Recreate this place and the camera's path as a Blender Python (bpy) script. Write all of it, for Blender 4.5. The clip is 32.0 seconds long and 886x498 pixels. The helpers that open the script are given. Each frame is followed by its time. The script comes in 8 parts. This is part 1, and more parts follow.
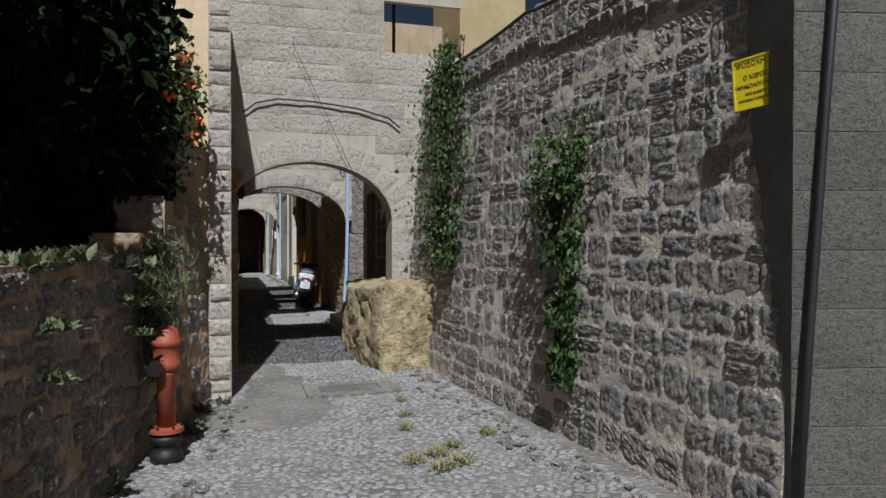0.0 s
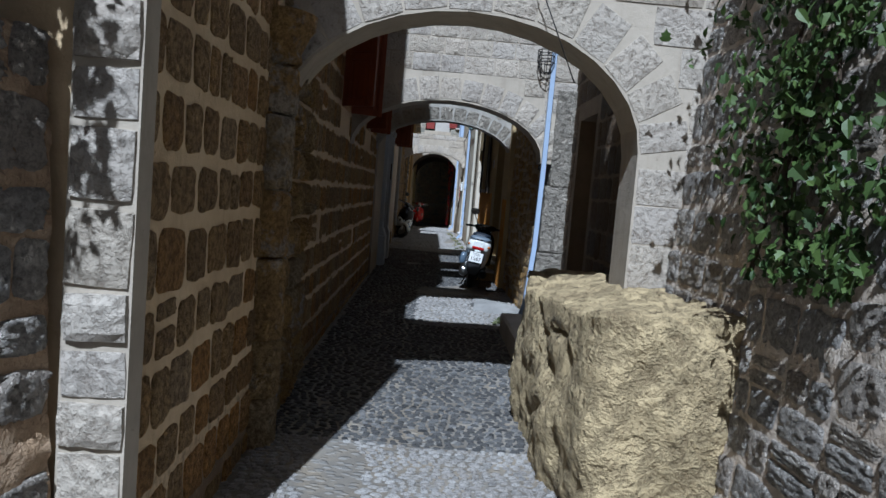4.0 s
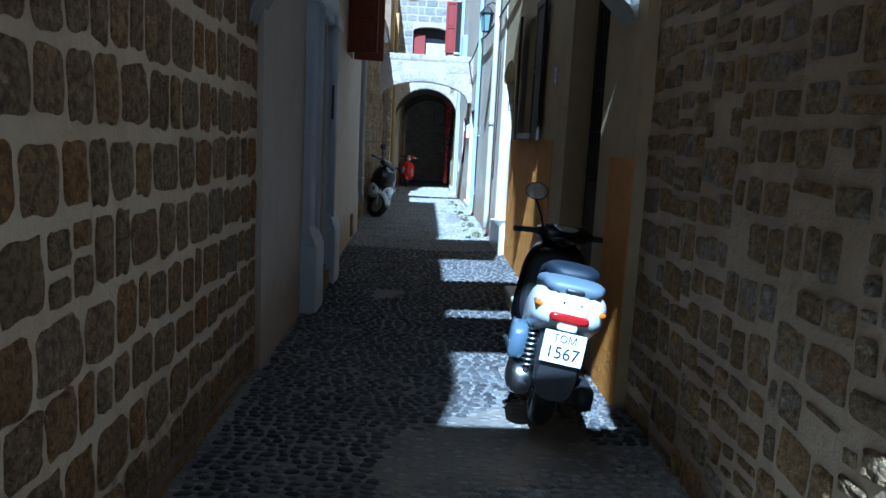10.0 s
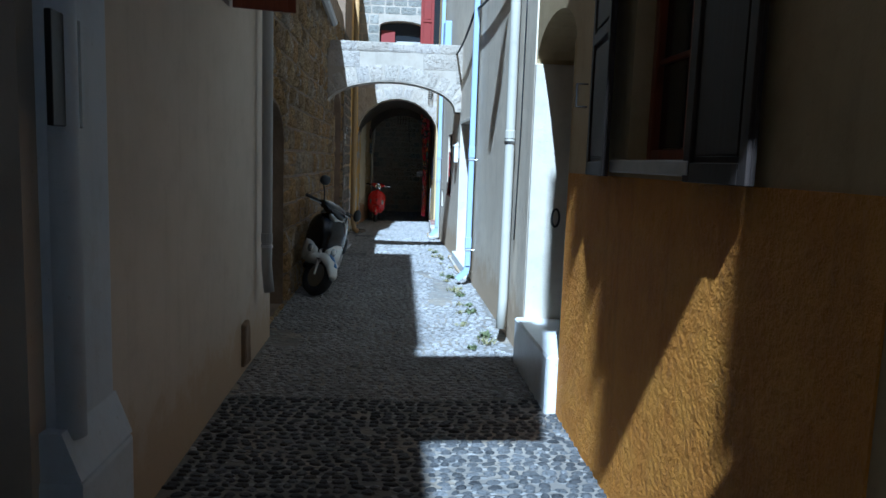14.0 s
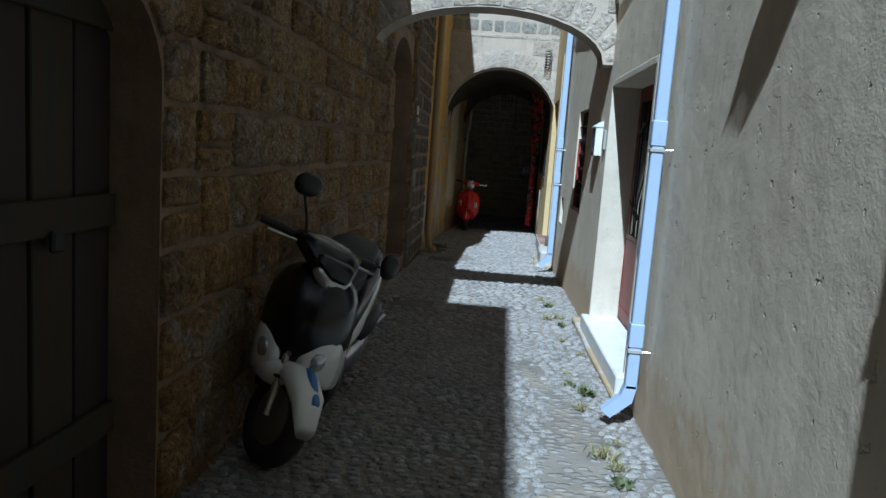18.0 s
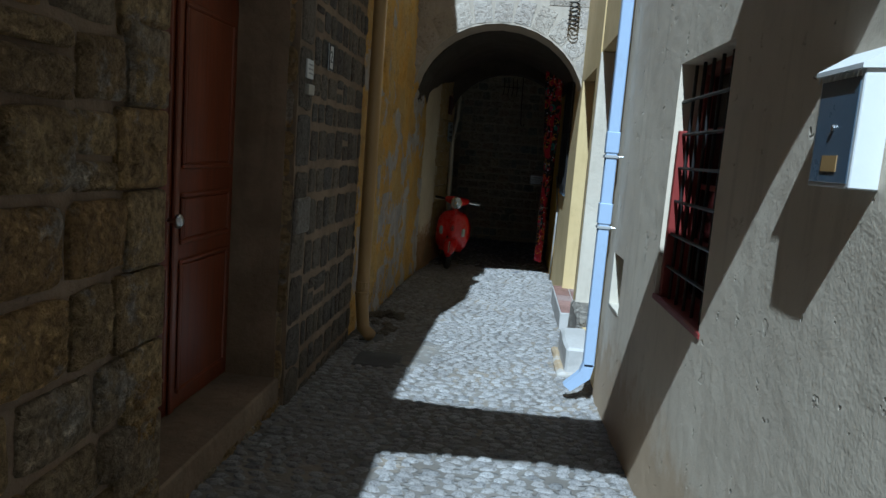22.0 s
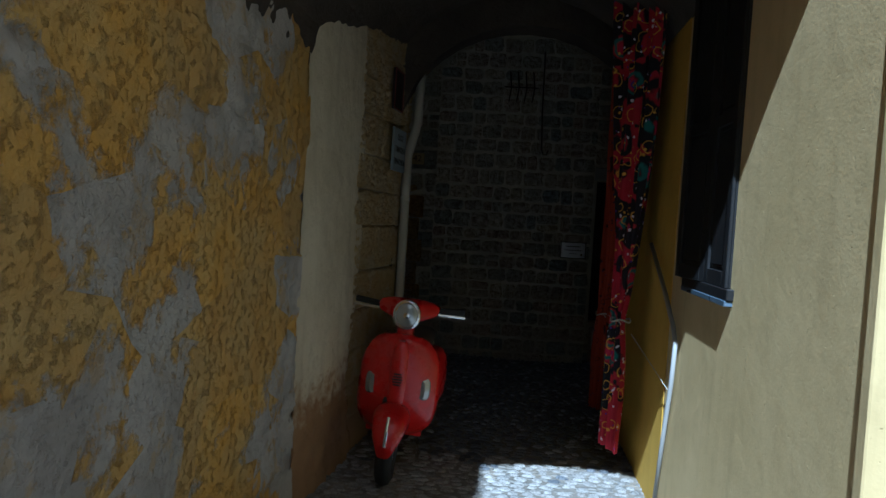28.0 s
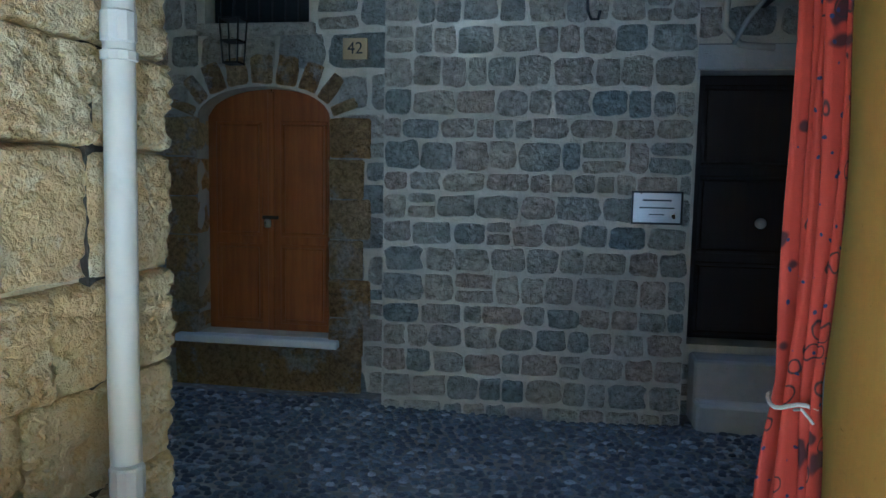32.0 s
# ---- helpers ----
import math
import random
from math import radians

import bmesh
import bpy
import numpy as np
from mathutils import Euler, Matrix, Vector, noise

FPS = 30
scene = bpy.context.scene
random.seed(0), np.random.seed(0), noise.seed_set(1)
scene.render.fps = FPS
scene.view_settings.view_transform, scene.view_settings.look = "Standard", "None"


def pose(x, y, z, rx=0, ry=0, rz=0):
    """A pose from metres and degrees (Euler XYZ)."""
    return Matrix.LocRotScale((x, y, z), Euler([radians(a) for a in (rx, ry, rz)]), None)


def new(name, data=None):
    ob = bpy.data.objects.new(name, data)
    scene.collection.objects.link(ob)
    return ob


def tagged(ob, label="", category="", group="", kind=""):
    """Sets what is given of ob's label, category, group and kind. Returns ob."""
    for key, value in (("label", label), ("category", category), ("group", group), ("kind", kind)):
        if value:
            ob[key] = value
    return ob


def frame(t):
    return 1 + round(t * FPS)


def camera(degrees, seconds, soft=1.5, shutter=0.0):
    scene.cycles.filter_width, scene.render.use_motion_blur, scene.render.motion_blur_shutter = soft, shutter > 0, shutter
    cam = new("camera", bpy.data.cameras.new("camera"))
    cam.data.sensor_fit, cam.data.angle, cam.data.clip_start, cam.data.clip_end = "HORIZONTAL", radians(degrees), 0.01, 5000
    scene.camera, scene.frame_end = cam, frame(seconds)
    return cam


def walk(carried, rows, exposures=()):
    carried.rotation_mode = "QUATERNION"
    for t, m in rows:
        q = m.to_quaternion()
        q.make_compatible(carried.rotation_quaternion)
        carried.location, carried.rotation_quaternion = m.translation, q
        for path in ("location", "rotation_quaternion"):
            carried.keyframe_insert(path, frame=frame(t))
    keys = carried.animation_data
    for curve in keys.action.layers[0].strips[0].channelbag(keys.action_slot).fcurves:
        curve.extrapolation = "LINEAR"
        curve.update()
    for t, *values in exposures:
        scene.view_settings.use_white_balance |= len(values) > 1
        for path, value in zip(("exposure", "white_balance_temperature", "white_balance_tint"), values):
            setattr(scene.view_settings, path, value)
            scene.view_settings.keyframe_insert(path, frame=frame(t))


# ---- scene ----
cam = camera(63.4, 32.0)
METRES, EYE, TILT, LEAN, TURN = 40.0, 1.5, 0.0, 0.0, -17.0
ROWS = [
    (0.0, 0.0, 0.0, 0.0, 0.0, -0.67, -0.08),
    (0.5, -0.0006, 0.0174, -0.0009, 2.88, -1.09, 0.21),
    (1.0, -0.0037, 0.0348, -0.0009, 5.86, -1.76, -0.6),
    (1.5, -0.0049, 0.0517, -0.0008, 4.75, -2.77, -0.14),
    (2.0, -0.0059, 0.0694, 0.0, 8.36, -2.9, 0.24),
    (2.5, -0.0086, 0.0859, 0.0005, 10.42, -1.86, -0.98),
    (3.0, -0.0099, 0.1042, -0.0004, 13.35, -2.18, -1.29),
    (3.5, -0.0132, 0.1216, -0.0009, 14.78, -3.45, -4.31),
    (5.5, -0.0234, 0.1894, -0.0015, 20.26, -6.78, -2.56),
    (6.0, -0.0306, 0.2058, -0.0017, 22.8, -7.85, -2.65),
    (6.5, -0.0361, 0.2218, -0.0018, 24.69, -7.2, -1.55),
    (7.0, -0.0435, 0.2371, -0.0014, 27.26, -7.59, -2.85),
    (7.5, -0.0502, 0.2529, -0.0011, 24.13, -7.32, -2.92),
    (8.0, -0.0561, 0.269, -0.0006, 23.59, -8.03, -2.32),
    (8.5, -0.0621, 0.2836, -0.001, 19.42, -9.34, -3.23),
    (9.0, -0.0648, 0.2998, -0.0013, 16.22, -9.82, -2.99),
    (9.5, -0.0695, 0.3154, -0.0009, 15.69, -8.1, -3.74),
    (10.0, -0.0733, 0.3317, -0.0008, 15.6, -8.59, -2.88),
    (10.5, -0.0772, 0.348, -0.0002, 20.49, -8.39, -3.24),
    (11.0, -0.0822, 0.3637, 0.0002, 21.57, -8.62, -4.65),
    (11.5, -0.0865, 0.3799, -0.0003, 24.28, -8.98, -2.71),
    (12.0, -0.0927, 0.3954, 0.0001, 25.54, -8.97, -5.2),
    (12.5, -0.0971, 0.4111, 0.0002, 23.94, -8.82, -3.12),
    (13.0, -0.1016, 0.427, 0.0008, 22.63, -9.8, -2.05),
    (13.5, -0.1058, 0.4422, 0.0016, 16.89, -8.6, -2.56),
    (15.5, -0.12, 0.5024, 0.001, 11.31, -3.73, -1.4),
    (16.0, -0.1253, 0.5172, 0.0006, 13.68, -3.57, -1.27),
    (16.5, -0.1296, 0.5329, 0.0006, 18.29, -5.08, -2.22),
    (17.0, -0.1352, 0.5481, 0.001, 20.23, -5.42, -2.99),
    (17.5, -0.1391, 0.5632, 0.0003, 21.31, -5.98, -3.12),
    (18.0, -0.1447, 0.5774, 0.0005, 21.91, -7.94, -4.14),
    (18.5, -0.1492, 0.5925, 0.0004, 18.91, -8.64, -2.81),
    (19.0, -0.1532, 0.6081, 0.0014, 18.26, -8.94, -2.47),
    (19.5, -0.1579, 0.6231, 0.0018, 16.6, -9.14, -3.13),
    (20.0, -0.1605, 0.6391, 0.0016, 18.33, -9.53, -3.05),
    (20.5, -0.1645, 0.6542, 0.0015, 20.36, -10.31, -3.69),
    (21.0, -0.1685, 0.67, 0.0012, 21.27, -10.19, -4.07),
    (21.5, -0.1741, 0.6847, 0.0017, 23.65, -9.17, -4.68),
    (22.0, -0.1799, 0.6991, 0.0019, 22.41, -7.87, -4.47),
    (22.5, -0.1843, 0.7141, 0.0019, 22.43, -7.36, -2.43),
    (23.0, -0.1898, 0.7283, 0.0016, 19.21, -7.45, -2.56),
    (23.5, -0.1934, 0.7429, 0.0007, 17.87, -7.91, -2.56),
    (24.0, -0.1987, 0.7565, 0.0006, 20.29, -7.67, -3.66),
    (24.5, -0.2045, 0.77, 0.0004, 19.88, -7.64, -1.68),
    (26.5, -0.2206, 0.8217, -0.0023, 22.65, -7.4, -1.89),
    (27.0, -0.2251, 0.8344, -0.0016, 21.91, -5.92, -2.59),
    (27.5, -0.2286, 0.8474, -0.0019, 22.73, -3.37, -2.19),
    (28.0, -0.234, 0.8601, -0.0028, 22.28, -2.48, -3.5),
    (28.5, -0.238, 0.8735, -0.0037, 23.45, -2.97, -1.91),
    (29.0, -0.2425, 0.8858, -0.0039, 24.29, -4.4, -2.9),
    (29.5, -0.2463, 0.8984, -0.0037, 22.18, -5.78, -1.95),
    (30.0, -0.2483, 0.9113, -0.0035, 21.73, -4.41, -1.26),
    (30.5, -0.2515, 0.9238, -0.0044, 20.54, -4.79, -0.92),
    (31.0, -0.2532, 0.9365, -0.0048, 23.05, -3.53, -0.42),
    (31.5, -0.2568, 0.9483, -0.0056, 26.16, -4.79, -1.51),
    (32.0, -0.2595, 0.9601, -0.0064, 26.22, -5.51, -1.06),
]
EXPOSURES = [(0.0, -0.12, 5700, 8), (3.5, -0.02, 5300, 8), (5.5, 0.8, 4600, 2), (9.0, 1.35, 4100, 0), (13.5, 1.05, 4300, 0), (16.0, 0.5, 4800, 0), (20.0, 0.3, 4900, 0), (24.5, 0.2, 4600, -4), (28.0, 0.95, 4500, -2), (29.0, 1.5, 4500, 0), (30.0, 2.85, 4500, 3), (31.0, 4.35, 3900, 1), (32.0, 5.2, 3700, -2)]
walk(cam, [(t, pose(0, 0, EYE, TILT, LEAN, TURN) @ pose(METRES * x, METRES * y, METRES * z, 90 + pitch, roll, yaw)) for t, x, y, z, yaw, pitch, roll in ROWS], EXPOSURES)

# ---- light ----
SUN = Vector((0.16, 0.80, -1.0)).normalized()
world = bpy.data.worlds.new("sky")
scene.world = world
world.use_nodes = True
sky = world.node_tree.nodes.new("ShaderNodeTexSky")
sky.sky_type = "NISHITA"
sky.sun_disc = False
sky.dust_density = 4.0
sky.ozone_density = 0.4
sky.sun_elevation = math.asin(-SUN.z)
sky.sun_rotation = math.atan2(-SUN.x, -SUN.y)
back = world.node_tree.nodes["Background"]
back.inputs["Strength"].default_value = 0.0135
world.node_tree.links.new(sky.outputs[0], back.inputs[0])
sun_data = bpy.data.lights.new("sun", "SUN")
sun_data.energy = 5.0
sun_data.angle = radians(0.5)
sun_data.color = (1.0, 0.98, 0.95)
sun = new("sun", sun_data)
sun.rotation_mode = "QUATERNION"
sun.rotation_quaternion = SUN.to_track_quat("-Z", "Y")

# ---- tools ----


class Nodes:
    """A small writer of node materials in world coordinates."""

    def __init__(self, name):
        self.m = bpy.data.materials.new(name)
        self.m.use_nodes = True
        self.t = self.m.node_tree
        self.b = self.t.nodes["Principled BSDF"]
        self.pos = self.t.nodes.new("ShaderNodeNewGeometry").outputs["Position"]

    def put(self, sock, value):
        if hasattr(value, "links"):
            self.t.links.new(value, sock)
        else:
            sock.default_value = value

    def node(self, kind, out=0, **kw):
        n = self.t.nodes.new(kind)
        for k, v in kw.items():
            if k.startswith("i_"):
                self.put(n.inputs[k[2:].replace("_", " ")], v)
            else:
                setattr(n, k, v)
        return n.outputs[out]

    def mapped(self, sx, sy, sz, rz=0.0):
        return self.node("ShaderNodeMapping", i_Vector=self.pos, i_Scale=(sx, sy, sz), i_Rotation=(0, 0, rz))

    def noise(self, scale, detail=4, rough=0.6, vec=None):
        return self.node("ShaderNodeTexNoise", i_Vector=vec or self.pos, i_Scale=scale, i_Detail=detail, i_Roughness=rough)

    def math(self, op, a, b=0.0, clamp=False):
        n = self.t.nodes.new("ShaderNodeMath")
        n.operation, n.use_clamp = op, clamp
        self.put(n.inputs[0], a), self.put(n.inputs[1], b)
        return n.outputs[0]

    def band(self, v, a, b):
        n = self.t.nodes.new("ShaderNodeMapRange")
        n.interpolation_type = "SMOOTHSTEP"
        self.put(n.inputs[0], v)
        n.inputs[1].default_value, n.inputs[2].default_value = a, b
        return n.outputs[0]

    def mix(self, f, a, b, mode="MIX"):
        n = self.t.nodes.new("ShaderNodeMix")
        n.data_type, n.blend_type = "RGBA", mode
        self.put(n.inputs[0], f)
        for s, v in ((n.inputs[6], a), (n.inputs[7], b)):
            self.put(s, (*v, 1) if isinstance(v, tuple) and len(v) == 3 else v)
        return n.outputs[2]

    def random(self):
        a = self.node("ShaderNodeObjectInfo", out=5)
        g = self.t.nodes.new("ShaderNodeNewGeometry").outputs["Random Per Island"]
        return self.math("FRACT", self.math("ADD", a, g))

    def done(self, colour, rough=0.8, bump=None, height=0.01, metal=0.0, strength=1.0):
        self.put(self.b.inputs["Base Color"], (*colour, 1) if isinstance(colour, tuple) and len(colour) == 3 else colour)
        self.put(self.b.inputs["Roughness"], rough)
        self.put(self.b.inputs["Metallic"], metal)
        if bump is not None:
            n = self.t.nodes.new("ShaderNodeBump")
            n.inputs["Strength"].default_value, n.inputs["Distance"].default_value = strength, height
            self.put(n.inputs["Height"], bump)
            self.put(self.b.inputs["Normal"], n.outputs[0])
        return self.m


def stone_mat(name, cols, rough=0.9, grain=60, pit=14, height=0.012, stain=None, amount=0.5, pale=None, specks=0.55, mottle=0.0):
    """Stone with a tint of its own for each piece, grain, pits and blotches."""
    n = Nodes(name)
    r = n.random()
    ramp = n.t.nodes.new("ShaderNodeValToRGB")
    ramp.color_ramp.interpolation = "LINEAR"
    while len(ramp.color_ramp.elements) < len(cols):
        ramp.color_ramp.elements.new(0.5)
    for i, (e, c) in enumerate(zip(ramp.color_ramp.elements, cols)):
        e.position, e.color = i / max(1, len(cols) - 1), (*c, 1)
    n.put(ramp.inputs[0], r)
    c = ramp.outputs[0]
    big, fine, pits = n.noise(1.7, 5), n.noise(grain, 3, 0.7), n.noise(pit, 6, 0.72)
    c = n.mix(n.math("MULTIPLY", n.band(big, 0.35, 0.7), amount), c, n.mix(1.0, c, stain or (0.45, 0.42, 0.4), "MULTIPLY"))
    hollow = n.noise(pit * 0.4, 5, 0.7)
    # Hollows and pits are darkened in the colour too, as the shade inside them.
    c = n.mix(n.math("MULTIPLY", n.band(hollow, 0.52, 0.68), 0.5 * amount + 0.15), c, n.mix(1.0, c, (0.55, 0.5, 0.46), "MULTIPLY"))
    c = n.mix(n.math("MULTIPLY", n.band(pits, 0.52, 0.68), 0.65), c, n.mix(1.0, c, (0.35, 0.32, 0.29), "MULTIPLY"))
    if pale:
        c = n.mix(n.math("MULTIPLY", n.band(n.noise(2.6, 7, 0.72), 0.52, 0.62), 0.85), c, pale)
    if mottle:
        dark = n.band(n.noise(30, 8, 0.78), 0.47, 0.57)
        c = n.mix(n.math("MULTIPLY", dark, mottle), c, n.mix(1.0, c, (0.30, 0.27, 0.24), "MULTIPLY"))
    speck = n.noise(pit * 3.1, 3, 0.6)
    c = n.mix(n.math("MULTIPLY", n.band(speck, 0.53, 0.62), specks), c, n.mix(1.0, c, (0.3, 0.27, 0.25), "MULTIPLY"))
    c = n.mix(n.math("MULTIPLY", n.band(fine, 0.3, 0.75), 0.35), c, n.mix(1.0, c, (1.35, 1.3, 1.25), "MULTIPLY"))
    b = n.math("ADD", n.math("MULTIPLY", n.band(pits, 0.45, 0.68), -1.0), n.math("MULTIPLY", fine, 0.35))
    b = n.math("ADD", b, n.math("MULTIPLY", n.band(hollow, 0.4, 0.7), -1.5))
    b = n.math("ADD", b, n.math("MULTIPLY", n.band(speck, 0.5, 0.64), -specks))
    if mottle:
        b = n.math("ADD", b, n.math("MULTIPLY", dark, -mottle))
    return n.done(c, rough, b, height)


def plaster_mat(name, c1, c2, c3=None, rough=0.85, scale=1.2, height=0.006, low=None, lowz=0.5, streak=0.3, dents=0.0):
    """Painted or bare render: broad tone changes, blotches, scuffs, streaks from above and a dirty foot."""
    n = Nodes(name)
    broad, mid, fine = n.noise(scale, 5), n.noise(scale * 6, 5, 0.65), n.noise(90, 2)
    c = n.mix(n.band(broad, 0.35, 0.68), c1, c2)
    run = n.noise(2.2, 4, 0.6, n.mapped(5, 5, 0.5))
    c = n.mix(n.math("MULTIPLY", n.band(run, 0.5, 0.72), streak), c, n.mix(1.0, c, (0.6, 0.57, 0.53), "MULTIPLY"))
    if c3:
        c = n.mix(n.band(n.noise(scale * 1.3, 7, 0.72), 0.46, 0.53), c, c3)
    c = n.mix(n.math("MULTIPLY", n.band(mid, 0.45, 0.75), 0.3), c, n.mix(1.0, c, (0.72, 0.7, 0.66), "MULTIPLY"))
    if low:
        z = n.node("ShaderNodeSeparateXYZ", out=2, i_Vector=n.pos)
        wob = n.math("ADD", z, n.math("MULTIPLY", n.math("SUBTRACT", mid, 0.5), 0.9))
        c = n.mix(n.math("SUBTRACT", 1.0, n.band(wob, lowz - 0.2, lowz + 0.15)), c, low)
    chip = n.band(n.noise(38, 4, 0.7), 0.66, 0.72)
    c = n.mix(n.math("MULTIPLY", chip, 0.45), c, n.mix(1.0, c, (0.45, 0.41, 0.36), "MULTIPLY"))
    b = n.math("ADD", n.math("MULTIPLY", mid, 1.0), n.math("MULTIPLY", fine, 0.2))
    b = n.math("SUBTRACT", b, n.math("MULTIPLY", chip, 0.3))
    if dents:
        pit = n.band(n.noise(11, 3, 0.6), 0.665, 0.70)
        b = n.math("SUBTRACT", b, n.math("MULTIPLY", pit, dents))
        b = n.math("ADD", b, n.math("MULTIPLY", n.noise(3.2, 3, 0.5), 0.5 * dents))
    return n.done(c, rough, b, height)


def wood_mat(name, c1, c2, rough=0.45, axis="Z", scale=9):
    n = Nodes(name)
    s = {"X": (0.6, scale, scale), "Y": (scale, 0.6, scale), "Z": (scale, scale, 0.6)}[axis]
    g = n.noise(2.5, 6, 0.65, n.mapped(*s))
    r = n.random()
    c = n.mix(n.band(g, 0.3, 0.7), c1, c2)
    c = n.mix(n.math("MULTIPLY", n.band(n.noise(2.0, 5), 0.45, 0.7), 0.35), c, n.mix(1.0, c, (0.55, 0.5, 0.48), "MULTIPLY"))
    c = n.mix(n.math("MULTIPLY", r, 0.25), c, n.mix(1.0, c, (0.7, 0.68, 0.66), "MULTIPLY"))
    return n.done(c, n.math("ADD", n.math("MULTIPLY", g, 0.25), rough - 0.1), g, 0.002)


def paint_mat(name, c, rough=0.35, metal=0.0, dirt=0.25, coat=0.0):
    n = Nodes(name)
    d = n.noise(7, 5, 0.7)
    col = n.mix(n.math("MULTIPLY", n.band(d, 0.5, 0.75), dirt), c, tuple(v * 0.55 + 0.02 for v in c))
    n.b.inputs["Coat Weight"].default_value = coat
    return n.done(col, n.math("ADD", n.math("MULTIPLY", d, 0.2), max(0.02, rough - 0.1)), n.noise(40, 2), 0.0006, metal)


def mesh(name, verts, faces, material=None, smooth=False):
    me = bpy.data.meshes.new(name)
    me.from_pydata([tuple(v) for v in verts], [], [tuple(f) for f in faces])
    if smooth:
        me.polygons.foreach_set("use_smooth", [True] * len(me.polygons))
    if material:
        me.materials.append(material)
    me.update()
    return me


def from_bm(name, bm, material=None, smooth=False):
    bmesh.ops.recalc_face_normals(bm, faces=bm.faces[:])
    me = bpy.data.meshes.new(name)
    bm.to_mesh(me)
    bm.free()
    if smooth:
        me.polygons.foreach_set("use_smooth", [True] * len(me.polygons))
    if material:
        me.materials.append(material)
    return me


def part(name, bm, material, parent=None, label="", smooth=False, m=None):
    """Links a bmesh or a mesh as one object under a thing or under a part."""
    me = from_bm(name, bm, material, smooth) if isinstance(bm, bmesh.types.BMesh) else bm
    ob = new(name, me)
    if parent is not None:
        ob.parent = parent
    if m is not None:
        ob.matrix_basis = m
    return tagged(ob, label)


def box(x0, x1, y0, y1, z0, z1, bevel=0.0, bm=None, seg=1):
    bm = bm or bmesh.new()
    vs = bmesh.ops.create_cube(bm, size=1.0)["verts"]
    for v in vs:
        v.co = Vector(((x0 + x1) / 2 + v.co.x * (x1 - x0), (y0 + y1) / 2 + v.co.y * (y1 - y0), (z0 + z1) / 2 + v.co.z * (z1 - z0)))
    if bevel:
        es = list({e for v in vs for e in v.link_edges})
        bmesh.ops.bevel(bm, geom=es, offset=bevel, segments=seg, profile=0.6, affect="EDGES")
    return bm


def rough_up(bm, amount, scale, cuts=0, seed=0.0):
    if cuts:
        bmesh.ops.subdivide_edges(bm, edges=bm.edges[:], cuts=cuts, use_grid_fill=True)
    for v in bm.verts:
        p = v.co * scale + Vector((seed, seed * 1.7, -seed))
        v.co += Vector((noise.noise(p), noise.noise(p + Vector((9.1, 3.3, 1.7))), noise.noise(p + Vector((-4.2, 7.7, 5.1))))) * amount
    return bm


def tube(points, radius, sides=10, bm=None, caps=True):
    """A round bar along the points; radius may be a list."""
    bm = bm or bmesh.new()
    pts = [Vector(p) for p in points]
    rad = radius if isinstance(radius, (list, tuple)) else [radius] * len(pts)
    rings, a = [], None
    for i, p in enumerate(pts):
        d = (pts[min(i + 1, len(pts) - 1)] - pts[max(i - 1, 0)]).normalized()
        if a is None:
            a = d.cross(Vector((0, 0, 1)) if abs(d.z) < 0.9 else Vector((0, 1, 0)))
        a = (a - d * a.dot(d)).normalized()
        b = d.cross(a).normalized()
        rings.append([bm.verts.new(p + (a * math.cos(q) + b * math.sin(q)) * rad[i]) for q in [2 * math.pi * k / sides for k in range(sides)]])
    for r0, r1 in zip(rings, rings[1:]):
        for k in range(sides):
            bm.faces.new((r0[k], r0[(k + 1) % sides], r1[(k + 1) % sides], r1[k]))
    if caps:
        bm.faces.new(rings[0][::-1])
        bm.faces.new(rings[-1])
    return bm


def lathe(profile, sides=20, bm=None, at=(0, 0, 0), axis="Z"):
    """A turned body: (radius, height) pairs about an axis."""
    bm = bm or bmesh.new()
    turn = {"Z": lambda x, y, z: (x, y, z), "X": lambda x, y, z: (z, x, y), "Y": lambda x, y, z: (x, z, y)}[axis]
    o = Vector(at)
    rings = []
    for r, h in profile:
        rings.append([bm.verts.new(o + Vector(turn(max(r, 1e-4) * math.cos(q), max(r, 1e-4) * math.sin(q), h))) for q in [2 * math.pi * k / sides for k in range(sides)]])
    for r0, r1 in zip(rings, rings[1:]):
        for k in range(sides):
            bm.faces.new((r0[k], r0[(k + 1) % sides], r1[(k + 1) % sides], r1[k]))
    bm.faces.new(rings[0][::-1])
    bm.faces.new(rings[-1])
    return bm


def prism(outline, a0, a1, axis="Y", bm=None):
    """Extrudes an outline of pairs along an axis: Y takes (x, z), X takes (y, z), Z takes (x, y)."""
    bm = bm or bmesh.new()
    turn = {"Y": lambda u, v, a: (u, a, v), "X": lambda u, v, a: (a, u, v), "Z": lambda u, v, a: (u, v, a)}[axis]
    f = [bm.verts.new(turn(u, v, a0)) for u, v in outline]
    g = [bm.verts.new(turn(u, v, a1)) for u, v in outline]
    n = len(outline)
    bm.faces.new(f), bm.faces.new(g[::-1])
    for i in range(n):
        bm.faces.new((f[i], g[i], g[(i + 1) % n], f[(i + 1) % n]))
    return bm


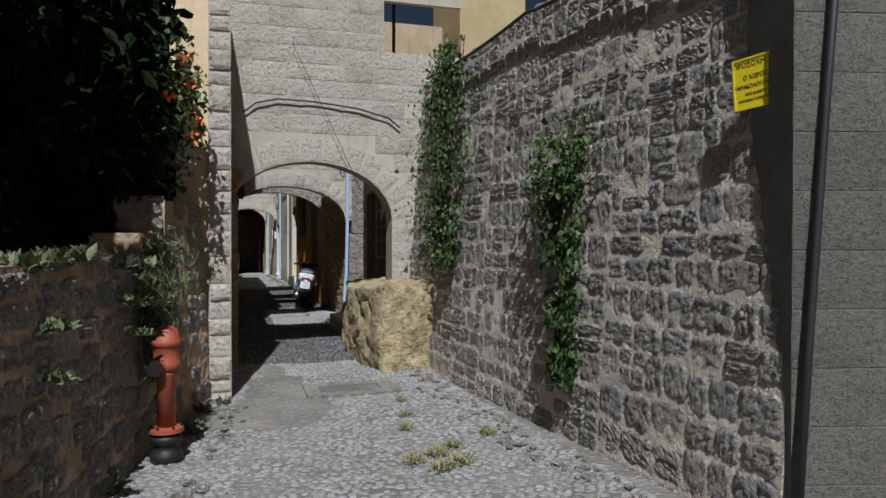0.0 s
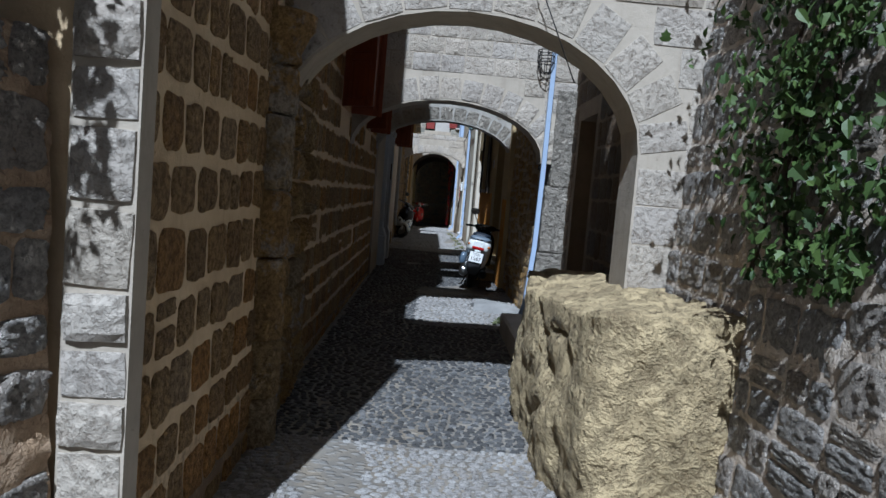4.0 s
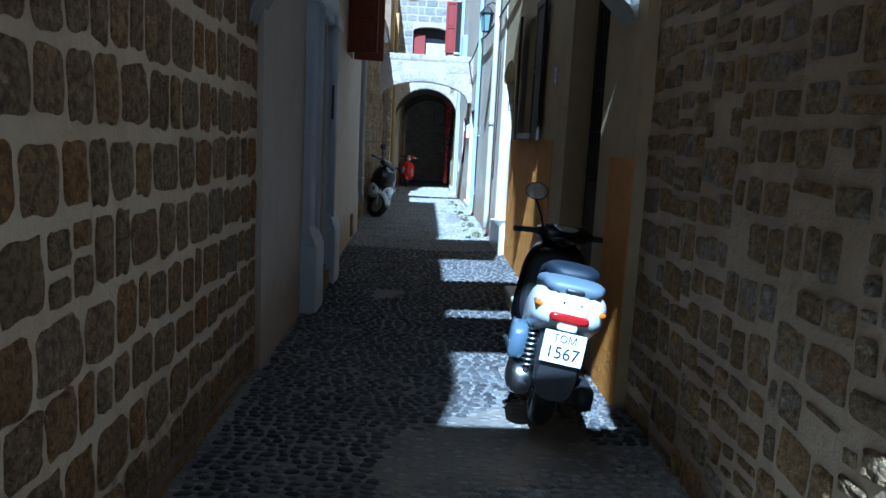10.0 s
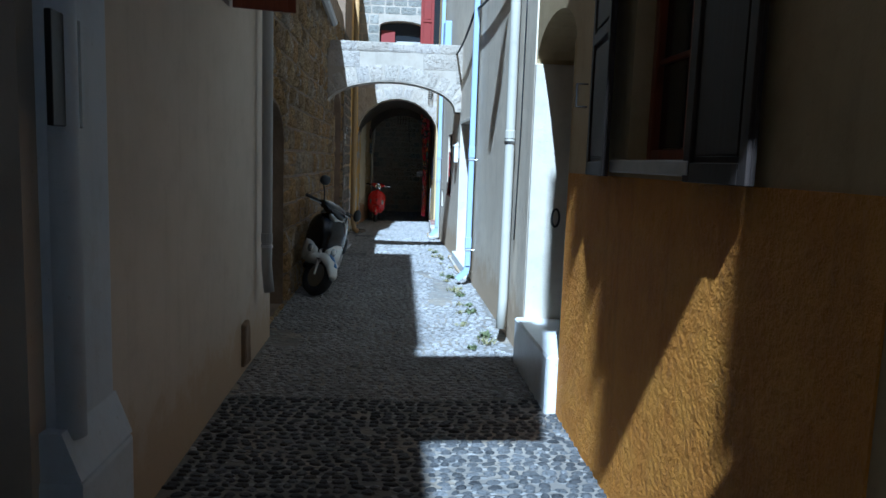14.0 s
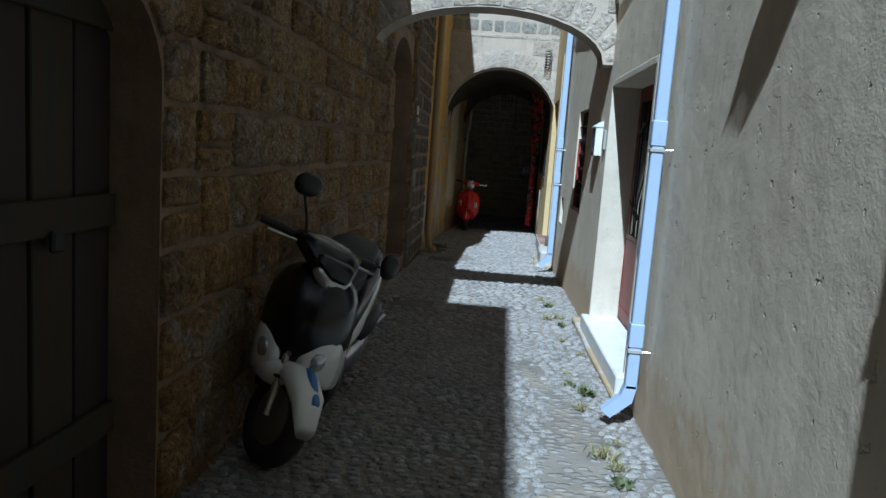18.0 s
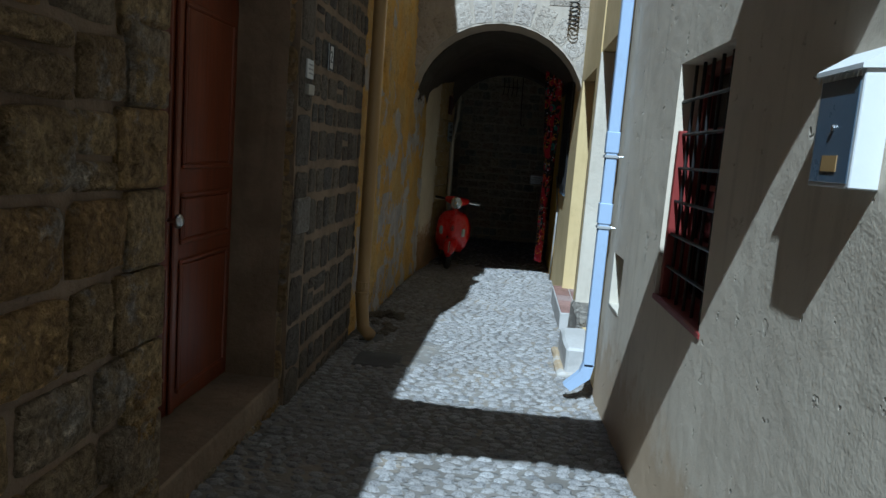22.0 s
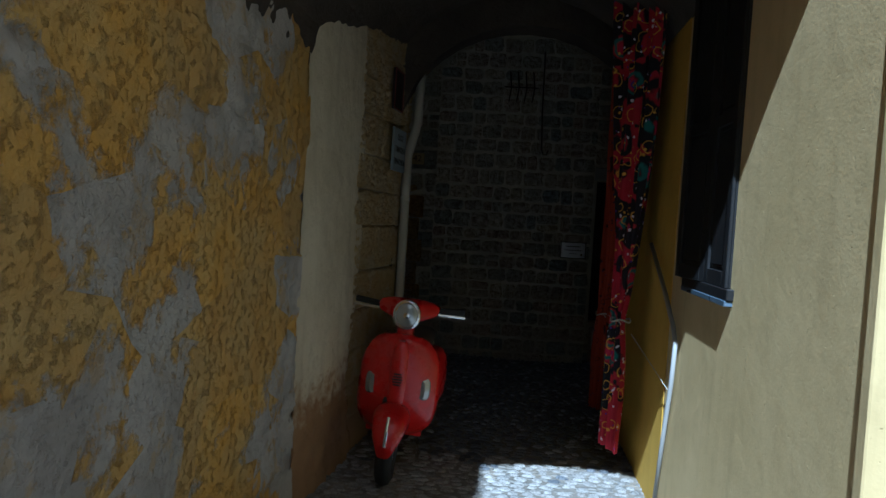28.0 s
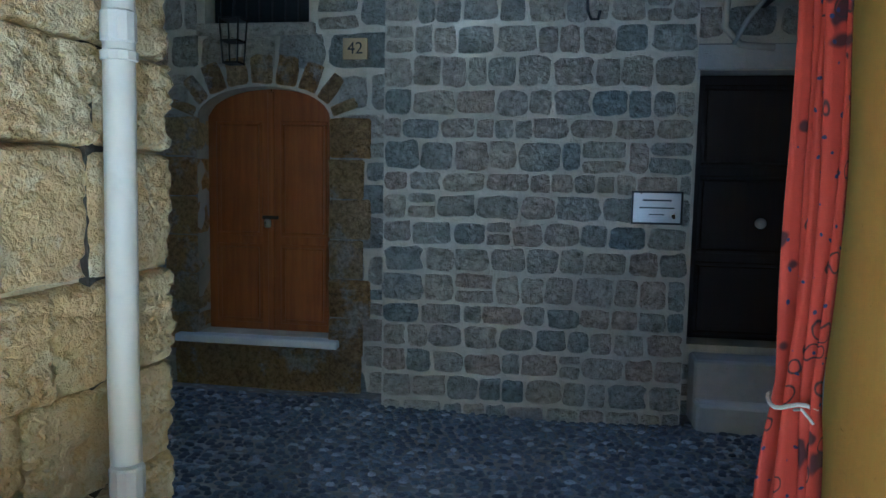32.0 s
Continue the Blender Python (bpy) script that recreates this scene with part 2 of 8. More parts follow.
def stone_mesh(name, seed, bulge, edge, material, n=5, rough=0.0):
    """One block for a wall face with an uneven outline: x along the wall, z up, y out of it (0 to 1)."""
    r = random.Random(seed)
    o = Vector((r.uniform(-50, 50), r.uniform(-50, 50), r.uniform(-50, 50)))
    vs, fs = [], []
    k = n + 1
    for j in range(k):
        for i in range(k):
            u, v = i / n - 0.5, j / n - 0.5
            rim = i in (0, n) or j in (0, n)
            eu = edge * (0.7 + 1.3 * noise.noise(o + Vector((3 if u > 0 else -3, v * 2.6, 0))))
            ev = edge * (0.7 + 1.3 * noise.noise(o + Vector((u * 2.6, 3 if v > 0 else -3, 5))))
            c = (abs(2 * u) ** 5) * (abs(2 * v) ** 5) * edge * r.uniform(0.4, 1.3)
            x, z = u * (1 - eu - c), v * (1 - ev - c)
            y = 0.5 + 0.35 * noise.noise(o + Vector((u * 5, v * 5, 9))) if rim else 1.0 + bulge * noise.noise(o + Vector((u * 3, v * 3, 2))) * 1.3
            y += rough * noise.noise(o + Vector((u * 9, v * 12, 7))) + rough * 0.5 * noise.noise(o + Vector((u * 22, v * 26, 1)))
            vs.append((x, y, z))
    ring = [(i, 0) for i in range(n)] + [(n, j) for j in range(n)] + [(i, n) for i in range(n, 0, -1)] + [(0, j) for j in range(n, 0, -1)]
    base = len(vs)
    for i, j in ring:
        x, _, z = vs[j * k + i]
        vs.append((x * 1.03, -0.3, z * 1.03))
    for j in range(n):
        for i in range(n):
            a = j * k + i
            fs.append((a, a + 1, a + k + 1, a + k))
    m = len(ring)
    for q in range(m):
        (i0, j0), (i1, j1) = ring[q], ring[(q + 1) % m]
        fs.append((base + q, base + (q + 1) % m, j1 * k + i1, j0 * k + i0))
    return mesh(name, vs, fs, material, n > 10)


class Wall:
    """A straight wall from p0 to p1 (plan), whose face looks to the lane; holes: (s0, s1, z0, z1, rise of an arched head)."""

    def __init__(self, name, p0, p1, side, z0, z1, material, thick=0.5, holes=(), label="", batter=0.0):
        self.p0, d = Vector((*p0, 0)), Vector((p1[0] - p0[0], p1[1] - p0[1], 0))
        self.length = d.length
        self.d = d.normalized()
        self.n = Vector((self.d.y, -self.d.x, 0)) * side
        self.z0, self.z1, self.holes, self.batter = z0, z1, list(holes), batter
        bm = bmesh.new()
        ss = sorted({0.0, self.length, *[h[0] for h in holes], *[h[1] for h in holes]})
        zs = sorted({z0, z1, *[h[2] for h in holes], *[h[3] for h in holes]})
        for sa, sb in zip(ss, ss[1:]):
            for za, zb in zip(zs, zs[1:]):
                if any(h[0] - 1e-6 <= sa and sb <= h[1] + 1e-6 and h[2] - 1e-6 <= za and zb <= h[3] + 1e-6 for h in holes):
                    continue
                self.block(bm, [(sa, za), (sb, za), (sb, zb), (sa, zb)], -thick, 0)
        for h in holes:
            if len(h) > 4 and h[4] > 0:
                w, mid, spring = (h[1] - h[0]) / 2, (h[0] + h[1]) / 2, h[3] - h[4]
                for sgn in (-1, 1):
                    curve = [(mid + sgn * w * math.cos(q), spring + h[4] * math.sin(q)) for q in [math.pi / 2 * k / 8 for k in range(9)]]
                    for a, b in zip(curve, curve[1:]):
                        q = [a, b, (b[0], h[3] + 1e-3), (a[0], h[3] + 1e-3)]
                        self.block(bm, q if sgn < 0 else q[::-1], -thick, 0)
        self.ob = part(name, bm, material)
        tagged(self.ob, label, "wall", kind="structure")

    def at(self, s, n, z):
        return self.p0 + self.d * s + self.n * (n - self.batter * (z - self.z0)) + Vector((0, 0, z))

    def block(self, bm, quad, n0, n1):
        f = [bm.verts.new(self.at(s, n1, z)) for s, z in quad]
        g = [bm.verts.new(self.at(s, n0, z)) for s, z in quad]
        bm.faces.new(f), bm.faces.new(g[::-1])
        for i in range(4):
            bm.faces.new((f[i], g[i], g[(i + 1) % 4], f[(i + 1) % 4]))

    def spot(self, s, z, out=0.0):
        """A pose on the face: x along the wall, y out of it, z up."""
        m = Matrix.Identity(4)
        m.col[0][:3], m.col[1][:3], m.col[2][:3] = self.d, self.n, (0, 0, 1)
        m.translation = self.at(s, out, z)
        return m

    def stones(self, name, meshes, s0, s1, z0, z1, rows, widths, gap, proud, seed, limit=300, nearz=1.5, jitter=0.0, skip=0.0, holes=None, margin=0.0, split=0.0):
        """Courses of blocks; some cells are left to mortar, some hold two thinner blocks."""
        r = random.Random(seed)
        out, z = [], z0
        holes = self.holes if holes is None else holes

        def lay(s, w, zc, h):
            if r.random() < skip:
                return
            g = gap * r.uniform(0.6, 1.4)
            hh = h * (1 - r.uniform(0, jitter) * 0.35)
            m = self.spot(s + w / 2, zc + r.uniform(-1, 1) * jitter * 0.1 * h, 0.0) @ Matrix.Rotation(r.uniform(-1, 1) * jitter * 0.14, 4, "Y") @ Matrix.Diagonal((max(0.02, w - g), r.uniform(*proud), max(0.02, hh - g), 1))
            out.append((abs(zc - nearz), m, r.choice(meshes)))

        while z < z1 - 0.05:
            h = min(r.uniform(*rows), z1 - z)
            free = [(s0, s1)]
            for q in holes:
                if q[2] - margin < z + h - 0.02 and q[3] + margin > z + 0.02:
                    free = [p for a, b in free for p in ((a, min(b, q[0] - margin)), (max(a, q[1] + margin), b)) if p[1] - p[0] > 0.04]
            for a, b in free:
                s = a
                while s < b - 0.03:
                    w = r.uniform(*widths)
                    if b - s - w < widths[0] * 0.6:
                        w = b - s
                    if h > 0.14 and r.random() < split:
                        f = r.uniform(0.38, 0.62)
                        lay(s, w, z + h * f / 2, h * f)
                        lay(s, w, z + h * (1 + f) / 2, h * (1 - f))
                    else:
                        lay(s, w, z + h / 2, h)
                    s += w
            z += h
        place_pieces(self.ob, name, out, limit)
        return self


def strips(wall, name, meshes, s0, s1, z0, z1, rows, widths, gap, proud, seed, step, limit, **kw):
    """Rough walling: short runs of uneven courses, so that no joint runs through."""
    r = random.Random(seed)
    s, k = s0, 0
    count = max(1, round((s1 - s0) / step))
    while s < s1 - 0.05:
        e = min(s1, s + step * r.uniform(0.7, 1.3))
        if s1 - e < step * 0.4:
            e = s1
        wall.stones(name, meshes, s, e, z0 - r.random() * rows[0], z1, rows, widths, gap, proud, seed * 100 + k, limit // count, **kw)
        s, k = e, k + 1


def place_pieces(parent, name, out, limit=300):
    """The pieces nearest to eye height as parts; those past the limit joined into one."""
    out.sort(key=lambda q: q[0])
    for _, m, me in out[:limit]:
        ob = new(name, me)
        ob.parent, ob.matrix_basis = parent, m
    rest = out[limit:]
    if rest:
        vs, fs, o = [], [], 0
        cache = {}
        for _, m, me in rest:
            if me.name not in cache:
                cache[me.name] = (np.array([v.co[:] for v in me.vertices]), [tuple(p.vertices) for p in me.polygons])
            c, f = cache[me.name]
            mm = np.array(m)
            vs.append(c @ mm[:3, :3].T + mm[:3, 3])
            fs += [tuple(i + o for i in q) for q in f]
            o += len(c)
        joined = "foliage" if name in ("leaf", "blade", "petal") else name + "_courses"
        ob = new(joined, mesh(joined, np.concatenate(vs), fs, rest[0][2].materials[0]))
        ob.parent = parent
        tagged(ob, kind="stuff")


def skin(wall, name, label, s0, s1, z0, z1, step, relief, materials, pick):
    """An uneven facing over a wall: relief(s, z) is its depth, pick(s, z) the material of a spot."""
    ns, nz = int((s1 - s0) / step), int((z1 - z0) / step)
    vs = [wall.at(s0 + (s1 - s0) * i / ns, relief(s0 + (s1 - s0) * i / ns, z0 + (z1 - z0) * j / nz), z0 + (z1 - z0) * j / nz) for j in range(nz + 1) for i in range(ns + 1)]
    k = ns + 1
    fs = [(j * k + i, j * k + i + 1, j * k + k + i + 1, j * k + k + i) for j in range(nz) for i in range(ns)]
    me = mesh(name, vs, fs, materials[0], True)
    for m in materials[1:]:
        me.materials.append(m)
    if len(materials) > 1:
        me.polygons.foreach_set("material_index", [pick(s0 + (s1 - s0) * (i + 0.5) / ns, z0 + (z1 - z0) * (j + 0.5) / nz) for j in range(nz) for i in range(ns)])
    ob = part(name, me, None, wall.ob, label)
    return ob


def fbm(x, y, seed, octaves=4):
    return sum(noise.noise(Vector((x * 2 ** k, y * 2 ** k, seed + k * 7.3))) / 2 ** k for k in range(octaves))

# ---- materials ----
M_RUBBLE = stone_mat("rubble_limestone", [(0.66, 0.58, 0.49), (0.75, 0.67, 0.58), (0.62, 0.59, 0.55), (0.80, 0.73, 0.64)], pit=17, height=0.05, amount=0.1, specks=0.3, mottle=0.5)
M_RUBBLE_BED = plaster_mat("earth_mortar", (0.58, 0.48, 0.38), (0.70, 0.61, 0.51), scale=5, height=0.04)
M_GARDEN_BED = plaster_mat("brown_earth_render", (0.44, 0.30, 0.18), (0.58, 0.43, 0.29), (0.38, 0.26, 0.16), scale=3, height=0.04)
M_FACADE = stone_mat("pale_limestone", [(0.42, 0.37, 0.30), (0.48, 0.43, 0.36), (0.44, 0.40, 0.35), (0.52, 0.46, 0.38)], pit=30, height=0.005, amount=0.3, specks=0.15)
M_FACADE_BED = plaster_mat("pale_mortar", (0.40, 0.35, 0.28), (0.47, 0.41, 0.33), scale=2, height=0.006)
M_BROWN = stone_mat("brown_sandstone", [(0.60, 0.37, 0.15), (0.68, 0.41, 0.14), (0.56, 0.38, 0.18), (0.74, 0.37, 0.09), (0.46, 0.29, 0.12), (0.66, 0.44, 0.19), (0.59, 0.42, 0.23)], pit=26, height=0.035, amount=0.2, specks=0.2, mottle=0.65)
M_BROWN_BED = plaster_mat("buff_mortar", (0.63, 0.47, 0.28), (0.70, 0.54, 0.335), scale=3, height=0.008, low=(0.22, 0.15, 0.09), lowz=0.15)
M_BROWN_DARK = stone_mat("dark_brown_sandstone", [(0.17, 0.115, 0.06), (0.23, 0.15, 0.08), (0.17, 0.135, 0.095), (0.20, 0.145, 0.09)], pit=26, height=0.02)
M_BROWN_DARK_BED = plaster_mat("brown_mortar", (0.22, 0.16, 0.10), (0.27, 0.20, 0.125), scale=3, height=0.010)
M_OLD = stone_mat("weathered_sandstone", [(0.56, 0.34, 0.12), (0.66, 0.42, 0.15), (0.45, 0.31, 0.145), (0.70, 0.49, 0.21), (0.54, 0.42, 0.26)], pit=16, height=0.04, amount=0.35, specks=0.3, mottle=0.55, pale=(0.60, 0.53, 0.42))
M_OLD_BED = plaster_mat("old_mortar", (0.20, 0.14, 0.085), (0.28, 0.20, 0.125), scale=3, height=0.012)
# Old mortar darkened so that its colour carries the passage's shade.
M_PASSAGE_SHADE = plaster_mat("shade_dark_mortar", (0.045, 0.036, 0.028), (0.07, 0.056, 0.042), scale=3, height=0.015)
M_GREYASHLAR = stone_mat("grey_green_ashlar", [(0.24, 0.24, 0.21), (0.31, 0.30, 0.26), (0.27, 0.265, 0.225), (0.36, 0.345, 0.30)], pit=30, height=0.006, amount=0.25, specks=0.15)
M_DARKSTONE = stone_mat("dark_block_stone", [(0.12, 0.10, 0.075), (0.17, 0.14, 0.10), (0.14, 0.125, 0.105), (0.22, 0.18, 0.13)], pit=20, height=0.010)
M_WHITEWASH = stone_mat("whitewashed_stone", [(0.37, 0.335, 0.28), (0.42, 0.38, 0.32), (0.34, 0.31, 0.26)], pit=20, height=0.03, amount=0.15, specks=0.15)
M_WHITEWASH_BED = plaster_mat("whitewash", (0.41, 0.385, 0.34), (0.35, 0.33, 0.295), scale=3, height=0.02)
M_BLUESTONE = stone_mat("grey_green_stone", [(0.40, 0.41, 0.36), (0.60, 0.54, 0.42), (0.68, 0.61, 0.47), (0.50, 0.49, 0.41), (0.60, 0.49, 0.38), (0.55, 0.51, 0.42), (0.36, 0.39, 0.37)], pit=22, height=0.022, amount=0.2, specks=0.15, mottle=0.25)
M_BLUE_BED = plaster_mat("buff_pointing", (0.50, 0.45, 0.34), (0.60, 0.54, 0.42), scale=3, height=0.014)
M_CREAMROCK = plaster_mat("cream_hewn_stone", (0.49, 0.39, 0.205), (0.54, 0.445, 0.26), (0.48, 0.35, 0.155), scale=5, height=0.04, streak=0.1, low=(0.46, 0.30, 0.15), lowz=0.1)
M_CREAMROCK_BED = plaster_mat("cream_render", (0.62, 0.545, 0.385), (0.67, 0.60, 0.44), scale=2, height=0.012, low=(0.32, 0.19, 0.09), lowz=0.35)
M_PLASTER_L = plaster_mat("beige_render", (0.54, 0.47, 0.38), (0.60, 0.53, 0.44), scale=0.8, height=0.004, low=(0.46, 0.36, 0.24), lowz=0.35, streak=0.15)
M_PLASTER_R = plaster_mat("grey_render", (0.64, 0.55, 0.42), (0.72, 0.63, 0.485), scale=0.9, height=0.005, streak=0.3, dents=2.6, low=(0.50, 0.38, 0.245), lowz=0.42)
M_CREAM = plaster_mat("cream_render_smooth", (0.56, 0.50, 0.40), (0.63, 0.57, 0.46), scale=1.5, height=0.006, streak=0.2)
M_OCHRE = plaster_mat("ochre_dado_paint", (0.52, 0.205, 0.009), (0.59, 0.26, 0.018), scale=4, height=0.03, streak=0.35)
M_OCHRE_PALE = plaster_mat("pale_ochre_render", (0.40, 0.30, 0.15), (0.46, 0.35, 0.19), scale=1.5, height=0.006)
M_YELLOW = plaster_mat("yellow_wall_paint", (0.56, 0.425, 0.195), (0.63, 0.485, 0.24), scale=1.0, height=0.003, streak=0.25)
# Shaded copy of the yellow paint above, deeper in tone.
M_YELLOW_SHADED = plaster_mat("shaded_yellow_paint", (0.60, 0.36, 0.03), (0.66, 0.42, 0.05), scale=1.0, height=0.004, streak=0.2)
M_CEMENT_PALE = plaster_mat("pale_cement", (0.22, 0.215, 0.205), (0.30, 0.295, 0.28), scale=2.5, height=0.006, streak=0.0)
M_RUBBLE3_BED = plaster_mat("brown_earth_mortar", (0.40, 0.30, 0.18), (0.48, 0.365, 0.23), scale=3, height=0.012)
M_WHITEFRAME = plaster_mat("pale_blue_grey_paint", (0.56, 0.62, 0.70), (0.62, 0.67, 0.74), scale=2, height=0.002, streak=0.15)
M_GREYBLOCK = stone_mat("grey_block", [(0.125, 0.112, 0.095), (0.15, 0.135, 0.112), (0.135, 0.122, 0.105)], pit=40, height=0.003, amount=0.3)
M_COBBLE_DARK = stone_mat("blue_grey_pebble", [(0.05, 0.055, 0.065), (0.10, 0.11, 0.13), (0.17, 0.18, 0.20), (0.075, 0.08, 0.095), (0.13, 0.14, 0.16), (0.42, 0.42, 0.42)], rough=0.7, pit=30, grain=120, height=0.002, amount=0.3)
# Darker copy of the pebble below: the lane's shade is in its colour.
M_COBBLE_SHADED = stone_mat("shaded_pebble", [(0.042, 0.042, 0.043), (0.10, 0.10, 0.10), (0.058, 0.058, 0.057), (0.175, 0.175, 0.174), (0.028, 0.028, 0.029)], rough=0.75, pit=30, grain=120, height=0.002, amount=0.3)
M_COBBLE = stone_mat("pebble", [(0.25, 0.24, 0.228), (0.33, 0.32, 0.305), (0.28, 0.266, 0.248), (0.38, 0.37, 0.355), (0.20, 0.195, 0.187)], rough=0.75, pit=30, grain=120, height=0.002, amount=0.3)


def peeling_mat(name):
    """Orange limewash on eroded blocks, fallen away to grey render in patches."""
    n = Nodes(name)
    v = n.t.nodes.new("ShaderNodeTexVoronoi")
    v.inputs["Scale"].default_value = 2.3
    v.inputs["Randomness"].default_value = 0.7
    n.put(v.inputs["Vector"], n.mapped(1, 1, 1.5))
    cell = n.node("ShaderNodeSeparateXYZ", i_Vector=v.outputs["Color"])
    y = n.node("ShaderNodeSeparateXYZ", out=1, i_Vector=n.pos)
    z = n.node("ShaderNodeSeparateXYZ", out=2, i_Vector=n.pos)
    m = n.math("ADD", n.noise(1.0, 9, 0.66), n.math("MULTIPLY", cell, 0.16))
    m = n.math("ADD", m, n.math("MULTIPLY", n.math("SUBTRACT", z, 1.2), 0.03))
    m = n.math("ADD", m, n.math("MULTIPLY", n.math("SUBTRACT", y, 37.5), -0.004))
    m = n.math("ADD", m, n.math("MULTIPLY", n.noise(14, 5, 0.7), 0.16))
    kept = n.band(m, 0.585, 0.635)
    orange = n.mix(n.band(n.noise(2.3, 6, 0.65), 0.35, 0.65), (0.68, 0.38, 0.05), (0.62, 0.43, 0.14))
    orange = n.mix(n.math("MULTIPLY", n.band(n.noise(4, 6, 0.65), 0.5, 0.66), 0.3), orange, (0.44, 0.29, 0.11))
    orange = n.mix(n.math("MULTIPLY", n.band(cell, 0.55, 0.9), 0.4), orange, (0.44, 0.30, 0.12))
    grey = n.mix(n.band(n.noise(2.8, 6, 0.65), 0.38, 0.62), (0.38, 0.355, 0.33), (0.50, 0.475, 0.445))
    grey = n.mix(n.math("MULTIPLY", n.band(n.noise(5, 6, 0.7), 0.53, 0.62), 0.55), grey, (0.47, 0.33, 0.14))
    c = n.mix(kept, grey, orange)
    pits = n.noise(26, 5, 0.72)
    c = n.mix(n.math("MULTIPLY", n.band(pits, 0.56, 0.66), n.math("ADD", n.math("MULTIPLY", kept, 0.15), 0.15)), c, (0.17, 0.11, 0.055))
    b = n.math("ADD", n.math("MULTIPLY", kept, -0.5), n.math("MULTIPLY", n.noise(60, 4, 0.7), 0.4))
    b = n.math("ADD", b, n.math("MULTIPLY", n.band(pits, 0.5, 0.68), n.math("ADD", n.math("MULTIPLY", kept, -0.35), -0.2)))
    return n.done(c, 0.88, b, 0.02)


M_PEEL = peeling_mat("peeling_orange_limewash")


def bedding_mat(name):
    """Mortar set with small worn pebbles, dusty in places."""
    n = Nodes(name)
    v = n.t.nodes.new("ShaderNodeTexVoronoi")
    v.inputs["Scale"].default_value = 19
    n.put(v.inputs["Vector"], n.mapped(0.75, 1.25, 1))
    d = n.math("ADD", v.outputs["Distance"], n.math("MULTIPLY", n.noise(30, 3), 0.15))
    stone = n.math("SUBTRACT", 1.0, n.band(d, 0.38, 0.58))
    c = n.mix(n.band(n.noise(1.4, 5), 0.35, 0.7), (0.14, 0.125, 0.105), (0.23, 0.21, 0.18))
    grey = n.node("ShaderNodeSeparateXYZ", i_Vector=v.outputs["Color"])
    c = n.mix(n.math("MULTIPLY", stone, 0.75), c, n.mix(grey, (0.15, 0.145, 0.135), (0.34, 0.33, 0.31)))
    dust = n.band(n.noise(2.1, 6, 0.65), 0.5, 0.68)
    c = n.mix(n.math("MULTIPLY", dust, 0.55), c, (0.33, 0.27, 0.19))
    return n.done(c, 0.85, n.math("ADD", stone, n.math("MULTIPLY", n.noise(60, 3), 0.4)), 0.008)


M_BED = bedding_mat("pebble_bedding")
M_CEMENT = plaster_mat("worn_cement", (0.40, 0.37, 0.33), (0.48, 0.45, 0.40), (0.36, 0.27, 0.16), scale=1.2, height=0.008, streak=0.0)
M_BOULDER = stone_mat("yellow_boulder", [(0.44, 0.34, 0.18), (0.52, 0.42, 0.25)], pit=9, height=0.02, amount=0.25, specks=0.2)
M_STEP = plaster_mat("step_stone", (0.42, 0.40, 0.37), (0.50, 0.48, 0.45), scale=3, height=0.004, streak=0.0)
M_SLAB = plaster_mat("dark_slab_stone", (0.10, 0.095, 0.09), (0.15, 0.14, 0.13), scale=3, height=0.006, streak=0.0)
M_MARBLE = plaster_mat("white_marble", (0.66, 0.66, 0.65), (0.74, 0.74, 0.73), rough=0.4, scale=4, height=0.001, streak=0.0)
M_DOOR_BROWN = wood_mat("brown_stained_wood", (0.16, 0.055, 0.018), (0.24, 0.09, 0.03), rough=0.42)
M_DOOR_FAR = wood_mat("warm_brown_wood", (0.22, 0.070, 0.010), (0.31, 0.11, 0.016), rough=0.45)
M_DOOR_RED = wood_mat("red_brown_varnish", (0.13, 0.026, 0.008), (0.20, 0.046, 0.013), rough=0.35)
M_DOOR_UMBER = wood_mat("umber_wood", (0.085, 0.036, 0.016), (0.13, 0.056, 0.024), rough=0.5)
M_DOOR_DARK = wood_mat("dark_old_wood", (0.018, 0.011, 0.008), (0.032, 0.020, 0.014), rough=0.7)
M_RED = paint_mat("dull_red_paint", (0.22, 0.034, 0.028), 0.5)
M_GREEN_WOOD = wood_mat("flaked_green_wood", (0.022, 0.030, 0.020), (0.055, 0.030, 0.014), rough=0.8)
M_BLACK = paint_mat("black_paint", (0.012, 0.012, 0.013), 0.45)
M_IRON = paint_mat("dark_iron", (0.025, 0.023, 0.022), 0.55, 0.4)
M_PIPE_BLUE = paint_mat("pale_blue_pipe", (0.36, 0.45, 0.60), 0.5)
M_PIPE_WHITE = paint_mat("cream_white_pipe", (0.47, 0.44, 0.365), 0.55)
M_PIPE_GREY = paint_mat("grey_pipe", (0.36, 0.36, 0.35), 0.5)
M_PIPE_OCHRE = paint_mat("ochre_pipe", (0.38, 0.24, 0.09), 0.5)
M_CABLE = paint_mat("black_cable", (0.015, 0.015, 0.015), 0.6)
M_HYDRANT = paint_mat("rusty_red_hydrant", (0.33, 0.075, 0.035), 0.6, dirt=0.5)
M_STEEL = paint_mat("brushed_steel", (0.55, 0.55, 0.55), 0.3, 1.0)
M_CHROME = paint_mat("chrome", (0.75, 0.75, 0.76), 0.12, 1.0, 0.1)
M_RUBBER = paint_mat("black_rubber", (0.018, 0.018, 0.018), 0.75)
M_PLASTIC = paint_mat("black_plastic", (0.022, 0.022, 0.024), 0.45)
M_GLASS_DARK = paint_mat("dark_window_glass", (0.02, 0.022, 0.025), 0.12, 0.0, 0.1)
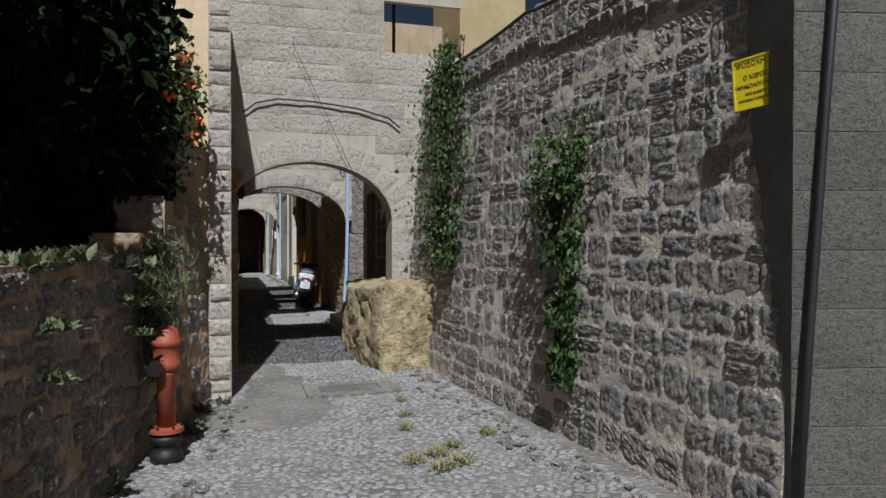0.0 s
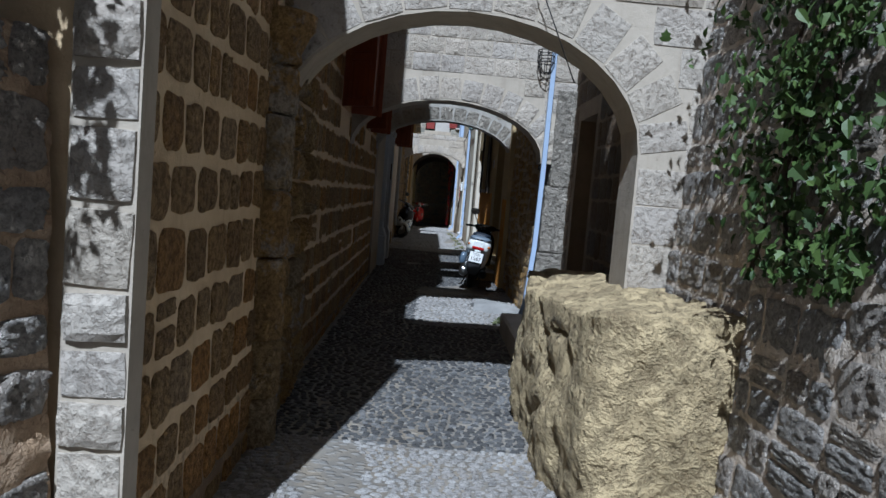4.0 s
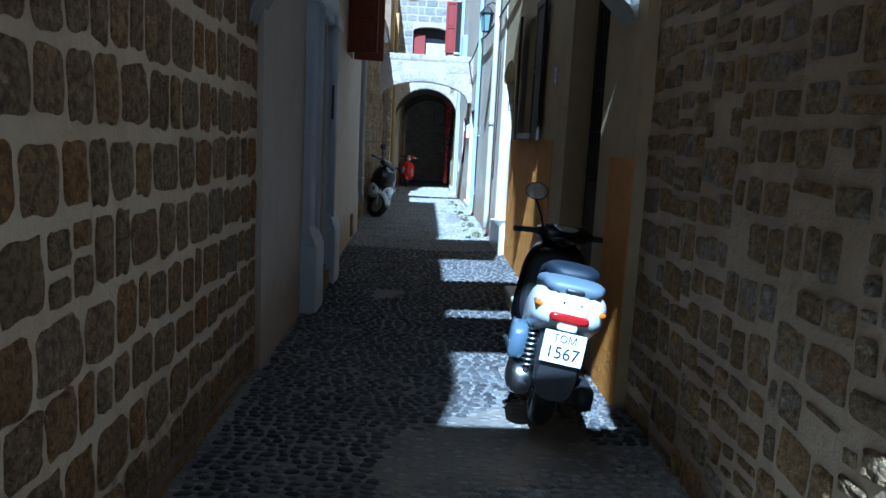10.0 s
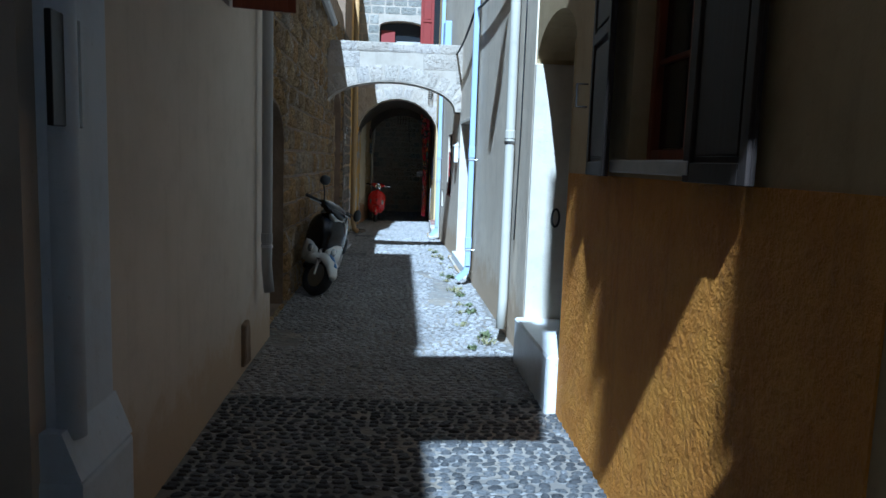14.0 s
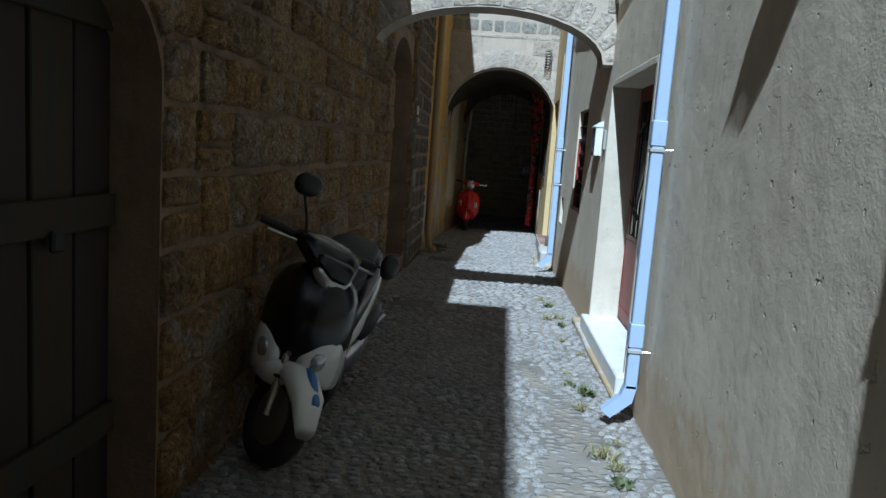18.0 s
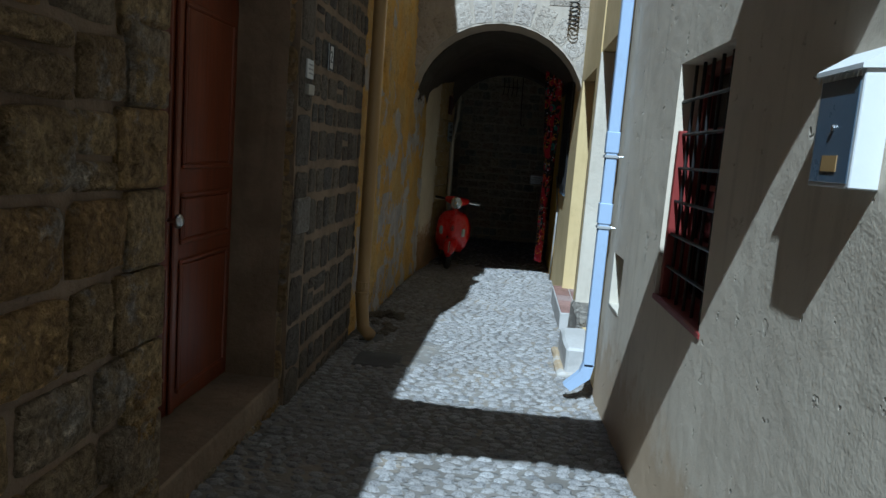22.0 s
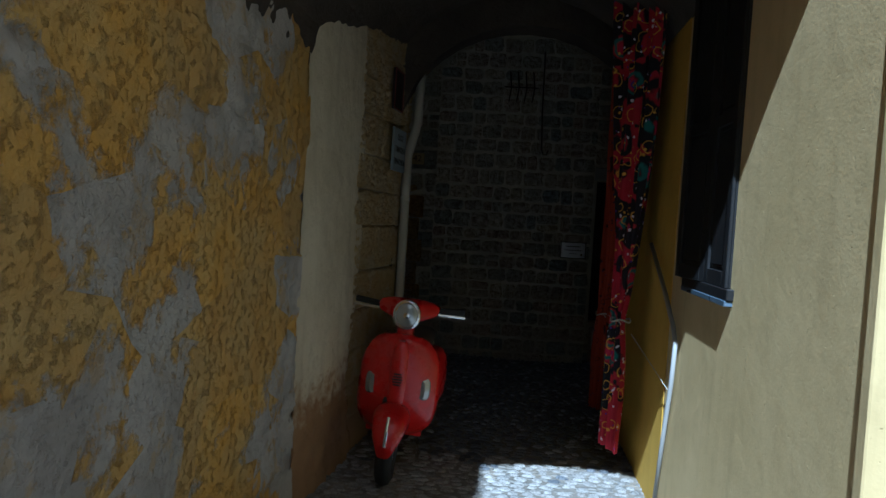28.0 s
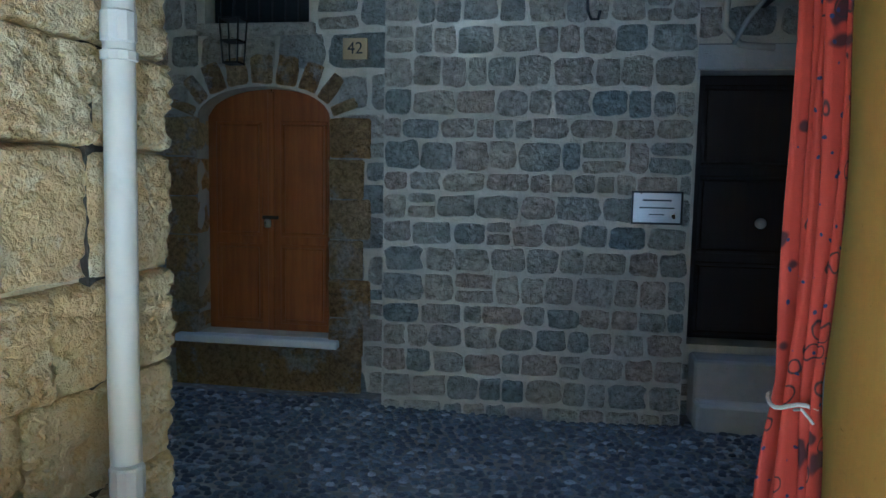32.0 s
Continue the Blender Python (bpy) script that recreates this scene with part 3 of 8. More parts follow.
M_LANTERN = paint_mat("greenish_lamp_glass", (0.20, 0.28, 0.26), 0.15, 0.0, 0.1)
M_SIGN_YELLOW = paint_mat("yellow_sign", (0.75, 0.58, 0.01), 0.4, dirt=0.15)
M_PAPER = paint_mat("white_sign", (0.70, 0.70, 0.68), 0.5, dirt=0.1)
M_INK = paint_mat("dark_lettering", (0.02, 0.02, 0.02), 0.6)
M_ROOF = plaster_mat("flat_roof", (0.4, 0.37, 0.32), (0.46, 0.42, 0.37), scale=1)


def leaf_mat(name, c1, c2, gloss=0.4):
    n = Nodes(name)
    r = n.random()
    c = n.mix(r, c1, c2)
    c = n.mix(n.math("MULTIPLY", n.noise(30, 2), 0.4), c, n.mix(1.0, c, (0.6, 0.7, 0.5), "MULTIPLY"))
    n.b.inputs["Specular IOR Level"].default_value = gloss
    return n.done(c, 0.55)


M_LEAF = leaf_mat("vine_leaf", (0.032, 0.062, 0.016), (0.085, 0.13, 0.032))
# Almost black green: the trees' deep shade is put into the leaf colour.
M_LEAF_SHADED = leaf_mat("shaded_tree_leaf", (0.006, 0.012, 0.004), (0.014, 0.024, 0.008), 0.05)
M_LEAF_PALE = leaf_mat("weed_leaf", (0.09, 0.11, 0.045), (0.17, 0.18, 0.085))
M_STRAW = leaf_mat("dry_grass", (0.32, 0.26, 0.13), (0.22, 0.22, 0.09))
M_FLOWER = leaf_mat("orange_flower", (0.70, 0.12, 0.03), (0.80, 0.22, 0.06))
M_BARK = stone_mat("bark", [(0.10, 0.07, 0.045), (0.13, 0.09, 0.06)], pit=30, height=0.01)

# ---- ground ----
PROFILE = [(-30, -0.05), (4, -0.06), (8, -0.16), (10, -0.17), (12, -0.13), (16, -0.11), (20, -0.09), (24, -0.03), (28, 0.0), (32, -0.03), (34, -0.07), (37, -0.17), (40.3, -0.27), (44, -0.23), (80, -0.23)]


def ground_z(y):
    for (a, za), (b, zb) in zip(PROFILE, PROFILE[1:]):
        if y <= b:
            f = (y - a) / (b - a)
            f = max(0.0, min(1.0, f))
            return za + (zb - za) * (f * f * (3 - 2 * f) * 0.5 + f * 0.5)
    return PROFILE[-1][1]


def make_ground():
    xs = [-400, -60, -12, -5, -2, -1] + [i * 0.2 for i in range(-4, 21)] + [5, 7, 12, 60, 400]
    ys = [-400, -60, -12, -6, -3] + [i * 0.3 - 1.5 for i in range(0, 160)] + [48, 52, 60, 120, 500]
    vs = [(x, y, ground_z(y) - 0.012 + 0.012 * noise.noise(Vector((x * 1.3, y * 1.3, 0))) - 0.02 * max(0, 1 - abs(x - 1.2))) for y in ys for x in xs]
    k = len(xs)
    fs = [(j * k + i, j * k + i + 1, j * k + k + i + 1, j * k + k + i) for j in range(len(ys) - 1) for i in range(k - 1)]
    ob = new("ground", mesh("ground", vs, fs, M_BED, True))
    return tagged(ob, "narrow lane bedded with grey pebbles in worn mortar", "ground", kind="structure")


ground = make_ground()


def stone_set(name, material, bulge, edge, count=6, seed=0, n=5, rough=0.0):
    return [stone_mesh(name, seed * 50 + i, bulge, edge, material, n, rough) for i in range(count)]


S_RUBBLE = stone_set("rubble", M_RUBBLE, 0.30, 0.10, 14, 1, 11, 0.7)
S_FACADE = stone_set("ashlar", M_FACADE, 0.10, 0.018, 6, 2)
S_BROWN = stone_set("block", M_BROWN, 0.25, 0.11, 16, 3, 7, 0.25)
S_BROWN_DARK = stone_set("block", M_BROWN_DARK, 0.25, 0.085, 8, 12, 5, 0.2)
S_OLD = stone_set("old_block", M_OLD, 0.32, 0.07, 12, 4, 8, 0.35)
S_DARK = stone_set("dark_block", M_DARKSTONE, 0.25, 0.085, 8, 5, 5, 0.15)
S_WHITE = stone_set("white_block", M_WHITEWASH, 0.35, 0.05, 8, 6, 6, 0.4)
S_BLUE = stone_set("grey_stone", M_BLUESTONE, 0.3, 0.12, 14, 7, 6, 0.3)
S_CREAM = stone_set("hewn_block", M_CREAMROCK, 0.2, 0.012, 8, 8, 22, 0.5)
S_GREYASHLAR = stone_set("grey_ashlar", M_GREYASHLAR, 0.15, 0.05, 8, 13)
S_BLOCK = stone_set("grey_block", M_GREYBLOCK, 0.05, 0.012, 3, 9)

# ---- left side ----
w_garden = Wall("wall_garden", (-1.55, -2.0), (-0.47, 6.47), 1, -0.4, 1.38, M_GARDEN_BED, 0.5, label="low rubble garden wall with earth mortar", batter=0.06)
w_garden_mid = Wall("wall_garden_mid", (-0.452, 6.42), (-0.424, 6.82), 1, -0.4, 1.56, M_GARDEN_BED, 0.5, label="rising rubble end of the garden wall", batter=0.055)
w_garden_high = Wall("wall_garden_high", (-0.42, 6.82), (-0.13, 7.8), 1, -0.4, 1.86, M_GARDEN_BED, 0.5, label="taller rubble end of the garden wall", batter=0.05)
w_left_1 = Wall("wall_left_1", (0.03, 7.9), (0.03, 11.2), 1, -0.5, 4.8, M_BROWN_BED, 0.5, label="brown sandstone house wall with worn mortar")
w_left_2 = Wall("wall_left_2", (0.0, 11.2), (0.0, 18.2), 1, -0.5, 8.4, M_BROWN_BED, 3.0, holes=[(2.0, 2.75, 2.28, 3.3), (4.75, 5.4, 2.28, 3.2)], label="brown block house wall with pale raised mortar")
w_left_3 = Wall("wall_left_3", (0.04, 18.2), (0.04, 25.1), 1, -0.5, 4.0, M_PLASTER_L, 3.0, holes=[(1.98, 2.78, 0.12, 2.55), (4.6, 5.4, 2.5, 3.4)], label="smooth beige rendered house wall in shade")
w_left_3u = Wall("wall_left_3_upper", (0.035, 18.2), (0.035, 24.3), 1, 4.0, 8.4, M_PLASTER_L, 3.0, label="upper storey of the beige rendered house")
w_left_4 = Wall("wall_left_4", (-0.06, 25.1), (-0.02, 33.0), 1, -0.5, 4.3, M_OLD_BED, 3.0, holes=[(0.08, 1.27, 0.0, 2.08, 0.4), (6.37, 7.85, 0.1, 2.75, 0.5)], label="weathered sandstone block wall with two doorways")
w_left_4b = Wall("wall_left_4b", (0.03, 33.0), (0.03, 34.8), 1, -0.5, 5.3, M_OLD_BED, 3.0, label="dark stone block wall beside a doorway")
w_left_5 = Wall("wall_left_5", (0.0, 34.8), (0.0, 39.4), 1, -0.6, 6.2, M_PEEL, 3.0, label="peeling orange and grey painted wall")
w_left_6 = Wall("wall_left_6", (0.0, 39.4), (0.2, 41.6), 1, -0.6, 6.2, M_CREAMROCK_BED, 3.0, label="cream rendered passage wall with bare hewn stone")

# ---- right side ----
w_block = Wall("wall_block", (2.76, 2.96), (9.0, 1.4), 1, -0.4, 4.6, M_SLAB, 0.5, label="smooth grey block wall")
w_right_1 = Wall("wall_right_1", (2.71, 3.02), (2.5, 10.1), -1, -0.4, 3.75, M_RUBBLE_BED, 1.2, label="tall rough rubble wall with earth mortar", batter=0.07)
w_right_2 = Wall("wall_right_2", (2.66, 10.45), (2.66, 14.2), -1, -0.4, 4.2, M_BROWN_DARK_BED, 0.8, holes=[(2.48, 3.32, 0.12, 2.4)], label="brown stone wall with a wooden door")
w_right_3 = Wall("wall_right_3", (2.42, 14.5), (2.383, 17.75), -1, -0.4, 6.0, M_RUBBLE3_BED, 2.0, label="brown stone wall partly whitewashed")
w_right_4 = Wall("wall_right_4", (2.309, 17.75), (2.2, 24.6), -1, -0.4, 6.5, M_OCHRE_PALE, 2.0, holes=[(0.83, 2.0, 0.3, 3.3, 0.75), (3.6, 4.4, 1.6, 2.9), (5.48, 6.70, 0.1, 2.62, 0.3)], label="ochre rendered house wall with door and window")
w_right_5 = Wall("wall_right_5", (2.2, 24.6), (2.02, 33.85), -1, -0.4, 6.5, M_PLASTER_R, 2.0, holes=[(3.85, 5.6, 0.13, 2.2), (7.0, 7.78, 0.94, 2.06), (8.65, 9.0, 0.65, 1.0)], label="rough grey rendered house wall in sun")
w_right_6 = Wall("wall_right_6", (2.05, 33.85), (2.08, 41.95), -1, -0.6, 6.5, M_YELLOW, 2.0, holes=[(0.8, 2.05, 0.12, 2.6), (2.3, 3.75, 0.0, 2.5), (4.95, 5.65, 1.14, 2.7)], label="yellow painted house wall")

# ---- arches over the lane ----
w_arch_1 = Wall("wall_arch_1", (-0.3, 10.1), (3.6, 10.1), 1, -0.4, 4.2, M_FACADE_BED, 0.4, holes=[(0.322, 2.62, -0.4, 2.6, 0.8)], label="pale limestone wall with a round archway")
w_arch_1b = Wall("wall_arch_1_upper", (-0.3, 10.1), (2.2, 10.1), 1, 4.2, 5.0, M_FACADE_BED, 0.1, label="pale limestone wall rising above the archway")
# Unseen blocker added overhead; it keeps sun off the doorway wall behind.
w_shade_arch = Wall("wall_arch_1_corner", (1.9, 10.15), (3.4, 10.15), 1, 4.95, 9.0, M_FACADE_BED, 0.1, label="unseen wall added above the archway to shade the doorway wall")
w_arch_2 = Wall("wall_arch_2", (-0.2, 14.15), (2.9, 14.15), 1, 1.9, 3.5, M_FACADE_BED, 0.38, holes=[(0.2, 2.5, 1.9, 2.55, 0.62)], label="pale stone arch spanning the lane")
w_arch_3 = Wall("wall_arch_3", (-0.2, 17.95), (2.9, 17.95), 1, 2.05, 3.9, M_WHITEWASH_BED, 0.35, holes=[(0.2, 2.55, 2.05, 2.68, 0.6)], label="whitewashed stone arch spanning the lane")
w_arch_4 = Wall("wall_arch_4", (-0.3, 30.3), (2.3, 30.3), 1, 2.35, 3.38, M_FACADE_BED, 0.32, holes=[(0.25, 2.3, 2.35, 2.78, 0.42)], label="grey stone arch with flat top")
w_tunnel = Wall("wall_tunnel", (-0.3, 37.87), (2.5, 37.87), 1, -0.4, 8.5, M_FACADE_BED, 0.53, holes=[(0.285, 2.42, -0.4, 3.15, 1.0), (0.82, 1.95, 4.15, 5.12, 0.14)], label="pale stone house front over a dark archway")
# Carried up to 19 m, out of view, to shade the street behind.
w_exit = Wall("wall_exit", (-0.3, 41.25), (2.9, 41.6), 1, -0.5, 19, M_PASSAGE_SHADE, 0.3, holes=[(0.5, 2.56, -0.5, 2.95, 0.9)], label="rear arch of the dark passage")
# Unseen walls added high up; their outlines shape the shade and sun patches below.
w_shade_2 = Wall("wall_above_2", (-0.1, 14.2), (2.63, 14.2), 1, 5.65, 6.9, M_FACADE_BED, 0.1, label="unseen pale wall added overhead to shade the lane")
w_shade_2b = Wall("wall_above_2_corner", (1.66, 14.2), (2.63, 14.2), 1, 3.5, 5.65, M_FACADE_BED, 0.5, label="unseen pale wall added overhead to shade the brown wall")
w_shade_2c = Wall("wall_above_2_lintel", (1.2, 14.2), (1.66, 14.2), 1, 5.05, 5.65, M_FACADE_BED, 0.5, label="unseen pale wall added overhead to shade the ochre house end")
w_shade_3 = Wall("wall_above_3", (1.72, 18.3), (2.5, 18.3), 1, 3.9, 4.85, M_FACADE_BED, 0.1, label="unseen pale wall added overhead to shade the ochre house")
w_shade_4 = [Wall("wall_above_corbel_" + str(k + 1), (x, 18.3), (2.5, 18.3), 1, za, zb, M_FACADE_BED, 0.1, label="unseen wall step added to shape the sun patch on the ochre wall") for k, (x, za, zb) in enumerate([(1.44, 4.85, 5.5), (1.405, 5.5, 6.15), (1.36, 6.15, 6.8), (1.27, 6.8, 7.4), (1.15, 7.4, 9.0)])]
w_shade_1 = Wall("wall_above", (-0.1, 18.3), (1.15, 18.3), 1, 5.55, 7.2, M_FACADE_BED, 0.5, label="unseen pale wall added across the lane to shade the ground")


def make_vault():
    bm = bmesh.new()
    n = 14
    pts = [(1.1 - 1.1 * math.cos(math.pi * k / n), 2.15 + 1.0 * math.sin(math.pi * k / n)) for k in range(n + 1)]
    for (xa, za), (xb, zb) in zip(pts, pts[1:]):
        prism([(xa, za), (xb, zb), (xb, zb + 0.3), (xa, za + 0.3)], 38.38, 41.3, "Y", bm)
    ob = part("ceiling_passage", bm, M_PASSAGE_SHADE)
    tagged(ob, "dark barrel vault over the passage", "ceiling", kind="structure")
    bm = box(-0.5, 2.8, 38.3, 42.15, 6.2, 6.5)
    tagged(part("roof_passage", bm, M_ROOF), "flat roof over the passage", "roof", kind="structure")


make_vault()

# ---- cross street ----
# Unseen upper heights and closed ends are added to keep the street dark.
w_far_1 = Wall("wall_far_1", (-6.0, 44.5), (0.2, 44.5), 1, -0.5, 16, M_BLUE_BED, 1.0, holes=[(4.78, 5.75, 0.13, 1.86, 0.22), (4.85, 5.6, 2.28, 3.3)], label="grey stone house front with an arched doorway")
w_far_2 = Wall("wall_far_2", (0.2, 44.2), (2.08, 44.25), 1, -0.5, 16, M_BLUE_BED, 1.3, label="projecting grey stone house front")
w_far_3 = Wall("wall_far_3", (2.08, 44.5), (9.0, 44.55), 1, -0.5, 16, M_BLUE_BED, 1.0, holes=[(0.06, 0.95, 0.22, 1.95)], label="dark stone house front with a doorway")
w_cross_1 = Wall("wall_cross_1", (-8.0, 41.6), (-0.3, 41.6), -1, -0.5, 19, M_CREAMROCK_BED, 0.4, label="rear wall along the cross street")
w_cross_2 = Wall("wall_cross_2", (2.8, 42.2), (9.0, 42.2), -1, -0.5, 19, M_YELLOW, 0.4, label="rear wall along the cross street")
w_end_1 = Wall("wall_cross_end_1", (-5.0, 41.9), (-5.0, 44.5), 1, -0.5, 15, M_BLUE_BED, 0.4, label="unseen plain wall added at the street end to cut skylight")
w_end_2 = Wall("wall_cross_end_2", (7.5, 41.9), (7.5, 44.5), -1, -0.5, 15, M_BLUE_BED, 0.4, label="unseen plain wall added at the street end to cut skylight")
w_garden_end = Wall("wall_garden_end", (-0.92, 6.80), (-0.50, 6.80), 1, 1.2, 1.86, M_GARDEN_BED, 0.1, label="stepped rubble end of the garden wall")

# ---- kinds of things ----
def thing(name, label, category, at=None, group="", kind=""):
    """An empty at the base of a thing, to which its parts are parented."""
    ob = new(name)
    ob.empty_display_size = 0.1
    if at is not None:
        ob.matrix_basis = at if isinstance(at, Matrix) else Matrix.Translation(at)
    return tagged(ob, label, category, group, kind)


def loft(sections, sides=18, bm=None, power=2.6):
    """A closed body through cross-sections (y, centre x, centre z, half width, half height)."""
    bm = bm or bmesh.new()
    rings = []
    for y, cx, cz, w, h in sections:
        ring = []
        for k in range(sides):
            q = 2 * math.pi * k / sides
            c, s = math.cos(q), math.sin(q)
            ring.append(bm.verts.new((cx + w * math.copysign(abs(c) ** (2 / power), c), y, cz + h * math.copysign(abs(s) ** (2 / power), s))))
        rings.append(ring)
    for r0, r1 in zip(rings, rings[1:]):
        for k in range(sides):
            bm.faces.new((r0[k], r0[(k + 1) % sides], r1[(k + 1) % sides], r1[k]))
    bm.faces.new(rings[0][::-1]), bm.faces.new(rings[-1])
    return bm


def lettering(name, text, size, material, parent, m, depth=0.0015, align="CENTER"):
    """Raised letters in the built-in font, as a mesh part that lies in the local x-z plane and faces +y."""
    cu = bpy.data.curves.new(name, "FONT")
    cu.body, cu.size, cu.extrude, cu.align_x, cu.align_y = text, size, depth, align, "CENTER"
    tmp = new(name, cu)
    me = bpy.data.meshes.new_from_object(tmp)
    bpy.data.objects.remove(tmp)
    bpy.data.curves.remove(cu)
    me.materials.clear()
    me.materials.append(material)
    ob = new(name, me)
    turn = Matrix.Rotation(math.pi, 4, "Z") @ Matrix.Rotation(math.pi / 2, 4, "X")
    if parent.matrix_basis.to_3x3().determinant() < 0:
        turn = Matrix(((1, 0, 0, 0), (0, 0, 1, 0), (0, 1, 0, 0), (0, 0, 0, 1)))
    ob.parent, ob.matrix_basis = parent, m @ turn
    return ob


def plate(name, label, category, m, w, h, d, material, rim=None):
    """A flat board on a wall; m as a wall's spot."""
    t = thing(name, label, category, m)
    part("board", box(-w / 2, w / 2, 0, d, -h / 2, h / 2, min(0.003, d / 3)), material, t)
    if rim:
        for a, b, c, e in ((-w / 2, w / 2, h / 2 - 0.012, h / 2), (-w / 2, w / 2, -h / 2, -h / 2 + 0.012), (-w / 2, -w / 2 + 0.012, -h / 2 + 0.012, h / 2 - 0.012), (w / 2 - 0.012, w / 2, -h / 2 + 0.012, h / 2 - 0.012)):
            part("rim", box(a, b, d, d + 0.004, c, e), rim, t)
    return t


def bars(t, rows, w, material, d=0.006):
    """Unreadable lines of writing as plain bars."""
    for z, a, b, h in rows:
        part("writing", box(a * w, b * w, d, d + 0.001, z - h / 2, z + h / 2), material, t)


def panel_door(name, label, m, w, z0, z1, material, leaves=2, rows=((0.06, 0.4), (0.46, 0.92)), rise=0.0, knob=None, thick=0.05):
    """Door leaves with raised and fielded panels; m: a pose with x along the wall, y out, at the opening's left foot."""
    t = thing(name, label, "door", m, kind="structure")
    lw = w / leaves
    for k in range(leaves):
        a, b = k * lw + 0.004, (k + 1) * lw - 0.004
        if rise:
            outline = [(a, z0), (b, z0)]
            for q in range(9):
                s = b - (b - a) * q / 8
                f = (s - w / 2) / (w / 2)
                outline.append((s, z1 - rise + rise * math.sqrt(max(0.0, 1 - f * f))))
            leaf = part("leaf", prism(outline, -thick, 0, "Y"), material, t)
        else:
            leaf = part("leaf", box(a, b, -thick, 0, z0, z1, 0.004), material, t)
        hh = z1 - rise - z0
        for r0, r1 in rows:
            x0, x1, p0, p1 = a + 0.09, b - 0.09, z0 + r0 * hh, z0 + r1 * hh
            part("panel", box(x0, x1, 0.0, 0.012, p0, p1, 0.011), material, leaf)
            for mould in ((x0 - 0.025, x1 + 0.025, p1, p1 + 0.025), (x0 - 0.025, x1 + 0.025, p0 - 0.025, p0), (x0 - 0.025, x0, p0, p1), (x1, x1 + 0.025, p0, p1)):
                part("moulding", box(mould[0], mould[1], 0.0, 0.016, mould[2], mould[3], 0.006), material, leaf)
        if leaves > 1 and k == 0:
            part("meeting_stile", box(b - 0.02, b + 0.028, 0, 0.02, z0, z1 - rise * 0.1, 0.006), material, t)
    if knob:
        kx, kz, km = knob
        part("knob", lathe([(0.012, 0), (0.012, 0.03), (0.034, 0.045), (0.036, 0.06), (0.02, 0.075)], 14, axis="Y", at=(kx, 0.012, kz)), km, t, "round door knob", True)
    return t


def shutter_leaf(parent, material, w, h, m, slats=12):
    """A louvred or boarded shutter leaf: two stiles, rails and slats."""
    leaf = part("shutter", box(0, w, -0.015, 0.0, 0, h, 0.002), material, parent, m=m)
    for a, b, c, d in ((0, 0.055, 0, h), (w - 0.055, w, 0, h), (0.055, w - 0.055, 0, 0.07), (0.055, w - 0.055, h - 0.07, h), (0.055, w - 0.055, h * 0.5 - 0.03, h * 0.5 + 0.03)):
        part("rail", box(a, b, 0.0, 0.016, c, d, 0.003), material, leaf)
    for c, d in ((0.09, h * 0.5 - 0.05), (h * 0.5 + 0.05, h - 0.09)):
        part("panel", box(0.075, w - 0.075, 0.0, 0.008, c, d, 0.007), material, leaf)
    return leaf


def downpipe(name, label, points, radius, material, clips=(), clip_mat=None, square=False):
    t = thing(name, label, "pipe", Vector(points[0]))
    o = Vector(points[0])
    pts = [Vector(p) - o for p in points]
    part("pipe", tube(pts, radius, 4 if square else 12), material, t, smooth=not square)
    for c in clips:
        for a, b in zip(pts, pts[1:]):
            if min(a.z, b.z) <= c - o.z <= max(a.z, b.z) and abs(a.z - b.z) > 1e-3:
                p = a.lerp(b, (c - o.z - a.z) / (b.z - a.z))
                part("clip", lathe([(radius * 1.02, -0.012), (radius * 1.16, -0.010), (radius * 1.16, 0.010), (radius * 1.02, 0.012)], 12, at=p), clip_mat or material, t)
                part("collar", lathe([(radius * 1.0, 0.03), (radius * 1.1, 0.035), (radius * 1.1, 0.10), (radius * 1.0, 0.105)], 12, at=p), material, t)
                break
    return t


def cable(name, label, points, radius=0.008, sag=0.0, material=None, steps=6):
    pts = [Vector(p) for p in points]
    out = []
    for a, b in zip(pts, pts[1:]):
        for k in range(steps):
            f = k / steps
            p = a.lerp(b, f)
            p.z -= sag * 4 * f * (1 - f)
            out.append(p)
    out.append(pts[-1])
    ob = part(name, tube(out, radius, 6), material or M_CABLE, smooth=True)
    return tagged(ob, label, "cable")


def leaf_mesh(name, material, kind="lobed"):
    """One leaf of unit size, folded on its midrib."""
    if kind == "lobed":
        half = [(0.0, 0.0), (0.28, 0.05), (0.5, 0.3), (0.3, 0.42), (0.38, 0.68), (0.16, 0.72), (0.0, 1.0)]
    elif kind == "blade":
        half = [(0.0, 0.0), (0.06, 0.3), (0.05, 0.65), (0.0, 1.0)]
    else:
        half = [(0.0, 0.0), (0.22, 0.25), (0.24, 0.55), (0.0, 1.0)]
    vs, fs = [(0, y, 0.0) for _, y in half], []
    n = len(half)
    for sgn in (-1, 1):
        o = len(vs)
        vs += [(sgn * x, y, x * 0.35 - 0.12 * y * y) for x, y in half[1:-1]]
        for k in range(n - 1):
            a, b = k, k + 1
            ea = a if a in (0, n - 1) else o + a - 1
            eb = b if b in (0, n - 1) else o + b - 1
            f = [a, b] + ([eb] if eb != b else []) + ([ea] if ea != a else [])
            if len(f) > 2:
                fs.append(tuple(f if sgn > 0 else f[::-1]))
    for i in range(n):
        vs[i] = (0, half[i][1], -0.12 * half[i][1] ** 2)
    return mesh(name, vs, fs, material)


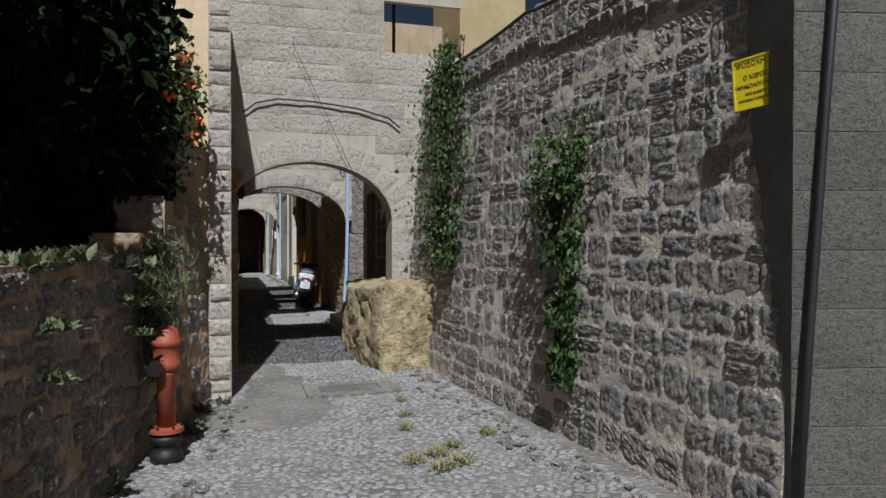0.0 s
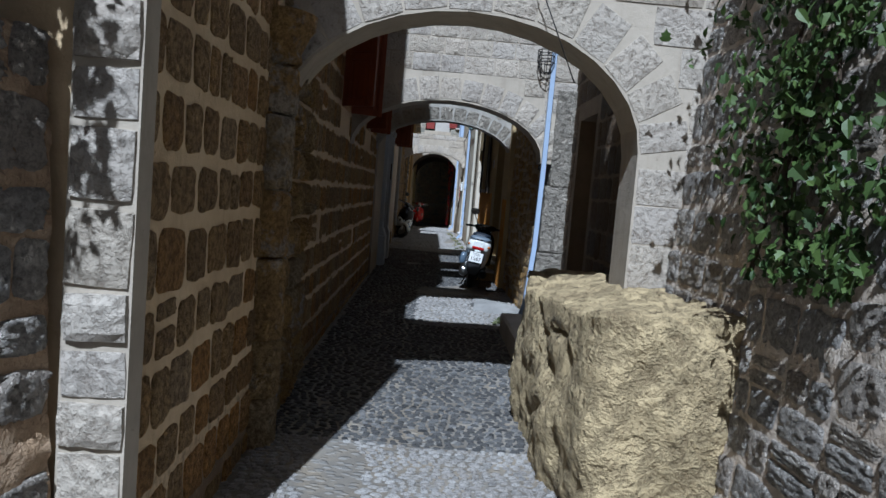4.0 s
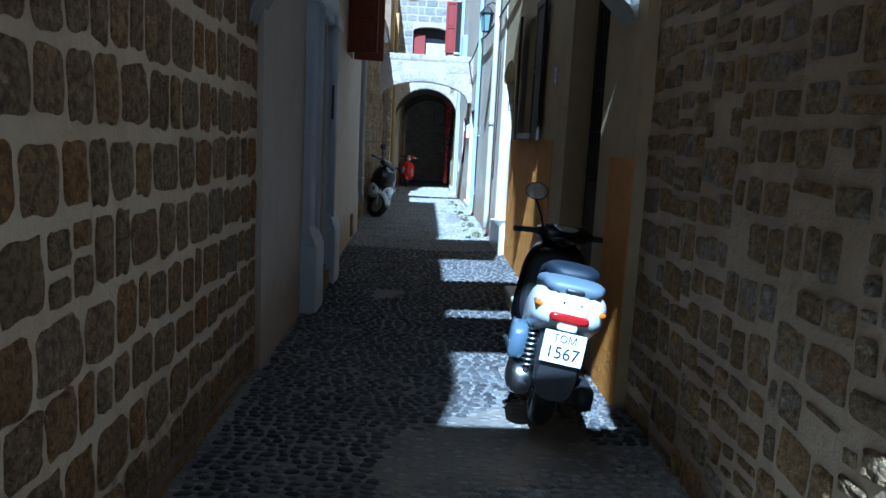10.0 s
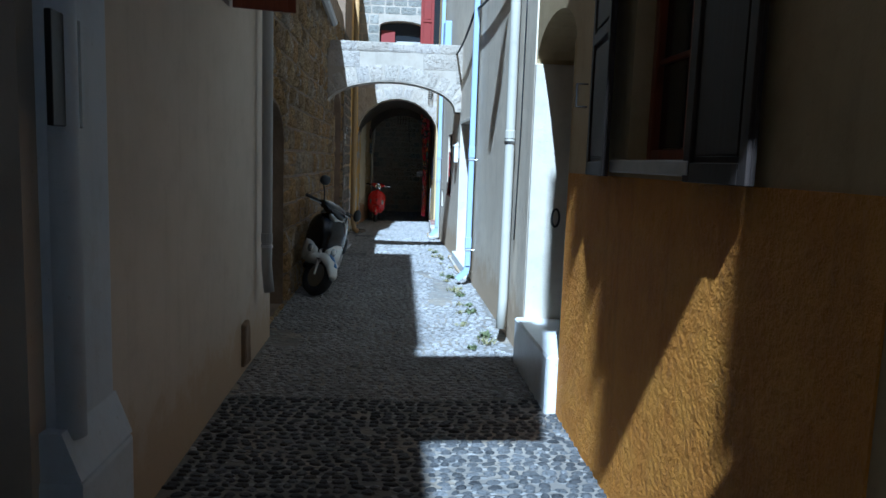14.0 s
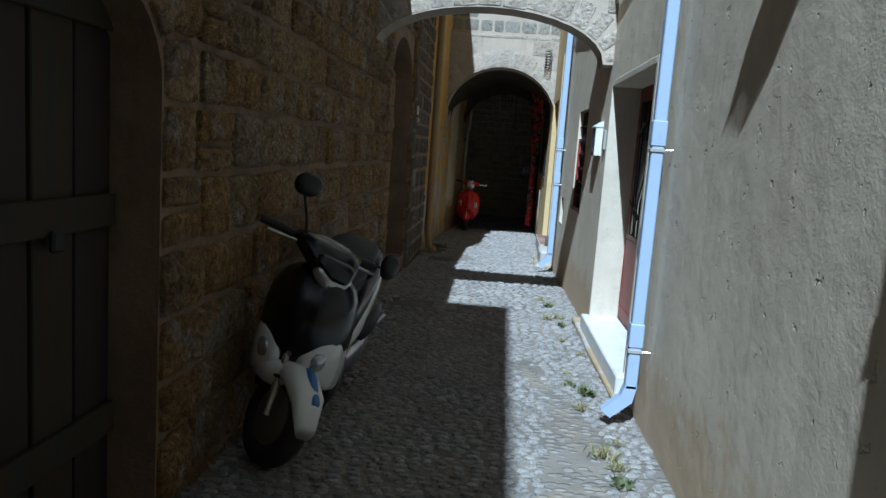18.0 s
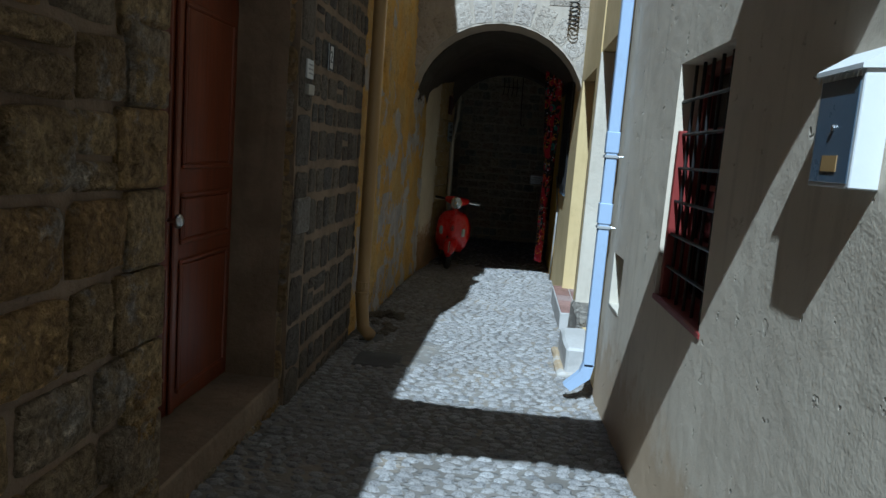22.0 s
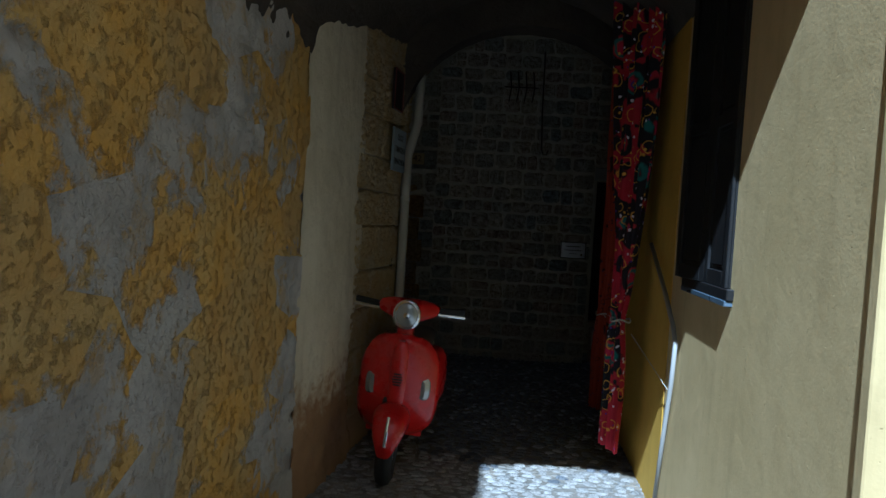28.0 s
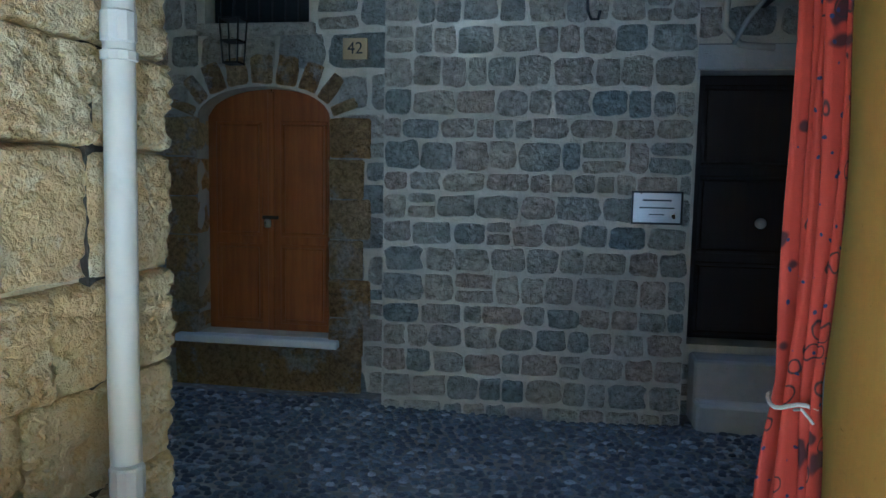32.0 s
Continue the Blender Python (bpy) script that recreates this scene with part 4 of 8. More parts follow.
def foliage(parent, name, leaves, spots, size, seed, limit, face=None, spread=0.8, hang=0.3):
    """Leaves at the given spots, turned to the light or about a main direction."""
    r = random.Random(seed)
    out = []
    for p in spots:
        yaw, pit, rol = r.uniform(-180, 180), r.gauss(-35, 35), r.uniform(-40, 40)
        if face is not None:
            d = (Vector(face) + Vector((r.gauss(0, spread), r.gauss(0, spread), r.gauss(0, spread) + 0.2))).normalized()
            up = Vector((r.gauss(0, 0.6), r.gauss(0, 0.6), -1 if r.random() > hang else 1))
            y = (up - d * up.dot(d)).normalized()
            x = y.cross(d)
            m = Matrix((x, y, d)).transposed().to_4x4()
            m.translation = p
        else:
            m = pose(*p, pit, rol, yaw)
        s = r.uniform(*size)
        out.append((r.random(), m @ Matrix.Diagonal((s, s, s, 1)), r.choice(leaves)))
    place_pieces(parent, name, out, limit)


L_VINE = [leaf_mesh("leaf", M_LEAF, "lobed"), leaf_mesh("leaf", M_LEAF, "oval")]
L_TREE = [leaf_mesh("shaded_tree_leaf", M_LEAF_SHADED, "oval")]
L_WEED = [leaf_mesh("weed_leaf", M_LEAF_PALE, "oval"), leaf_mesh("weed_leaf", M_LEAF_PALE, "blade")]
L_SPIKE = [leaf_mesh("fleshy_leaf", M_LEAF_PALE, "blade")]
L_GRASS = [leaf_mesh("grass_blade", M_STRAW, "blade")]
L_BLOOM = [leaf_mesh("petal", M_FLOWER, "oval")]


def window_bars(parent, w, z0, z1, nx, nz, material, y=0.02, r=0.008):
    for k in range(nx):
        x = w * (k + 1) / (nx + 1)
        part("bar", tube([(x, y, z0), (x, y, z1)], r, 6), material, parent)
    for k in range(nz):
        z = z0 + (z1 - z0) * (k + 1) / (nz + 1)
        part("bar", tube([(0, y + 0.012, z), (w, y + 0.012, z)], r, 6), material, parent)

# ---- first stretch: the garden wall and the rubble wall ----
def make_hydrant():
    t = thing("fire_hydrant", "rusty red cast-iron fire hydrant beside the garden wall", "hydrant", (-0.40, 5.55, ground_z(5.55) - 0.01))
    part("foot", lathe([(0.10, 0), (0.115, 0.02), (0.115, 0.07), (0.09, 0.09), (0.085, 0.13), (0.11, 0.15), (0.11, 0.19), (0.075, 0.21)], 20), M_IRON, t, "dirty dark iron foot", True)
    part("flange", lathe([(0.075, 0.21), (0.12, 0.22), (0.12, 0.25), (0.09, 0.26)], 20), M_HYDRANT, t)
    part("barrel", lathe([(0.065, 0.25), (0.065, 0.62), (0.08, 0.64), (0.08, 0.66)], 20), M_HYDRANT, t, smooth=True)
    part("head", lathe([(0.08, 0.66), (0.10, 0.68), (0.105, 0.72), (0.09, 0.75), (0.09, 0.84), (0.105, 0.85), (0.105, 0.88), (0.09, 0.90), (0.08, 0.96), (0.04, 0.985)], 20), M_HYDRANT, t, smooth=True)
    out = part("outlet", tube([(0, 0, 0.70), (-0.06, -0.12, 0.70)], 0.05, 14), M_HYDRANT, t)
    part("cap", tube([(-0.06, -0.12, 0.70), (-0.072, -0.145, 0.70)], 0.058, 12), M_IRON, out, "dark outlet cap")
    for k in range(6):
        q = math.pi * k / 3
        part("bolt", lathe([(0.011, 0.25), (0.011, 0.268)], 6, at=(0.105 * math.cos(q), 0.105 * math.sin(q), 0)), M_IRON, t)


make_hydrant()


def make_boulder():
    """A hewn outcrop: a long block with a broken top edge, cracks and pitted faces."""
    bm = bmesh.new()
    bmesh.ops.create_cube(bm, size=1.0)
    bmesh.ops.subdivide_edges(bm, edges=[e for e in bm.edges if abs(e.verts[0].co.y - e.verts[1].co.y) > 0.5], cuts=70, use_grid_fill=True)
    bmesh.ops.subdivide_edges(bm, edges=[e for e in bm.edges if abs(e.verts[0].co.y - e.verts[1].co.y) < 1e-6], cuts=26, use_grid_fill=True)
    for v in bm.verts:
        c = v.co.copy()
        lean = 1.0 - 0.10 * max(0.0, c.z + 0.5)
        x, y, z = 2.27 + c.x * 0.80 * lean, 10.42 + c.y * 2.9, -0.25 + (c.z + 0.5) * (1.22 - 0.10 * (c.y + 0.5))
        if y < 9.0:
            x += 0.10
        x -= 0.08 * math.sin((c.y + 0.5) * 3.1)
        z -= 0.22 * max(0.0, c.z) * max(0.0, -c.x + 0.1)
        p = Vector((x, y, z))
        big = Vector((noise.noise(p * 1.3), noise.noise(p * 1.3 + Vector((5, 0, 0))), noise.noise(p * 1.3 + Vector((0, 8, 0)))))
        out = Vector((c.x if abs(c.x) > 0.49 else 0, c.y if abs(c.y) > 0.49 else 0, c.z if c.z > 0.49 else 0)) * 2
        d = 0.030 * noise.noise(p * 5) + 0.020 * noise.noise(p * 11) + 0.010 * noise.noise(p * 25)
        crack = abs(noise.noise(Vector((p.x * 0.8, p.y * 1.2, p.z * 1.6)) + Vector((3, 1, 4))))
        d -= 0.05 * max(0.0, 1 - crack / 0.035)
        v.co = p + big * 0.10 + out * d
    ob = part("boulder", bm, M_BOULDER, smooth=True)
    tagged(ob, "large yellow sandstone outcrop against the wall foot", "rock")


make_boulder()


def rubble_lump(x, y, s, seed, material, label):
    bm = bmesh.new()
    bmesh.ops.create_icosphere(bm, subdivisions=1 + int(s > 0.05), radius=1.0)
    for v in bm.verts:
        p = v.co * 1.4 + Vector((seed, 0, 0))
        v.co *= 1 + 0.7 * noise.noise(p) + 0.3 * noise.noise(p * 3)
    me = from_bm("loose_stone", bm, material)
    ob = new("loose_stone", me)
    ob.matrix_basis = pose(x, y, ground_z(y) + s * 0.08, 0, 0, seed * 50) @ Matrix.Diagonal((s, s * 0.7, s * 0.38, 1))
    tagged(ob, label, "stone", "loose stones at the wall foot")


r_l = random.Random(5)
for k in range(90):
    y = r_l.uniform(3.6, 9.3)
    rubble_lump(2.42 - r_l.random() ** 2 * 0.35 + (0.06 if y < 5 else 0), y, r_l.uniform(0.02, 0.065), k * 1.3, M_RUBBLE, "pale loose stone lying at the wall foot")
for k in range(22):
    y = r_l.uniform(3.6, 7.6)
    rubble_lump(-1.3 + (y + 2) * 0.128 + 0.18 + r_l.random() ** 2 * 0.2, y, r_l.uniform(0.03, 0.07), k * 1.7, M_RUBBLE, "pale loose stone lying at the wall foot")
for k in range(12):
    rubble_lump(0.1 + r_l.random() * 0.25, r_l.uniform(35.0, 36.2), r_l.uniform(0.04, 0.11), k * 2.1, M_DARKSTONE, "dark loose stone beside the wall foot")


for k in range(26):
    y = r_l.uniform(29.2, 31.0)
    rubble_lump(0.02 + r_l.random() ** 1.5 * 0.35, y, r_l.uniform(0.03, 0.075), k * 1.9, M_COBBLE, "rounded grey pebble lying loose at the wall foot")


def make_sign():
    m = w_right_1.spot(0.26, 2.38, 0.09) @ Matrix.Rotation(radians(15), 4, "Z") @ Matrix.Rotation(radians(4), 4, "Y")
    t = plate("warning_sign", "yellow rectangular camera warning sign on the rubble wall", "sign", m @ Matrix.Diagonal((0.86, 1, 0.9, 1)), 0.32, 0.32, 0.006, M_SIGN_YELLOW, M_SIGN_YELLOW)
    for text, size, z in (("ΠΡΟΣΟΧΗ", 0.046, 0.115), ("Ο ΧΩΡΟΣ", 0.038, 0.035), ("ΠΑΡΑΚΟΛΟΥΘΕΙΤΑΙ", 0.034, -0.02), ("ΑΠΟ ΚΛΕΙΣΤΟ", 0.023, -0.068), ("ΚΥΚΛΩΜΑ ΤΗΛΕΟΡΑΣΗΣ", 0.021, -0.105)):
        lettering("lettering", text, size, M_INK, t, Matrix.Translation((0.04 if z > 0.1 else 0.0, 0.0065, z)))
    part("camera_symbol", box(-0.145, -0.10, 0.006, 0.0075, 0.105, 0.13), M_INK, t)


make_sign()


M_DUSTY_IRON = paint_mat("dusty_iron", (0.14, 0.13, 0.12), 0.8, 0.2, 0.5)


def make_grate():
    y0, x0 = 7.85, 1.02
    z = ground_z(8.0) + 0.004
    t = thing("drain_grate", "rusty iron drain grate set in cement", "grate", (x0, y0, z))
    part("surround", rough_up(box(-0.16, 0.86, -0.18, 0.5, -0.05, 0.0), 0.02, 3, 3), M_BED, t, "worn cement surround")
    for a, b, c, d in ((0, 0.68, 0, 0.03), (0, 0.68, 0.29, 0.32), (0, 0.03, 0.03, 0.29), (0.65, 0.68, 0.03, 0.29), (0.03, 0.65, 0.145, 0.175)):
        part("frame", box(a, b, c, d, -0.02, 0.006, 0.003), M_DUSTY_IRON, t)
    for k in range(12):
        x = 0.055 + k * 0.052
        part("bar", box(x - 0.010, x + 0.010, 0.03, 0.29, -0.02, 0.004, 0.002), M_DUSTY_IRON, t)


make_grate()


def make_vine(name, label, wall, s0, s1, zt, zb, count, seed, shape, limit=140, leaves=None, size=(0.035, 0.08)):
    r = random.Random(seed)
    t = thing(name, label, "vine", wall.at((s0 + s1) / 2, 0.03, zb))
    o = wall.at((s0 + s1) / 2, 0.03, zb)
    mid = (s0 + s1) / 2
    for k in range(4):
        pts = []
        s = mid + r.uniform(-0.12, 0.12)
        for q in range(9):
            f = q / 8
            pts.append(wall.at(s + (0.12 * math.sin(f * 5 + k * 2)) * (s1 - s0), 0.05 + 0.03 * r.random(), zb + (zt - zb) * f) - o)
        part("stem", tube(pts, [0.014 - 0.001 * q for q in range(9)], 6), M_BARK, t)
    spots = []
    while len(spots) < count:
        f = r.random()
        half = shape(f) * (s1 - s0) / 2
        s = mid + (f - 0.5) * 0.25 * (s1 - s0) + r.gauss(0, 0.45) * half
        depth = 0.03 + abs(r.gauss(0, 0.13)) * shape(f)
        clump = noise.noise(Vector((s * 4, f * (zt - zb) * 4, seed)))
        if clump < -0.12:
            continue
        spots.append(wall.at(s, depth + 0.03, zb + f * (zt - zb)) - o)
    foliage(t, "leaf", leaves or L_VINE, spots, size, seed, limit, face=tuple(wall.n), spread=0.7)
    return t


make_vine("climbing_vine", "green leafy climber hanging over the rubble wall", w_right_1, 4.6, 6.5, 4.0, 1.2, 2700, 3, lambda f: 0.55 + 0.45 * math.sin(f * 3.0))
make_vine("climbing_vine", "bushy green climber growing up the rubble wall", w_right_1, 1.85, 2.85, 2.5, 0.35, 2600, 4, lambda f: 0.35 + 0.75 * f * f)


make_vine("trailing_plant", "bright green fleshy trailing plant hanging down the garden wall", w_garden, 7.55, 8.55, 1.5, 0.5, 3200, 5, lambda f: 0.25 + 0.75 * f, 140, L_SPIKE, (0.07, 0.13))


def flower_cluster(p, n, seed, label):
    r = random.Random(seed)
    t = thing("flower_cluster", label, "flower", p)
    foliage(t, "petal", L_BLOOM, [Vector((r.gauss(0, 0.04), r.gauss(0, 0.04), r.gauss(0, 0.03))) for _ in range(n)], (0.04, 0.07), seed, 60)


flower_cluster(w_right_1.at(6.1, 0.12, 3.45), 26, 1, "orange trumpet flowers among the vine leaves")


def make_shrub(name, label, centre, radii, count, seed, leaves, size, trunk=True, limit=60):
    r = random.Random(seed)
    base = Vector((centre[0], centre[1], ground_z(centre[1])))
    t = thing(name, label, "tree" if trunk else "shrub", base)
    c = Vector(centre) - base
    if trunk:
        part("trunk", tube([(0, 0, -0.1), (0.05, 0.02, c.z * 0.4), (0.0, 0.0, c.z)], [0.11, 0.085, 0.05], 9), M_BARK, t)
        for k in range(9):
            q = 2 * math.pi * k / 9
            e = Vector((math.cos(q) * radii[0] * 0.75, math.sin(q) * radii[1] * 0.75, c.z + r.uniform(-0.5, 0.8) * radii[2]))
            part("limb", tube([(0.02, 0, c.z * 0.55), e * 0.5 + Vector((0, 0, c.z * 0.35)), e], [0.045, 0.03, 0.012], 6), M_BARK, t)
    spots = []
    while len(spots) < count:
        p = Vector((r.gauss(0, 1), r.gauss(0, 1), r.gauss(0, 1))).normalized() * (r.random() ** 0.4)
        if noise.noise(p * 2.3 + Vector((seed, 0, 0))) < -0.22:
            continue
        spots.append(c + Vector((p.x * radii[0], p.y * radii[1], p.z * radii[2])))
    foliage(t, "leaf", leaves, spots, size, seed, limit)
    return t


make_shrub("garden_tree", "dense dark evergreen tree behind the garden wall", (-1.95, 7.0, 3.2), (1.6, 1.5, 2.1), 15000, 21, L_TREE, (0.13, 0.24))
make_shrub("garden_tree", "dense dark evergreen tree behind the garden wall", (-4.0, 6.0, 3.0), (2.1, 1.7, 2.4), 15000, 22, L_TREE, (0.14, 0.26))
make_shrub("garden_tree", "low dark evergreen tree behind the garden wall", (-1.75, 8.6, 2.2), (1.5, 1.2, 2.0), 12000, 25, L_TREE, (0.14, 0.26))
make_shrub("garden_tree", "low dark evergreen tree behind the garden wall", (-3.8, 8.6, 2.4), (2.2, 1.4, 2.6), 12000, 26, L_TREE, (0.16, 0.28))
# Added crown, mostly out of view, that drops dappled shade on the garden wall.
make_shrub("garden_tree", "mostly unseen evergreen tree added to shade the garden wall", (-1.95, 3.9, 4.1), (1.1, 1.8, 1.15), 2600, 27, L_TREE, (0.13, 0.24))
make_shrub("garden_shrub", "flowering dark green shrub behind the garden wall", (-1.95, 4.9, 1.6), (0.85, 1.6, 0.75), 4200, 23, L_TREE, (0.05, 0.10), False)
make_shrub("trumpet_vine", "green trumpet vine over the garden wall end", (-0.55, 7.15, 2.75), (0.42, 0.55, 0.85), 1200, 24, L_VINE, (0.05, 0.09), False)
for k, q in enumerate([(-0.3, 6.75, 2.9), (-0.25, 6.8, 2.6), (-0.32, 6.6, 3.1), (-0.22, 6.9, 2.45), (-0.4, 6.55, 2.75)]):
    flower_cluster(q, 14, 30 + k, "orange trumpet flowers beside the stone pier")


def make_weed(x, y, s, seed, leaves, label, name="weed", n=40, z=None, up=0.9):
    r = random.Random(seed)
    t = thing(name, label, "plant", (x, y, ground_z(y) - 0.01 if z is None else z))
    spots, out = [], []
    for _ in range(n):
        a, tilt = r.uniform(0, 2 * math.pi), r.uniform(0.1, 1.2) * up
        m = pose(r.gauss(0, s * 0.35), r.gauss(0, s * 0.35), 0.0, 0, 0, math.degrees(a)) @ pose(0, 0, 0, 90 - math.degrees(tilt), r.uniform(-30, 30), 0)
        k = s * r.uniform(0.4, 1.0)
        out.append((r.random(), m @ Matrix.Diagonal((k, k, k, 1)), r.choice(leaves)))
    place_pieces(t, "blade", out, 30)


for k, (x, y, s) in enumerate([(1.45, 4.75, 0.10), (1.62, 4.85, 0.11), (1.3, 5.0, 0.09), (1.52, 5.1, 0.10), (1.7, 5.3, 0.08), (1.5, 6.0, 0.08), (1.62, 6.5, 0.08), (1.75, 7.2, 0.07), (2.1, 5.6, 0.09)]):
    make_weed(x, y, s, 50 + k, L_GRASS, "tuft of dry grass growing between the pebbles", "grass_tuft", 130, None, 1.25)
for k, (x, y, s) in enumerate([(-0.25, 6.4, 0.16), (-0.2, 7.3, 0.12), (-0.7, 4.9, 0.15), (0.0, 7.6, 0.10)]):
    make_weed(x, y, s, 60 + k, L_WEED, "small green weed at the garden wall foot", "weed", 50)
for k, (x, y, z, s, n) in enumerate([(-0.56, 5.3, 1.30, 0.16, 160), (-0.54, 5.35, 1.05, 0.15, 120), (-0.54, 5.3, 0.85, 0.10, 60), (-0.95, 3.9, 1.35, 0.16, 140), (-0.80, 3.95, 1.05, 0.12, 80), (-0.78, 3.95, 0.80, 0.10, 60), (-1.05, 3.4, 1.38, 0.15, 120), (-0.8, 4.6, 1.38, 0.16, 140), (-0.9, 4.2, 1.38, 0.14, 120)]):
    make_weed(x, y, s * 0.75, 70 + k, L_WEED, "trailing green plant on the garden wall top", "trailing_plant", n * 2, z, 1.3)

# stone pier at the garden wall's end
w_pier = Wall("wall_pier", (-0.15, 7.82), (0.075, 7.82), 1, -0.4, 4.9, M_FACADE_BED, 0.12, label="pale rough stone pier at the house corner")
cable("wall_cable", "black cable drooping across the arched wall", [(0.25, 10.04, 3.22), (0.42, 10.04, 3.36), (0.7, 10.04, 3.43), (1.2, 10.04, 3.42), (1.8, 10.04, 3.36), (2.25, 10.04, 3.25), (2.42, 10.04, 3.12)], 0.012, 0.0)
cable("thin_wire", "thin black wire slung across the arched wall", [(0.9, 10.0, 4.2), (1.85, 10.0, 2.2)], 0.004, -0.02)
cable("wall_cable", "black cable along the rubble wall top", [w_right_1.at(0.1, 0.1, 3.3), w_right_1.at(1.6, 0.12, 3.62), w_right_1.at(3.4, 0.10, 3.7), w_right_1.at(6.6, 0.10, 3.75)], 0.018, 0.05)
downpipe("corner_pipe", "black pipe down the wall corner", [(2.735, 2.90, -0.1), (2.80, 2.89, 1.0), (2.885, 2.88, 2.2), (3.05, 2.84, 4.5)], 0.022, M_CABLE)
tagged(part("roof_pole", tube([(2.9, 12.5, 4.1), (2.9, 12.5, 7.5)], 0.03, 8), M_IRON), "thin dark pole standing above the wall", "pole")


def make_far_house():
    t = thing("house", "tan rendered house far behind the lane", "house", (11.0, 30.0, -0.1))
    part("wall", box(-1.4, 1.6, -1, 3, -0.5, 16.0), M_OCHRE_PALE, t)
    part("roof", box(-1.5, 1.7, -1.1, 3.1, 16.0, 16.3), M_ROOF, t)
    win = part("window", box(0.2, 1.0, -1.03, -0.98, 13.5, 14.8), M_GLASS_DARK, t)
    part("sill", box(0.1, 1.1, -1.1, -0.98, 13.4, 13.5), M_STEP, win)


make_far_house()

# ---- second stretch: between the arches ----
def make_pilaster():
    t = thing("wall_pilaster", "worn round stone pilaster with a moulded capital", "pilaster", (0.03, 10.02 - 0.17, 0), kind="structure")
    z, k = -0.3, 0
    while z < 2.1:
        h = [0.42, 0.36, 0.5, 0.4, 0.45, 0.38, 0.4][k % 7]
        h = min(h, 2.12 - z)
        bm = lathe([(0.135, z + 0.006), (0.15, z + 0.03), (0.15, z + h - 0.03), (0.135, z + h - 0.006)], 18)
        rough_up(bm, 0.014, 9, 0, k)
        part("drum", bm, M_OLD, t, smooth=False)
        z += h
        k += 1
    part("capital", rough_up(lathe([(0.13, 2.12), (0.16, 2.15), (0.15, 2.2), (0.2, 2.3), (0.23, 2.34), (0.23, 2.42), (0.18, 2.44)], 18), 0.012, 8), M_OLD, t)


make_pilaster()
downpipe("thin_pipe", "thin grey pipe clipped to the old wall", [(0.115, 10.1, -0.1), (0.115, 10.1, 0.95)], 0.008, M_PIPE_GREY)


def make_wall_window(name, label, wall, s0, s1, z0, z1, glass, frame_mat, recess=0.18, nx=1, nz=1, bars_n=None):
    """A casement in an opening: frame, panes, glazing bars and sill."""
    t = thing(name, label, "window", wall.spot(s0, 0.0, -recess), kind="structure")
    w = s1 - s0
    f = 0.05
    for a, b, c, d in ((0, f, z0, z1), (w - f, w, z0, z1), (f, w - f, z0, z0 + f), (f, w - f, z1 - f, z1)):
        part("window_frame", box(a, b, -0.03, 0.03, c, d, 0.004), frame_mat, t)
    for i in range(nx):
        for j in range(nz):
            a, b = f + (w - 2 * f) * i / nx, f + (w - 2 * f) * (i + 1) / nx
            c, d = z0 + f + (z1 - z0 - 2 * f) * j / nz, z0 + f + (z1 - z0 - 2 * f) * (j + 1) / nz
            part("pane", box(a + 0.008, b - 0.008, -0.012, -0.006, c + 0.008, d - 0.008), glass, t)
    for i in range(1, nx):
        x = f + (w - 2 * f) * i / nx
        part("glazing_bar", box(x - 0.014, x + 0.014, -0.02, 0.016, z0 + f, z1 - f, 0.003), frame_mat, t)
    for j in range(1, nz):
        z = z0 + f + (z1 - z0 - 2 * f) * j / nz
        part("glazing_bar", box(f, w - f, -0.02, 0.014, z - 0.012, z + 0.012, 0.003), frame_mat, t)
    part("backing", box(0, w, -0.4, -0.38, z0, z1), M_BLACK, t)
    return t


for s0, s1, z0, z1 in ((2.0, 2.75, 2.28, 3.3), (4.75, 5.4, 2.28, 3.2)):
    t = make_wall_window("window_left", "small window with open brown wooden shutters", w_left_2, s0, s1, z0, z1, M_GLASS_DARK, M_DOOR_BROWN, 0.1, 2, 2)
    shutter_leaf(t, M_DOOR_RED, (s1 - s0) / 2, z1 - z0, Matrix.Translation((0, 0.12, z0)) @ Matrix.Rotation(radians(118), 4, "Z") @ Matrix.Diagonal((1, 1, 1, 1)))
    shutter_leaf(t, M_DOOR_RED, (s1 - s0) / 2, z1 - z0, Matrix.Translation((s1 - s0, 0.12, z0)) @ Matrix.Rotation(radians(62), 4, "Z"))

t = thing("stone_steps", "low stone landing before the wooden door", "step", (2.3, 12.9, ground_z(12.9)))
part("landing", rough_up(box(-0.34, 0.42, -0.95, 1.02, -0.05, 0.22, 0.02), 0.01, 4, 2), M_STEP, t)
part("tread", rough_up(box(0.02, 0.48, -0.5, 0.8, 0.2, 0.34, 0.015), 0.006, 5, 2), M_STEP, t)
panel_door("door_right_1", "brown panelled wooden door in a stone wall", w_right_2.spot(2.48, 0, -0.22), 0.84, 0.15, 2.4, M_DOOR_UMBER, 1, ((0.05, 0.3), (0.36, 0.62), (0.68, 0.95)))

t = thing("wall_buttress", "whitewashed rough stone pier under the arch", "pier", (2.46, 14.32, ground_z(14.3)), kind="structure")
for k, (z0, z1, x0) in enumerate([(-0.05, 0.95, -0.12), (0.95, 1.75, -0.10), (1.75, 2.9, -0.03)]):
    part("block", rough_up(box(x0 + (0.02 if k % 2 else 0), 0.25, -0.22, 0.2, z0 + 0.001, z1 - 0.001, 0.012), 0.016, 9, 9, k), M_WHITEWASH, t)
